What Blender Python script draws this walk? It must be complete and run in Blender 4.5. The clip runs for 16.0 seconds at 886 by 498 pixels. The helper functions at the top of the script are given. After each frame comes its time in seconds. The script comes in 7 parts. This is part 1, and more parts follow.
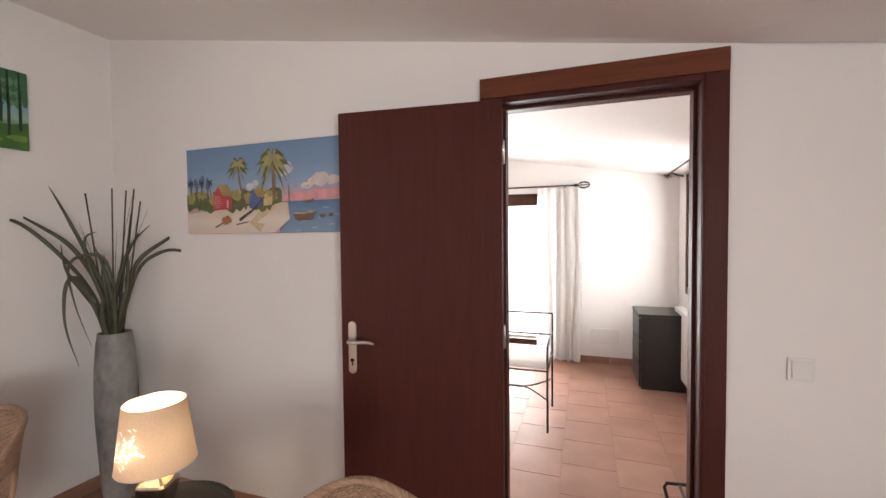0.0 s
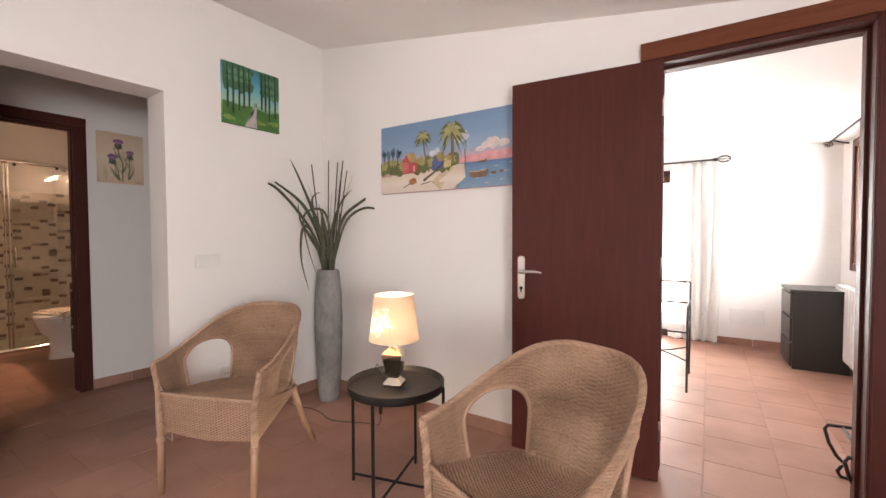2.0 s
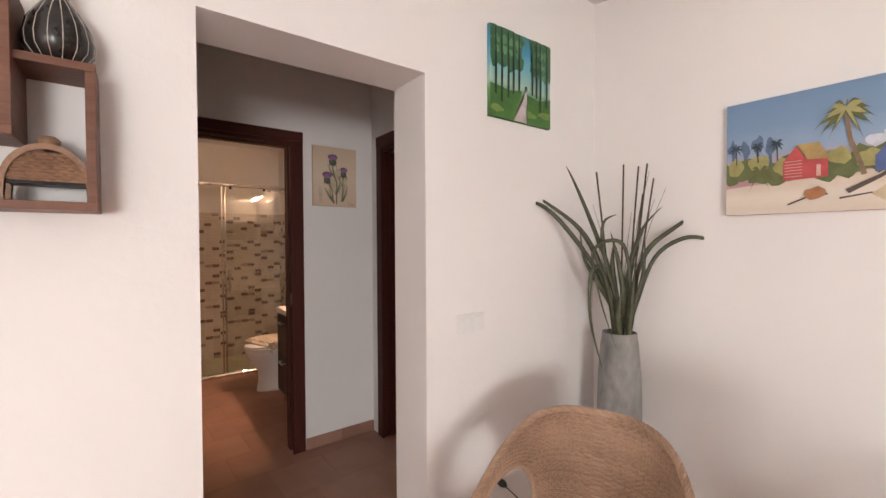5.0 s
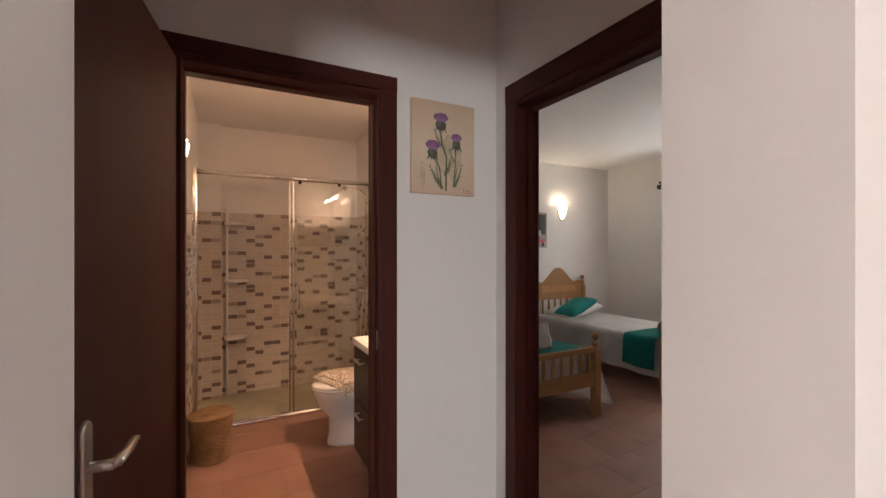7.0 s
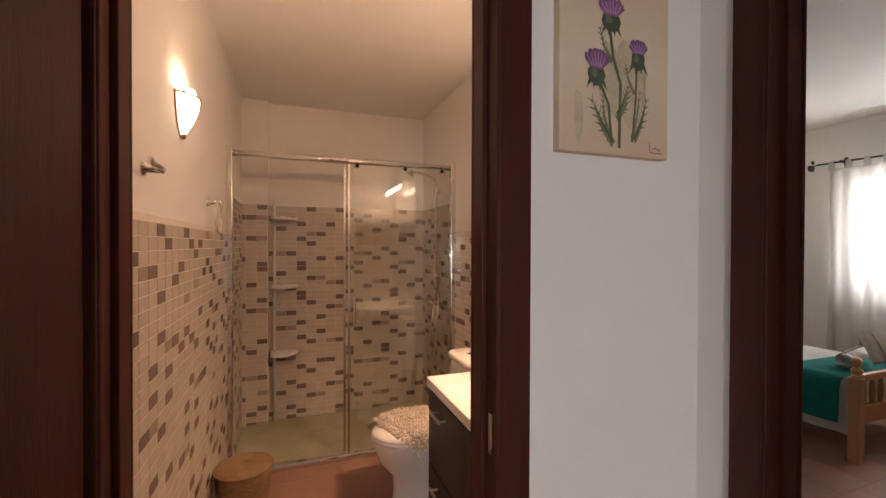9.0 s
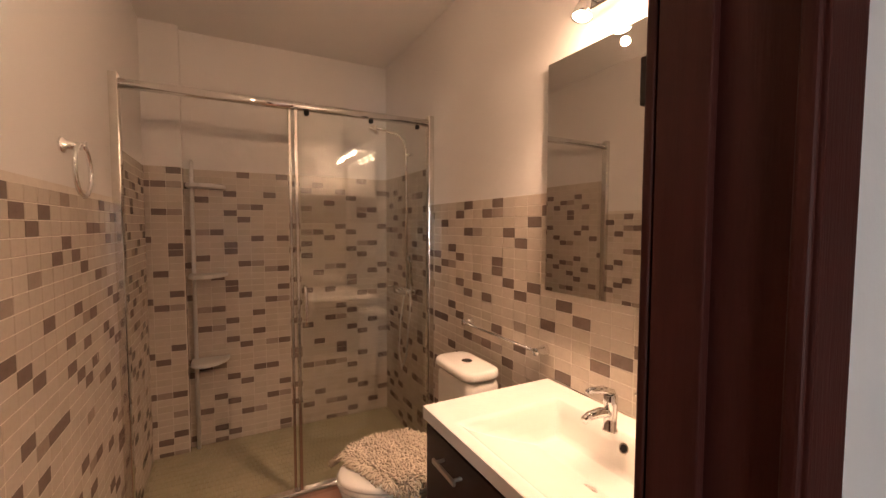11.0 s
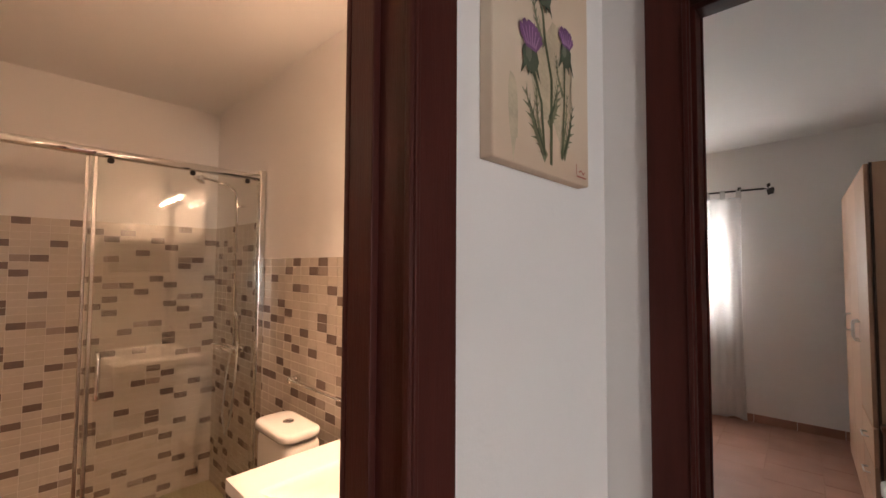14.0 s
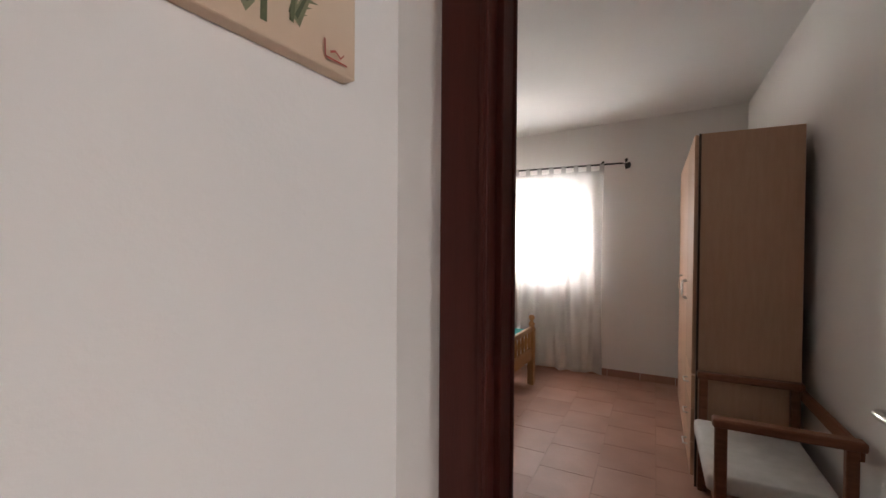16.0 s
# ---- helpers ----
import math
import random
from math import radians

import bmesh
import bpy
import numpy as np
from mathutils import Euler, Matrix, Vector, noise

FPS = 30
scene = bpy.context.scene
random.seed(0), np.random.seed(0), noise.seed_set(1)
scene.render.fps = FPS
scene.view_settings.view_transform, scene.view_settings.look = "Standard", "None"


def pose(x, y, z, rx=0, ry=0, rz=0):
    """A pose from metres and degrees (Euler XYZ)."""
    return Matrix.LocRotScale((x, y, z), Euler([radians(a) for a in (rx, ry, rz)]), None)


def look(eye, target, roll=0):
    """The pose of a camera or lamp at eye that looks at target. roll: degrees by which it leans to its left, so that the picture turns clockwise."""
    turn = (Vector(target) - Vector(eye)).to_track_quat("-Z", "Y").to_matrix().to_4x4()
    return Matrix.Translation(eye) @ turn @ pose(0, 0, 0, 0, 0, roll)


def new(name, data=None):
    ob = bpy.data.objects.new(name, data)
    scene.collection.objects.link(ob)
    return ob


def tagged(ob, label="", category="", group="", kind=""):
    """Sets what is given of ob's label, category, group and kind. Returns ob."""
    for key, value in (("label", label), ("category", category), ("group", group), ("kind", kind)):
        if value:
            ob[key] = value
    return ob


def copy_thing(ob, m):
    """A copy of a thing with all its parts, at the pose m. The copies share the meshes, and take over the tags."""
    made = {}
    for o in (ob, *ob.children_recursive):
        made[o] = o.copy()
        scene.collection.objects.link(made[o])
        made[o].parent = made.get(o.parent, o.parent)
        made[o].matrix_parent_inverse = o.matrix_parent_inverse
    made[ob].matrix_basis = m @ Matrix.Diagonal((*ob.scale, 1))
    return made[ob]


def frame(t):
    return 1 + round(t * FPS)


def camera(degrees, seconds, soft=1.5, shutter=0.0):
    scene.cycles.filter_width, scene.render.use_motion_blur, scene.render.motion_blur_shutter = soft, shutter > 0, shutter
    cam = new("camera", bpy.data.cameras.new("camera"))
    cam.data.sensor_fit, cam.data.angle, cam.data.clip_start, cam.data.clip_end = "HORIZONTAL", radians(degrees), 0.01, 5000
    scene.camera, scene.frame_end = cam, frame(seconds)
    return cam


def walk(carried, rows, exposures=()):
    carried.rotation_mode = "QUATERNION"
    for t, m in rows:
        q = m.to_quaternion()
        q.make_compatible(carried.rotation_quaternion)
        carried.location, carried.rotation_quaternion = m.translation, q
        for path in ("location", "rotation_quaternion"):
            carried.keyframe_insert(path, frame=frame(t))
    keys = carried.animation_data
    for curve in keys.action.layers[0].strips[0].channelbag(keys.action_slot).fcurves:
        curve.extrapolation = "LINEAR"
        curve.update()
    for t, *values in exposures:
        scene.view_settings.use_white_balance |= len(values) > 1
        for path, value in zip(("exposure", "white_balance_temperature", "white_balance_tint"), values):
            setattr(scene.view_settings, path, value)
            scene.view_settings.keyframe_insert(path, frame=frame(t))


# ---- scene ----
cam = camera(94.1, 16.0)
PATH = [
    (0, (0.08, 0.039, 1.481), (-0.651, 1.9, 1.415), -0.6),
    (0.4, (0.071, -0.112, 1.401), (-0.723, 1.724, 1.395), -0.1),
    (0.8, (0.072, -0.255, 1.345), (-0.793, 1.549, 1.344), -0.2),
    (1, (0.07, -0.314, 1.312), (-0.842, 1.465, 1.308), -0.3),
    (1.5, (0.077, -0.408, 1.268), (-0.974, 1.293, 1.218), -0.4),
    (2, (-0.022, -0.485, 1.206), (-1.18, 1.144, 1.143), -0.2),
    (2.5, (-0.179, -0.557, 1.203), (-1.43, 1.002, 1.13), -0.2),
    (3, (-0.397, -0.604, 1.258), (-1.717, 0.897, 1.187), -0.3),
    (3.5, (-0.606, -0.581, 1.307), (-1.99, 0.861, 1.245), -0.3),
    (4, (-0.854, -0.51, 1.348), (-2.322, 0.848, 1.296), -0.4),
    (6.5, (-2.251, -0.158, 1.419), (-3.984, 0.842, 1.406), 0.1),
    (7, (-2.522, -0.088, 1.404), (-4.295, 0.837, 1.404), 0.0),
    (7.5, (-2.773, -0.042, 1.412), (-4.585, 0.804, 1.416), -0.1),
    (8, (-2.986, -0.012, 1.433), (-4.836, 0.748, 1.437), 0.1),
    (8.5, (-3.179, 0.027, 1.437), (-5.055, 0.719, 1.447), 0.1),
    (9, (-3.368, 0.061, 1.435), (-5.25, 0.736, 1.417), 0.2),
    (11.5, (-4.079, 0.085, 1.401), (-5.816, 1.069, 1.281), 0.1),
    (12, (-4.106, 0.084, 1.408), (-5.826, 1.097, 1.288), 0.0),
    (12.5, (-4.034, 0.089, 1.425), (-5.731, 1.142, 1.314), 0.0),
    (13, (-3.913, 0.104, 1.471), (-5.544, 1.26, 1.414), 0.0),
    (13.5, (-3.841, 0.114, 1.486), (-5.359, 1.416, 1.523), 0.3),
    (14, (-3.789, 0.141, 1.488), (-5.161, 1.593, 1.576), 0.3),
    (14.5, (-3.752, 0.186, 1.47), (-4.969, 1.77, 1.565), 0.4),
    (15, (-3.731, 0.246, 1.439), (-4.787, 1.943, 1.514), 0.6),
    (15.5, (-3.731, 0.338, 1.426), (-4.722, 2.075, 1.437), 0.5),
    (16, (-3.729, 0.467, 1.417), (-4.723, 2.202, 1.388), 0.4),
]
walk(cam, [(t, look(eye, target, roll)) for t, eye, target, roll in PATH],
     [(0, -0.18), (0.5, -0.1), (1.0, 0.0), (1.5, 0.26), (2.5, 0.54), (3.5, 0.58), (4.2, 0.60), (6.5, 0.60), (7.0, 0.78), (7.5, 0.98), (8.5, 0.84), (9.0, 0.76), (11.5, 0.66), (12.5, 0.78), (13.2, 0.80), (14.0, 0.95), (15.0, 1.08), (16.0, 1.02)])

# ---- world, sun and large lights ----
world = bpy.data.worlds.new("sky")
scene.world = world
world.use_nodes = True
wn = world.node_tree.nodes
sky = wn.new("ShaderNodeTexSky")
sky.sky_type, sky.sun_disc = "NISHITA", False
sky.sun_elevation, sky.sun_rotation = radians(45), radians(276)
wn["Background"].inputs["Strength"].default_value = 0.12
world.node_tree.links.new(sky.outputs[0], wn["Background"].inputs[0])

sun = new("sun", bpy.data.lights.new("sun", "SUN"))
sun.data.energy, sun.data.angle, sun.data.color = 3.0, radians(0.5), (1, 0.95, 0.88)
sun.matrix_world = look((-10, 1, 10), (0, 0, 0))


def area_lamp(name, eye, target, sx, sy, watts, colour):
    lamp = new(name, bpy.data.lights.new(name, "AREA"))
    lamp.data.shape, lamp.data.size, lamp.data.size_y = "RECTANGLE", sx, sy
    lamp.data.energy, lamp.data.color = watts, colour
    lamp.matrix_world = look(eye, target)
    return lamp


DAY = (1.0, 0.985, 0.975)
# assumed, unseen window; its lamp is placed to brighten the north wall's left part
area_lamp("daylight_west_window", (-2.93, -1.75, 1.42), (0.2, -0.2, 1.2), 1.15, 1.3, 42, DAY)
# added lamp behind an unseen window, to brighten the hall and west wall
area_lamp("daylight_east_living", (2.42, -1.9, 1.25), (-2.6, -0.1, 1.1), 1.2, 1.0, 105, DAY)
area_lamp("daylight_french_door", (-1.2, 5.55, 1.05), (-1.25, 0, 1.0), 1.2, 1.75, 150, DAY)
area_lamp("daylight_east_window", (1.10, 4.05, 1.5), (-2, 4.05, 1.3), 0.9, 1.1, 72, DAY)
area_lamp("daylight_bedroom_window", (-5.1, 5.42, 1.6), (-5.1, 0, 1.2), 1.1, 1.0, 98, DAY)


def point_lamp(name, place, watts, colour, size):
    lamp = new(name, bpy.data.lights.new(name, "POINT"))
    lamp.data.energy, lamp.data.color, lamp.data.shadow_soft_size = watts, colour, size
    lamp.location = place
    return lamp


WARM = (1.0, 0.61, 0.39)
for k in range(4):
    spot = new("spot_lamp", bpy.data.lights.new("spot_lamp", "SPOT"))
    spot.data.energy, spot.data.color, spot.data.spot_size, spot.data.spot_blend, spot.data.shadow_soft_size = 15, WARM, radians(106), 1.0, 0.014
    spot.matrix_world = look((-4.938 + 0.164 * k, 1.04, 2.010), (-5.28 + 0.164 * k, 0.90, 0.9))
    point_lamp("spot_glass_glow", (-4.938 + 0.164 * k, 1.03, 2.004), 2.5, WARM, 0.014)

# ---- materials ----
def principled(name, colour, rough=0.5, metal=0.0):
    m = bpy.data.materials.new(name)
    m.use_nodes = True
    b = m.node_tree.nodes["Principled BSDF"]
    b.inputs["Base Color"].default_value = (*colour, 1)
    b.inputs["Roughness"].default_value = rough
    b.inputs["Metallic"].default_value = metal
    return m, m.node_tree.nodes, m.node_tree.links, b


def mapping(n, l, scale=(1, 1, 1), coords="Object", rot=(0, 0, 0)):
    tc, mp = n.new("ShaderNodeTexCoord"), n.new("ShaderNodeMapping")
    mp.inputs["Scale"].default_value = scale
    mp.inputs["Rotation"].default_value = rot
    l.new(tc.outputs[coords], mp.inputs["Vector"])
    return mp.outputs[0]


def noise_tex(n, l, vec, scale, detail=4.0, rough=0.55):
    t = n.new("ShaderNodeTexNoise")
    t.inputs["Scale"].default_value, t.inputs["Detail"].default_value, t.inputs["Roughness"].default_value = scale, detail, rough
    l.new(vec, t.inputs["Vector"])
    return t.outputs["Fac"]


def ramp(n, l, fac, stops):
    r = n.new("ShaderNodeValToRGB")
    e = r.color_ramp.elements
    while len(e) < len(stops):
        e.new(0.5)
    for el, (p, c) in zip(e, stops):
        el.position, el.color = p, (*c, 1)
    l.new(fac, r.inputs[0])
    return r.outputs[0]


def mix(n, l, fac, a, b, blend="MIX"):
    m = n.new("ShaderNodeMix")
    m.data_type, m.blend_type = "RGBA", blend
    for sock, v in ((m.inputs[0], fac), (m.inputs[6], a), (m.inputs[7], b)):
        if isinstance(v, (int, float)):
            sock.default_value = v
        elif isinstance(v, tuple):
            sock.default_value = (*v, 1)
        else:
            l.new(v, sock)
    return m.outputs[2]


def bump(n, l, b, height, strength, distance):
    u = n.new("ShaderNodeBump")
    u.inputs["Strength"].default_value, u.inputs["Distance"].default_value = strength, distance
    l.new(height, u.inputs["Height"])
    l.new(u.outputs[0], b.inputs["Normal"])


def mottled(name, c1, c2, scale, rough=0.5, metal=0.0, bump_d=0.0, fine=60.0, stretch=(1, 1, 1), rough_var=0.1):
    """A surface of two tones, with grain and relief at two scales."""
    m, n, l, b = principled(name, c1, rough, metal)
    v = mapping(n, l, stretch)
    big, small = noise_tex(n, l, v, scale), noise_tex(n, l, v, fine, 3.0)
    both = n.new("ShaderNodeMath")
    both.operation = "MULTIPLY_ADD"
    both.inputs[1].default_value = 0.35
    l.new(small, both.inputs[0])
    l.new(big, both.inputs[2])
    col = ramp(n, l, both.outputs[0], [(0.48, c1), (0.85, c2)])
    l.new(col, b.inputs["Base Color"])
    if rough_var:
        r = n.new("ShaderNodeMapRange")
        r.inputs["To Min"].default_value, r.inputs["To Max"].default_value = max(0.02, rough - rough_var), min(1, rough + rough_var)
        l.new(big, r.inputs["Value"])
        l.new(r.outputs[0], b.inputs["Roughness"])
    if bump_d:
        bump(n, l, b, both.outputs[0], 0.6, bump_d)
    return m


def plaster(name, c):
    m, n, l, b = principled(name, c, 0.75)
    v = mapping(n, l)
    big, mid, fine = noise_tex(n, l, v, 1.1, 3.0), noise_tex(n, l, v, 7.0, 4.0), noise_tex(n, l, v, 160.0, 2.0)
    l.new(ramp(n, l, big, [(0.3, tuple(x * 0.965 for x in c)), (0.7, c)]), b.inputs["Base Color"])
    a = n.new("ShaderNodeMath")
    a.operation = "MULTIPLY_ADD"
    a.inputs[1].default_value = 0.08
    l.new(fine, a.inputs[0])
    l.new(mid, a.inputs[2])
    bump(n, l, b, a.outputs[0], 0.35, 0.012)
    return m


def wood(name, dark, light, scale=6.0, rough=0.42, axis="z", stretch=14.0, bump_d=0.0015):
    m, n, l, b = principled(name, light, rough)
    b.inputs["Specular IOR Level"].default_value = 0.18
    s = {"z": (stretch, stretch, 1), "x": (1, stretch, stretch), "y": (stretch, 1, stretch)}[axis]
    v = mapping(n, l, s)
    g, fine, big = noise_tex(n, l, v, scale, 6.0, 0.65), noise_tex(n, l, v, scale * 9, 3.0), noise_tex(n, l, mapping(n, l), 1.7, 2.0)
    col = ramp(n, l, g, [(0.32, dark), (0.68, light)])
    info = n.new("ShaderNodeObjectInfo")
    vary = n.new("ShaderNodeMapRange")
    vary.inputs["To Min"].default_value, vary.inputs["To Max"].default_value = 0.85, 1.1
    l.new(info.outputs["Random"], vary.inputs["Value"])
    hsv = n.new("ShaderNodeHueSaturation")
    l.new(vary.outputs[0], hsv.inputs["Value"])
    l.new(mix(n, l, 0.25, col, ramp(n, l, fine, [(0.3, dark), (0.7, light)])), hsv.inputs["Color"])
    l.new(hsv.outputs[0], b.inputs["Base Color"])
    r = n.new("ShaderNodeMapRange")
    r.inputs["To Min"].default_value, r.inputs["To Max"].default_value = rough - 0.1, rough + 0.12
    l.new(big, r.inputs["Value"])
    l.new(r.outputs[0], b.inputs["Roughness"])
    bump(n, l, b, fine, 0.4, bump_d)
    return m


M_WALL = plaster("white_plaster", (0.80, 0.775, 0.755))
M_CEIL = plaster("white_ceiling_paint", (0.80, 0.78, 0.76))
M_MAHOG = wood("mahogany_veneer", (0.062, 0.0165, 0.0125), (0.086, 0.0225, 0.017), 3.0, 0.5)
M_MAHOG_X = wood("mahogany_crosswise", (0.062, 0.0165, 0.0125), (0.086, 0.0225, 0.017), 3.0, 0.5, "x")
M_HEADER = wood("reddish_header_veneer", (0.105, 0.032, 0.016), (0.165, 0.054, 0.027), 3.0, 0.4, "x")
M_STEEL = mottled("brushed_steel", (0.55, 0.54, 0.52), (0.68, 0.67, 0.65), 4, 0.3, 1.0, 0.0002, 300)
M_CHROME = mottled("chrome", (0.78, 0.78, 0.78), (0.85, 0.85, 0.85), 3, 0.07, 1.0, 0, 80, rough_var=0.03)
M_BLACK = mottled("black_metal_paint", (0.012, 0.011, 0.011), (0.022, 0.02, 0.02), 9, 0.42, 0.0, 0.0004, 220)
M_BLACK.node_tree.nodes["Principled BSDF"].inputs["Specular IOR Level"].default_value = 0.12


def glass(name, tint=(1, 1, 1), rough=0.0):
    m = bpy.data.materials.new(name)
    m.use_nodes = True
    n, l = m.node_tree.nodes, m.node_tree.links
    n.remove(n["Principled BSDF"])
    out = n["Material Output"]
    tr, gl, mx, fr, pw, ma = (n.new("ShaderNode" + k) for k in ("BsdfTransparent", "BsdfGlossy", "MixShader", "LayerWeight", "Math", "Math"))
    tr.inputs[0].default_value = (*tint, 1)
    gl.inputs["Roughness"].default_value = rough
    fr.inputs["Blend"].default_value = 0.5
    pw.operation, pw.inputs[1].default_value = "POWER", 5.0
    ma.operation, ma.inputs[1].default_value, ma.inputs[2].default_value = "MULTIPLY_ADD", 0.92, 0.045
    l.new(fr.outputs["Facing"], pw.inputs[0])
    l.new(pw.outputs[0], ma.inputs[0])
    l.new(ma.outputs[0], mx.inputs[0])
    l.new(tr.outputs[0], mx.inputs[1])
    l.new(gl.outputs[0], mx.inputs[2])
    l.new(mx.outputs[0], out.inputs[0])
    return m


M_GLASS = glass("window_glass")


def terracotta(name, c1, c2, c3):
    m, n, l, b = principled(name, c1, 0.42)
    b.inputs["Specular IOR Level"].default_value = 0.32
    v = n.new("ShaderNodeNewGeometry").outputs["Position"]
    info = n.new("ShaderNodeObjectInfo")
    isl = n.new("ShaderNodeNewGeometry")
    add = n.new("ShaderNodeMath")
    l.new(info.outputs["Random"], add.inputs[0])
    l.new(isl.outputs["Random Per Island"], add.inputs[1])
    fr = n.new("ShaderNodeMath")
    fr.operation = "FRACT"
    l.new(add.outputs[0], fr.inputs[0])
    big, mid, fine = noise_tex(n, l, v, 3.5, 4.0), noise_tex(n, l, v, 14.0, 4.0), noise_tex(n, l, v, 120.0, 3.0)
    base = ramp(n, l, fr.outputs[0], [(0.0, c1), (0.55, c2), (1.0, c3)])
    spot = ramp(n, l, big, [(0.35, tuple(x * 0.72 for x in c1)), (0.62, c3)])
    col = mix(n, l, 0.42, base, spot)
    col = mix(n, l, 0.18, col, ramp(n, l, fine, [(0.35, c1), (0.65, c3)]))
    l.new(col, b.inputs["Base Color"])
    r = n.new("ShaderNodeMapRange")
    r.inputs["To Min"].default_value, r.inputs["To Max"].default_value = 0.38, 0.64
    l.new(mid, r.inputs["Value"])
    l.new(r.outputs[0], b.inputs["Roughness"])
    bump(n, l, b, mid, 0.3, 0.004)
    return m


M_TERRA = terracotta("terracotta_tile", (0.295, 0.150, 0.106), (0.345, 0.182, 0.130), (0.405, 0.225, 0.168))
M_GROUT = mottled("floor_grout", (0.285, 0.160, 0.114), (0.35, 0.210, 0.155), 20, 0.85, 0, 0.001)

# ---- mesh helpers ----
def box(bm, x0, x1, y0, y1, z0, z1, m=None, bevel=0.0, segments=2):
    """A box in bm, moved by the matrix m, with its edges rounded by bevel."""
    made = bmesh.ops.create_cube(bm, size=1.0)
    vs = made["verts"]
    bmesh.ops.scale(bm, verts=vs, vec=(x1 - x0, y1 - y0, z1 - z0))
    bmesh.ops.translate(bm, verts=vs, vec=((x0 + x1) / 2, (y0 + y1) / 2, (z0 + z1) / 2))
    if bevel:
        es = list({e for v in vs for e in v.link_edges})
        r = bmesh.ops.bevel(bm, geom=es, offset=bevel, segments=segments, profile=0.5, affect="EDGES")
        vs = list({v for f in r["faces"] for v in f.verts} | {v for v in vs if v.is_valid})
    if m is not None:
        bmesh.ops.transform(bm, matrix=m, verts=vs)
    return vs


def boxed(*args, **kw):
    bm = bmesh.new()
    box(bm, *args, **kw)
    return bm


def mesh_of(name, bm, material, smooth=False):
    me = bpy.data.meshes.new(name)
    bmesh.ops.recalc_face_normals(bm, faces=bm.faces)
    bm.to_mesh(me)
    bm.free()
    for m in material if isinstance(material, (list, tuple)) else (material,):
        me.materials.append(m)
    if smooth:
        me.polygons.foreach_set("use_smooth", [True] * len(me.polygons))
    return me


def part(name, bm, material, parent, label="", smooth=False, m=None):
    ob = new(name, mesh_of(name, bm, material, smooth))
    ob.parent = parent
    if m is not None:
        ob.matrix_basis = m
    if label:
        ob["label"] = label
    return ob


def solid(name, bm, material, label, category, kind="", group="", smooth=False, m=None):
    """A thing, or a piece of the setting, that is one mesh."""
    ob = new(name, mesh_of(name, bm, material, smooth))
    if m is not None:
        ob.matrix_basis = m
    return tagged(ob, label, category, group, kind)


def thing(name, m, label, category, group="", kind=""):
    ob = new(name)
    ob.empty_display_size = 0.1
    ob.matrix_basis = m
    return tagged(ob, label, category, group, kind)


def lathe(bm, profile, segments=32, m=None, caps=True):
    """A turned body round z: profile of (radius, height) from the bottom up."""
    rings, made = [], []
    for r, z in profile:
        ring = [bm.verts.new((r * math.cos(a), r * math.sin(a), z)) for a in (2 * math.pi * k / segments for k in range(segments))]
        rings.append(ring)
        made += ring
    for a, b in zip(rings, rings[1:]):
        for k in range(segments):
            bm.faces.new((a[k], a[(k + 1) % segments], b[(k + 1) % segments], b[k]))
    if caps:
        bm.faces.new(rings[0][::-1])
        bm.faces.new(rings[-1])
    if m is not None:
        bmesh.ops.transform(bm, matrix=m, verts=made)
    return made


def tube(bm, points, radius, sides=10, closed=False):
    """A round bar along points; radius is one number or one for each point."""
    pts = [Vector(p) for p in points]
    n = len(pts)
    rad = radius if isinstance(radius, (list, tuple)) else [radius] * n
    up, rings = None, []
    for i, p in enumerate(pts):
        a = pts[(i - 1) % n] if closed or i else p
        b = pts[(i + 1) % n] if closed or i < n - 1 else p
        d = (b - a).normalized()
        if up is None:
            up = d.orthogonal().normalized()
        up = (up - d * up.dot(d))
        up = up.normalized() if up.length > 1e-6 else d.orthogonal().normalized()
        side = d.cross(up)
        rings.append([bm.verts.new(p + rad[i] * (math.cos(t) * up + math.sin(t) * side)) for t in (2 * math.pi * k / sides for k in range(sides))])
    for i in range(n if closed else n - 1):
        a, b = rings[i], rings[(i + 1) % n]
        for k in range(sides):
            bm.faces.new((a[k], a[(k + 1) % sides], b[(k + 1) % sides], b[k]))
    if not closed:
        bm.faces.new(rings[0][::-1])
        bm.faces.new(rings[-1])


def tubed(points, radius, sides=10, closed=False):
    bm = bmesh.new()
    tube(bm, points, radius, sides, closed)
    return bm


def lathed(profile, segments=32, m=None, caps=True):
    bm = bmesh.new()
    lathe(bm, profile, segments, m, caps)
    return bm


def arc(cx, cy, r, a0, a1, n):
    return [(cx + r * math.cos(radians(a0 + (a1 - a0) * k / n)), cy + r * math.sin(radians(a0 + (a1 - a0) * k / n))) for k in range(n + 1)]


def prism(bm, outline, y0, y1, m=None):
    """A slab with an outline in x and z, from y0 to y1."""
    a = [bm.verts.new((x, y0, z)) for x, z in outline]
    b = [bm.verts.new((x, y1, z)) for x, z in outline]
    bm.faces.new(a)
    bm.faces.new(b[::-1])
    for k in range(len(a)):
        j = (k + 1) % len(a)
        bm.faces.new((a[j], a[k], b[k], b[j]))
    if m is not None:
        bmesh.ops.transform(bm, matrix=m, verts=a + b)
    return a + b


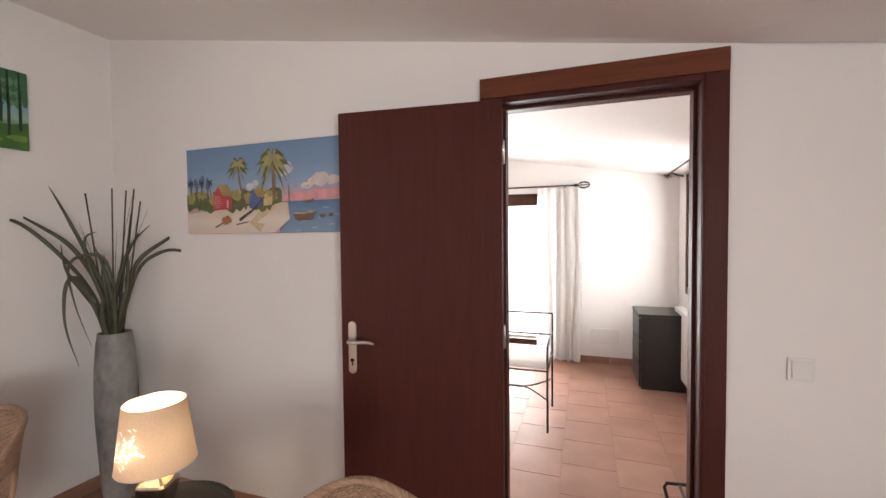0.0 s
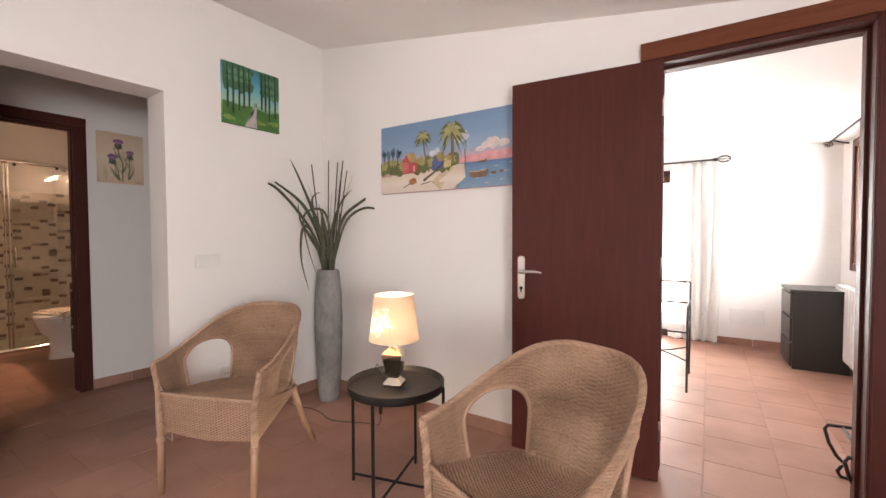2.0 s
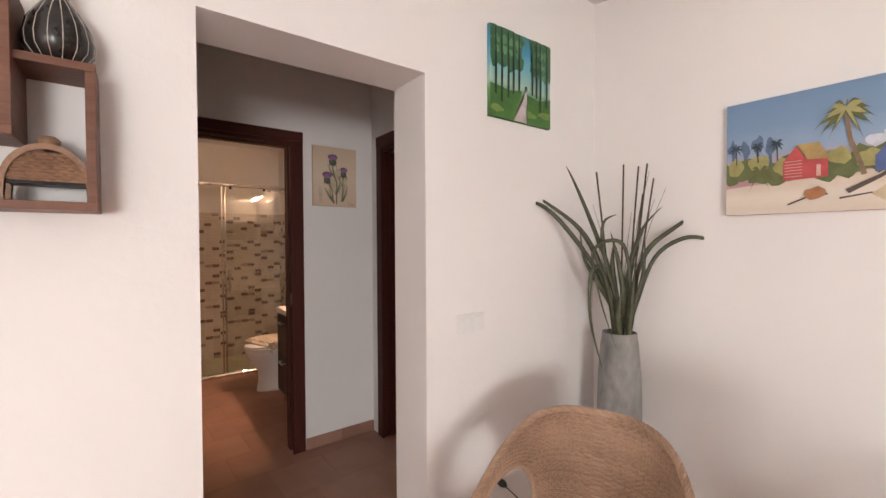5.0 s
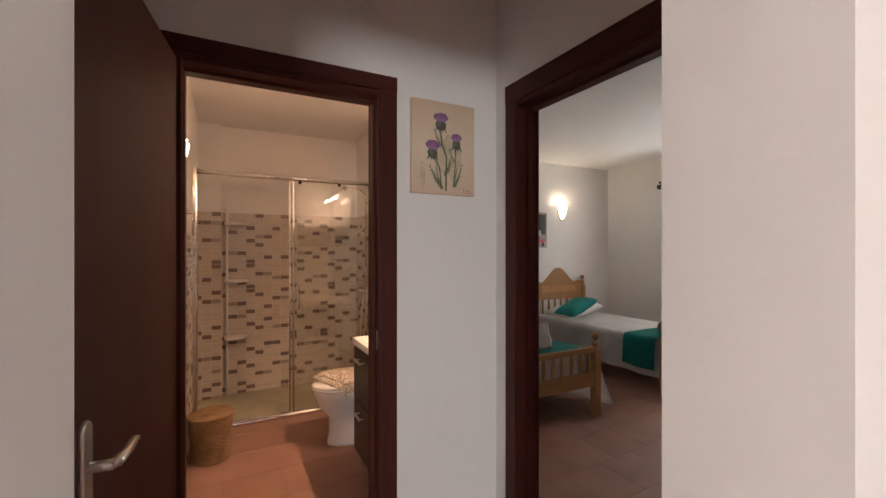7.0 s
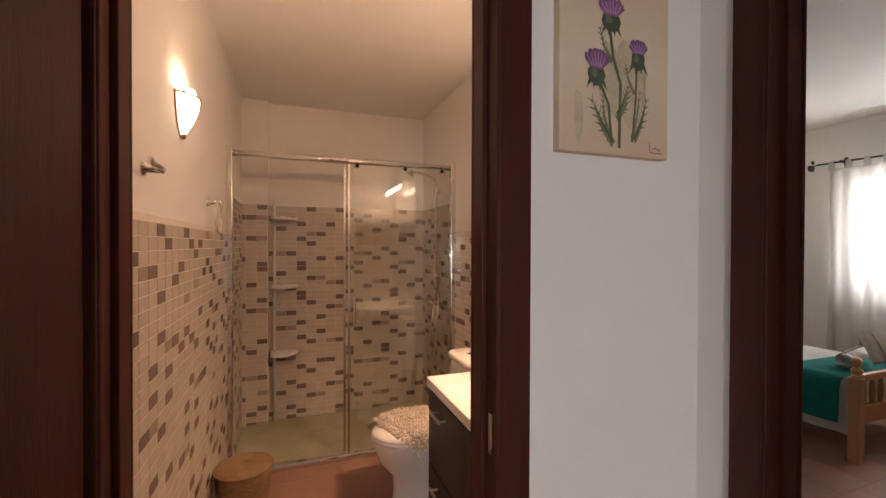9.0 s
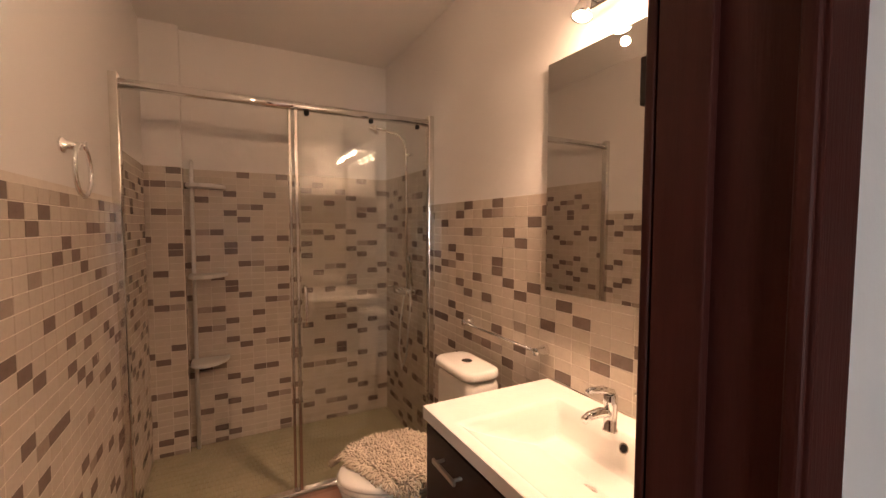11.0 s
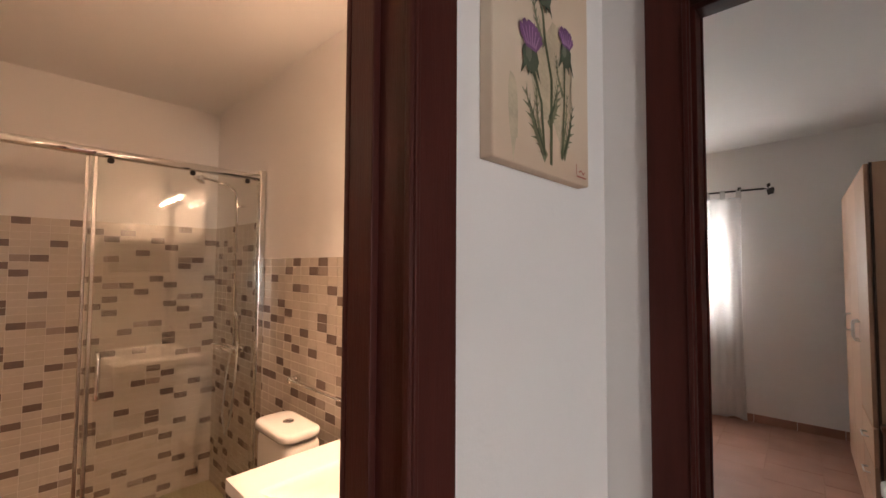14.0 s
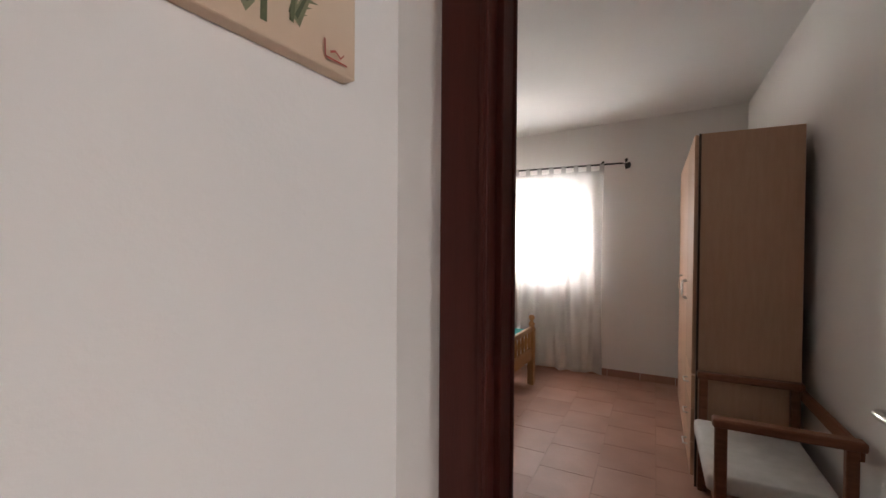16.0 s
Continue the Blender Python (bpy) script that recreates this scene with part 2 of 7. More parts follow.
def cloth_grid(nu, nv, f, thick=0.008):
    """A sheet of cloth f(u, v), with a second layer under it."""
    bm = bmesh.new()
    g = [[bm.verts.new(f(i / nu, j / nv)) for i in range(nu + 1)] for j in range(nv + 1)]
    for j in range(nv):
        for i in range(nu):
            bm.faces.new((g[j][i], g[j][i + 1], g[j + 1][i + 1], g[j + 1][i]))
    bmesh.ops.solidify(bm, geom=bm.faces[:], thickness=thick)
    return bm


def wall(name, m, length, thick, top, openings=(), z0=-0.05, material=None, label="white plastered wall", edge=0.0):
    """A wall from m's origin along its x, its room face at y = 0 and its body on the +y side; top(s) is its height; openings (s0, s1, z0, z1) go through."""
    bm = bmesh.new()
    cuts = sorted({0.0, length, *[s for o in openings for s in o[:2]]})
    for a, b in zip(cuts, cuts[1:]):
        mid = (a + b) / 2
        spans, low = [], z0
        for o in sorted((o for o in openings if o[0] < mid < o[1]), key=lambda o: o[2]):
            if o[2] > max(low, 0) + 1e-4:
                spans.append((low, low, o[2], o[2]))
            low = o[3]
        spans.append((low, low, top(a), top(b)))
        for la, lb, ha, hb in spans:
            prism(bm, [(a, la), (b, lb), (b, hb), (a, ha)], 0, thick)
    bmesh.ops.remove_doubles(bm, verts=bm.verts, dist=1e-5)
    if edge:
        es = [e for e in bm.edges if len(e.link_faces) == 2 and e.calc_face_angle(0) > 1.2]
        bmesh.ops.bevel(bm, geom=es, offset=edge, segments=3, profile=0.5, affect="EDGES")
    ob = solid(name, bm, material or M_WALL, label, "wall", "structure")
    ob.matrix_basis = m
    return ob


# ---- the plan ----
SKEW = 2.6                                   # the north walls run this many degrees off the west ones
NM = pose(-2.72, 1.665, 0, 0, 0, SKEW)       # living room: north wall, x along it, y through it
LIVING_TOP, FALL = 2.685, 0.165


def living_ceiling(x):
    return LIVING_TOP - FALL * (x + 2.72)


flat = lambda h: (lambda s: h)
HALL_H, BATH_H, BED_H = 2.62, 2.57, 2.72

wall("wall_north_living", NM, 5.0, 0.13, lambda s: living_ceiling(-2.72 + s) + 0.06, [(2.365, 3.155, 0, 2.06)])
ob = wall("wall_west_living", pose(-2.72, -2.6, 0, 0, 0, 90), 4.27, 0.235, flat(2.75), [(0.25, 1.45, 0.75, 2.10), (2.382, 3.142, 0, 2.048)], label="white plastered wall with a doorless opening")
for v in ob.data.vertices:                   # the reveal splays a little
    if abs(v.co.x - 2.382) < 0.001 and v.co.y > 0.1:
        v.co.x += 0.020
wall("wall_east_living", pose(2.2, 1.9, 0, 0, 0, -90), 4.5, 0.2, flat(2.0), [(3.2, 4.4, 0.75, 1.75)])
wall("wall_south_living", pose(2.2, -2.6, 0, 0, 0, 180), 4.92, 0.2, lambda s: living_ceiling(2.2 - s) + 0.06)
bm = bmesh.new()
prism(bm, [(-2.9, living_ceiling(-2.9)), (2.35, living_ceiling(2.35)), (2.35, living_ceiling(2.35) + 0.15), (-2.9, living_ceiling(-2.9) + 0.15)], -2.75, 1.80)
solid("ceiling_living", bm, M_CEIL, "sloping white plastered ceiling", "ceiling", "structure")

# hall
wall("wall_west_hall", pose(-4.155, -0.45, 0, 0, 0, 90), 1.55, 0.110, flat(2.75), [(0.195, 0.943, 0, 2.06)])
wall("wall_north_hall", pose(-4.155, 1.05, 0, 0, 0, 0), 1.2, 0.10, flat(2.75), [(0.138, 0.950, 0, 2.06)])
wall("wall_south_hall", pose(-2.955, -0.45, 0, 0, 0, 180), 1.2, 0.1, flat(2.75))
solid("ceiling_hall", boxed(-4.2, -2.9, -0.55, 1.15, HALL_H, HALL_H + 0.1), M_CEIL, "flat white plastered ceiling", "ceiling", "structure")

# bathroom
wall("wall_south_bath", pose(-4.25, -0.33, 0, 0, 0, 180), 2.72, 0.12, flat(2.7))
wall("wall_west_bath", pose(-6.97, -0.45, 0, 0, 0, 90), 1.7, 0.12, flat(2.7))
solid("shower_column", boxed(-6.975, -6.905, -0.335, -0.14, -0.05, 2.65), M_WALL, "boxed-in corner column of the shower", "column", "structure")
wall("wall_north_bath", pose(-6.97, 1.16, 0, 0, 0, 0), 2.8, 0.05, flat(2.7))
solid("ceiling_bath", boxed(-7.05, -4.2, -0.4, 1.2, BATH_H, BATH_H + 0.1), M_CEIL, "flat white painted ceiling", "ceiling", "structure")

# twin bedroom
BM = pose(-6.95, 5.07, 0, 0, 0, SKEW)
wall("wall_south_twin", pose(-2.96, 1.21, 0, 0, 0, 180), 4.0, 0.05, flat(2.9), [(0.22, 1.08, 0, 2.10)])
wall("wall_east_twin", pose(-3.19, 5.35, 0, 0, 0, -90 + SKEW), 4.2, 0.12, flat(2.9))
wall("wall_west_twin", pose(-6.95, 1.2, 0, 0, 0, 90), 4.0, 0.12, flat(2.9))
wall("wall_north_twin", BM, 4.0, 0.25, flat(2.9), [(1.25, 2.28, 1.05, 2.03)])
bm = bmesh.new()
prism(bm, [(-7.05, 2.60), (-3.0, 2.76), (-3.0, 2.86), (-7.05, 2.70)], 1.15, 5.5)
solid("ceiling_twin", bm, M_CEIL, "white plastered ceiling with a slight slope", "ceiling", "structure")

# bright bedroom behind the living room
FM = NM @ pose(0, 3.25, 0)
wall("wall_north_bright", FM, 5.0, 0.28, lambda s: living_ceiling(-2.72 + s) + 0.06, [(0.92, 2.32, 0.0, 1.97)])
wall("wall_east_bright", NM @ pose(3.69, 3.75, 0, 0, 0, -90), 3.7, 0.25, flat(2.3), [(0.85, 1.85, 0.88, 2.06)])
wall("wall_west_bright", NM @ pose(-0.1, 0.13, 0, 0, 0, 90), 3.7, 0.1, flat(2.75))
bm = bmesh.new()
prism(bm, [(-0.2, 2.72), (3.85, 2.055), (3.85, 2.2), (-0.2, 2.86)], 0.07, 3.8)
solid("ceiling_bright", bm, M_CEIL, "sloping white ceiling of the bright bedroom", "ceiling", "structure", m=NM)

# floor bed under all the tiles
solid("floor", boxed(-7.3, 2.4, -2.8, 5.75, -0.12, -0.0014), M_GROUT, "terracotta tiled floor with pale grout joints", "floor", "structure")
M_EARTH = mottled("dry_garden_ground", (0.16, 0.13, 0.09), (0.26, 0.22, 0.16), 2, 0.95, 0, 0.01, 40)
bm = bmesh.new()
bmesh.ops.create_grid(bm, x_segments=8, y_segments=8, size=1500, matrix=pose(0, 0, -0.2))
solid("ground", bm, M_EARTH, "dry stony garden ground outside the house", "ground", "structure")

# ---- doors ----
M_BRASS = mottled("satin_nickel", (0.60, 0.57, 0.53), (0.70, 0.67, 0.62), 12, 0.3, 1.0, 0.0002, 200)


def rounded_plate(half, z0, z1, thick):
    """An upright plate with half-round ends and a softened rim."""
    bm = bmesh.new()
    rings = []
    for y, inset in ((0.0, 0.0), (thick * 0.55, 0.0), (thick * 0.9, 0.0015), (thick, 0.004)):
        r = half - inset
        ring = [bm.verts.new((r * math.cos(a), y, z1 - half + r * math.sin(a))) for a in (math.pi * k / 12 for k in range(13))]
        ring += [bm.verts.new((-r * math.cos(a), y, z0 + half - r * math.sin(a))) for a in (math.pi * k / 12 for k in range(13))]
        rings.append(ring)
    for a, b in zip(rings, rings[1:]):
        for k in range(26):
            bm.faces.new((a[k], a[(k + 1) % 26], b[(k + 1) % 26], b[k]))
    bm.faces.new(rings[-1])
    bmesh.ops.recalc_face_normals(bm, faces=bm.faces[:])
    return bm


def lever_set(door, m, side):
    """Escutcheon and lever on a leaf; m stands at the spindle, y out of the leaf; side: the way that the lever points along x."""
    plate = part("plate", rounded_plate(0.0205, -0.155, 0.085, 0.008), M_BRASS, door, "satin nickel escutcheon plate", m=m)
    bm = bmesh.new()
    lathe(bm, [(0.010, 0.006), (0.010, 0.045)], 14, pose(0, 0, 0, -90, 0, 0))
    tube(bm, [(0, 0.04, 0), (side * 0.012, 0.048, 0), (side * 0.04, 0.052, 0.002), (side * 0.08, 0.050, 0.004), (side * 0.105, 0.046, 0.001), (side * 0.122, 0.047, -0.003)],
         [0.010, 0.0105, 0.0095, 0.0085, 0.007, 0.005], 12)
    part("door_handle", bm, M_BRASS, door, "curved satin nickel lever", True, m)
    bm = bmesh.new()
    lathe(bm, [(0.009, 0.007), (0.009, 0.0095), (0.007, 0.0105)], 16, pose(0, 0, -0.092, -90, 0, 0))
    box(bm, -0.003, 0.003, 0.007, 0.010, -0.116, -0.096)
    part("lock_cylinder", bm, M_BLACK, door, m=m)


def door_set(name, m, s0, s1, depth, label, header=None, leaf=None, both=True, over=0.062, head=0.0825):
    """Lining, stops and architraves in an opening from s0 to s1 of the wall that m names; leaf: hinge place, angle, width and side of the lever."""
    d = thing(name, m, label, "door", kind="structure")
    h, lin, arch = 2.06, 0.022, 0.082
    a, b = s0 - over, s1 + over
    for nm, x0, x1 in (("jamb", s0, s0 + lin), ("jamb", s1 - lin, s1)):
        bm = boxed(x0, x1, -0.004, depth + 0.004, 0.001, h - lin, bevel=0.002)
        inner = x1 if x0 == s0 else x0
        sgn = 1 if x0 == s0 else -1
        box(bm, min(inner, inner + sgn * 0.012), max(inner, inner + sgn * 0.012), depth * 0.55, depth + 0.002, 0.001, h - lin - 0.002, bevel=0.002)
        part(nm, bm, M_MAHOG, d)
    bm = boxed(s0, s1, -0.004, depth + 0.004, h - lin, h, bevel=0.002)
    box(bm, s0 + lin, s1 - lin, depth * 0.55, depth + 0.002, h - lin - 0.012, h - lin, bevel=0.002)
    part("head_jamb", bm, M_MAHOG_X, d)
    for front in ((True, False) if both else (True,)):
        y0, y1 = (-0.014, 0.0) if front else (depth, depth + 0.014)
        if not front:
            y0, y1 = depth + 0.004, depth + 0.016
        for x0 in (a, b - arch):
            bm = boxed(x0, x0 + arch, y0, y1, 0.001, h, bevel=0.004, segments=3)
            t = x0 + arch - 0.012 if x0 == a else x0 + 0.004
            box(bm, t, t + 0.008, y0 - (0.004 if front else -0.004), y1 - 0.002, 0.001, h - 0.002, bevel=0.002)
            part("architrave", bm, M_MAHOG, d)
        bm = bmesh.new()
        prism(bm, [(a, h + head), (b, h + head), (b - 0.0, h + 0.0), (a, h + 0.0)], y0 - 0.001, y1)
        part("header", bm, header or M_MAHOG_X, d, "reddish veneered head casing" if header else "")
    if leaf:
        hx, hy, ang, w, side, faces = leaf
        lm = pose(hx, hy, 0, 0, 0, ang)
        part("door_leaf", boxed(0.0, w, -0.0175, 0.0175, 0.010, 2.035, bevel=0.0025), M_MAHOG, d, "flush mahogany veneered leaf standing open", m=lm)
        for fs in faces:
            lever_set(d, lm @ pose(w - 0.055, 0.0175 * fs, 1.01, 0, 0, 0 if fs > 0 else 180), -1 if fs > 0 else 1)
        for hz in (0.25, 1.05, 1.82):
            bm = bmesh.new()
            lathe(bm, [(0.007, hz - 0.045), (0.007, hz + 0.045), (0.004, hz + 0.052)], 12, lm @ pose(-0.004, 0.0, 0))
            part("hinge", bm, M_BRASS, d, "nickel butt hinge", True)
        bm = boxed(w - 0.0015, w + 0.0015, -0.011, 0.011, 0.93, 1.15)
        box(bm, w, w + 0.010, -0.006, 0.006, 1.0, 1.03, bevel=0.002)
        part("lock_plate", bm, M_BRASS, d, m=lm)
    return d


door_set("door_1", NM, 2.365, 3.155, 0.13, "open mahogany veneered door folded back against the wall", M_HEADER,
         (2.404, -0.044, 180 + 4.9, 0.735, 1, (1,)))
HW = pose(-4.155, -0.45, 0, 0, 0, 90)
door_set("door_2", HW, 0.195, 0.943, 0.110, "open dark mahogany bathroom door swung into the hall", None, (0.195, -0.022, -97, 0.715, 1, (1, -1)), over=0.048, head=0.060)
HN = pose(-4.155, 1.05, 0, 0, 0, 0)
door_set("door_3", HN, 0.138, 0.950, 0.10, "open dark mahogany bedroom door swung inwards", None, (0.930, 0.125, 91.5, 0.745, 1, (1,)), over=0.045)
bm = boxed(0.9195, 0.9215, 0.03, 0.046, 0.97, 1.06)
part("strike_plate", bm, M_BRASS, [o for o in bpy.data.objects if o.name == "door_2"][0], "nickel strike plate")
bm = boxed(0.1595, 0.1615, 0.06, 0.085, 0.93, 1.12)
part("strike_plate", bm, M_BRASS, [o for o in bpy.data.objects if o.name == "door_3"][0], "nickel strike plate")

# ---- living room ----
def rattan(name, c1, c2):
    """Split cane: every strand of its own tone, with fine lengthwise fibre."""
    m, n, l, b = principled(name, c1, 0.55)
    v = mapping(n, l)
    big, fine = noise_tex(n, l, v, 7.0, 3.0), noise_tex(n, l, v, 160.0, 3.0)
    geo = n.new("ShaderNodeNewGeometry")
    col = ramp(n, l, geo.outputs["Random Per Island"], [(0.0, c1), (0.3, tuple(0.6 * p + 0.4 * q for p, q in zip(c1, c2))), (1.0, c2)])
    worn = ramp(n, l, big, [(0.35, tuple(0.8 * x for x in c1)), (0.7, c2)])
    col = mix(n, l, 0.5, col, worn)
    col = mix(n, l, 0.3, col, ramp(n, l, fine, [(0.3, tuple(0.6 * x for x in c1)), (0.7, c2)]))
    l.new(col, b.inputs["Base Color"])
    bump(n, l, b, fine, 0.5, 0.0008)
    return m


M_WICKER = rattan("woven_rattan", (0.245, 0.142, 0.090), (0.51, 0.330, 0.222))
M_WICKER_CORE = mottled("rattan_stakes", (0.17, 0.09, 0.05), (0.27, 0.15, 0.09), 9, 0.7, 0, 0.0006, 140)
M_RATTAN = mottled("peeled_rattan_pole", (0.26, 0.148, 0.085), (0.41, 0.26, 0.16), 7, 0.4, 0, 0.0004, 120, (1, 1, 0.2))


def weave_sheet(bm, place, nu, nv, amp, skip=None):
    """A woven sheet: place(u, v, h) gives the point at u, v in 0..1 lifted by h; each of nv flat strands runs over and under nu stakes in turn."""
    cu = nu * 3
    for row in range(nv):
        last = None
        for i in range(cu + 1):
            u = i / cu
            if skip and skip(min(1, max(0, u)), (row + 0.5) / nv):
                last = None
                continue
            h = amp * math.cos(math.pi * (i / 3 + row))
            ring = [bm.verts.new(place(u, (row + q) / nv, h + amp * k)) for q, k in ((0.04, -0.9), (0.30, 0.1), (0.70, 0.1), (0.96, -0.9))]
            if last:
                for a, b, c, d in zip(last, ring, ring[1:], last[1:]):
                    bm.faces.new((a, b, c, d))
            last = ring


def backing_sheet(bm, place, nu, nv, skip=None):
    """The plain stakes' layer behind the strands."""
    verts = {}

    def at(i, j):
        if (i, j) not in verts:
            verts[i, j] = bm.verts.new(place(i / nu, j / nv, 0))
        return verts[i, j]

    for j in range(nv):
        for i in range(nu):
            if not (skip and skip((i + 0.5) / nu, (j + 0.5) / nv)):
                bm.faces.new((at(i, j), at(i + 1, j), at(i + 1, j + 1), at(i, j + 1)))


def braid(bm, points, r=0.008, off=0.008, pitch=0.05, strands=3, closed=False):
    """Strands twisted round one another along points."""
    pts = [Vector(p) for p in points]
    length, fine = 0.0, []
    for a, b in zip(pts, pts[1:]):
        n = max(1, int((b - a).length / 0.008))
        for k in range(n):
            fine.append(a.lerp(b, k / n))
    fine.append(pts[-1])
    for s in range(strands):
        path, along = [], 0.0
        for i, p in enumerate(fine):
            d = (fine[min(i + 1, len(fine) - 1)] - fine[max(i - 1, 0)]).normalized()
            if i:
                along += (p - fine[i - 1]).length
            u = d.cross(Vector((0.31, 0.95, 0.05))).normalized()
            w = d.cross(u)
            t = 2 * math.pi * (along / pitch + s / strands)
            path.append(p + off * (math.cos(t) * u + math.sin(t) * w))
        tube(bm, path, r, 6)


def shell_point(th, v, h=0.0):
    """The chair's barrel: th from the one arm's tip (0) round the back to the other (pi), v up from the seat to the rim."""
    c, s = math.cos(th), math.sin(th)
    e = lambda q, p: math.copysign(abs(q) ** p, q)
    lift = max(0.0, s) ** 1.15
    ztop = 0.610 + 0.210 * lift * (2 - lift) ** 0.5
    x0, y0, x1, y1 = 0.245 * e(c, 0.62), 0.03 + 0.41 * e(s, 0.66), 0.285 * e(c, 0.66), 0.0 + 0.525 * e(s, 0.72)
    q = v ** 0.85
    low = 0.452 - 0.055 * max(0.0, s)
    p = Vector((x0 + (x1 - x0) * q, y0 + (y1 - y0) * q, low + (ztop - low) * v))
    n = Vector((c, 0.9 * s, -0.25)).normalized()
    return p + n * h


ARCH_W = 0.37


def arch_top(d):
    """Height of an arch's edge at d (-1 to 1) across it."""
    return 0.545 + 0.112 * max(0.0, 1 - abs(d) ** 2.3) ** (1 / 2.3)


def rim_share(th, z):
    """The share of the way up the barrel that lies at the height z."""
    a, b = shell_point(th, 0.0).z, shell_point(th, 1.0).z
    return (z - a) / (b - a)


def in_arch(th, v):
    """Inside one of the two arched side openings."""
    for mid in (0.55, math.pi - 0.55):
        d = (th - mid) / ARCH_W
        if abs(d) < 1 and 0.04 < v < rim_share(th, arch_top(d)):
            return True
    return False


def wicker_chair(m, label):
    ch = thing("wicker_armchair", m, label, "armchair", "wicker chairs round the side table")
    bm = bmesh.new()
    for side in (1, -1):
        weave_sheet(bm, lambda u, v, h: shell_point(u * math.pi, v, side * (0.0025 + h)), 78, 58, 0.0042,
                    lambda u, v: in_arch(u * math.pi, v))
    part("back_weave", bm, M_WICKER, ch, "woven rattan strands", True)["kind"] = "stuff"
    bm = bmesh.new()
    backing_sheet(bm, lambda u, v, h: shell_point(u * math.pi, v), 140, 50, lambda u, v: in_arch(u * math.pi, v))
    part("backrest", bm, M_WICKER_CORE, ch, "woven rattan barrel back and arms", True)
    rim = [shell_point(math.pi * k / 60, 1.0) for k in range(61)]
    bm = bmesh.new()
    braid(bm, rim, 0.0042, 0.0085, 0.075, 6)
    part("rim", bm, M_WICKER, ch, "braided rattan rim", True)
    for mid in (0.55, math.pi - 0.55):
        loop = [shell_point(mid + ARCH_W, 0.04), shell_point(mid + ARCH_W, 0.25)]
        for k in range(25):
            d = math.cos(math.pi * k / 24)
            loop.append(shell_point(mid + ARCH_W * d, rim_share(mid + ARCH_W * d, arch_top(d))))
        loop += [shell_point(mid - ARCH_W, 0.25), shell_point(mid - ARCH_W, 0.04)]
        part("arch_edging", tubed(loop, 0.009, 8), M_WICKER, ch, "", True)

    def seat_at(u, v, h):
        y = 0.015 + v * 0.44
        half = 0.250 - 0.03 * v if v < 0.6 else 0.232 * math.sqrt(max(0.0, 1 - ((v - 0.6) / 0.46) ** 2))
        sag = -0.022 * math.sin(math.pi * min(1, v)) * math.sin(math.pi * u)
        return Vector(((2 * u - 1) * half, y, 0.470 - 0.062 * v + sag + h))

    bm = bmesh.new()
    weave_sheet(bm, seat_at, 42, 70, 0.0034)
    part("seat_weave", bm, M_WICKER, ch, "woven rattan strands", True)["kind"] = "stuff"
    bm = bmesh.new()
    backing_sheet(bm, lambda u, v, h: seat_at(u, v, -0.0025), 30, 30)
    box(bm, -0.20, 0.20, 0.06, 0.36, 0.385, 0.400, bevel=0.005)
    part("seat", bm, M_WICKER_CORE, ch, "woven rattan seat", True)

    def apron_at(u, v, h):
        x = (2 * u - 1) * 0.248
        return Vector((x, 0.006 - 0.018 * math.cos(math.pi * (u - 0.5)) - h + 0.01 * (1 - v), 0.288 + v * 0.190 - 0.012 * (1 - v) * (1 - abs(2 * u - 1))))

    bm = bmesh.new()
    weave_sheet(bm, apron_at, 34, 34, 0.004)
    part("apron_weave", bm, M_WICKER, ch, "woven rattan strands", True)["kind"] = "stuff"
    bm = bmesh.new()
    backing_sheet(bm, lambda u, v, h: apron_at(u, v, -0.0015), 30, 12)
    part("apron", bm, M_WICKER_CORE, ch, "woven rattan front apron", True)
    for side in (-1, 1):
        bm = bmesh.new()
        weave_sheet(bm, lambda u, v, h: Vector((side * (0.246 - 0.02 * u + h), 0.02 + 0.36 * u, 0.285 + 0.115 * u + v * (0.172 - 0.170 * u))), 28, 28, 0.004)
        part("side_weave", bm, M_WICKER, ch, "woven rattan strands", True)["kind"] = "stuff"
        bm = bmesh.new()
        backing_sheet(bm, lambda u, v, h: Vector((side * (0.2445 - 0.02 * u), 0.02 + 0.36 * u, 0.285 + 0.115 * u + v * (0.172 - 0.170 * u))), 12, 4)
        part("side_apron", bm, M_WICKER_CORE, ch, "", True)
        tip = shell_point(0.0 if side > 0 else math.pi, 1.0)
        bm = bmesh.new()
        braid(bm, [tip, (side * 0.266, 0.002, 0.52), (side * 0.254, 0.0, 0.42), (side * 0.252, 0.0, 0.262)], 0.0078, 0.0070, 0.05)
        part("arm_post", bm, M_WICKER, ch, "braided rattan arm post", True)
        part("leg", tubed([(side * 0.252, 0.004, 0.33), (side * 0.250, 0.0, 0.16), (side * 0.246, -0.006, 0.0)], [0.017, 0.0165, 0.013], 12), M_RATTAN, ch, "peeled rattan leg", True)
        part("leg", tubed([(side * 0.175, 0.40, 0.43), (side * 0.185, 0.50, 0.18), (side * 0.195, 0.60, 0.0)], [0.017, 0.0165, 0.014], 12), M_RATTAN, ch, "peeled rattan leg", True)
    bm = bmesh.new()
    braid(bm, [(-0.250, 0.004, 0.474), (-0.12, -0.008, 0.476), (0.0, -0.012, 0.476), (0.12, -0.008, 0.476), (0.250, 0.004, 0.474)], 0.0048, 0.0045, 0.04)
    part("seat_edge", bm, M_WICKER, ch, "twisted rattan seat edge", True)
    for x, y, z in ((0.251, 0.002, 0.245), (-0.251, 0.002, 0.245), (0.180, 0.452, 0.275), (-0.180, 0.452, 0.275)):
        bm = bmesh.new()
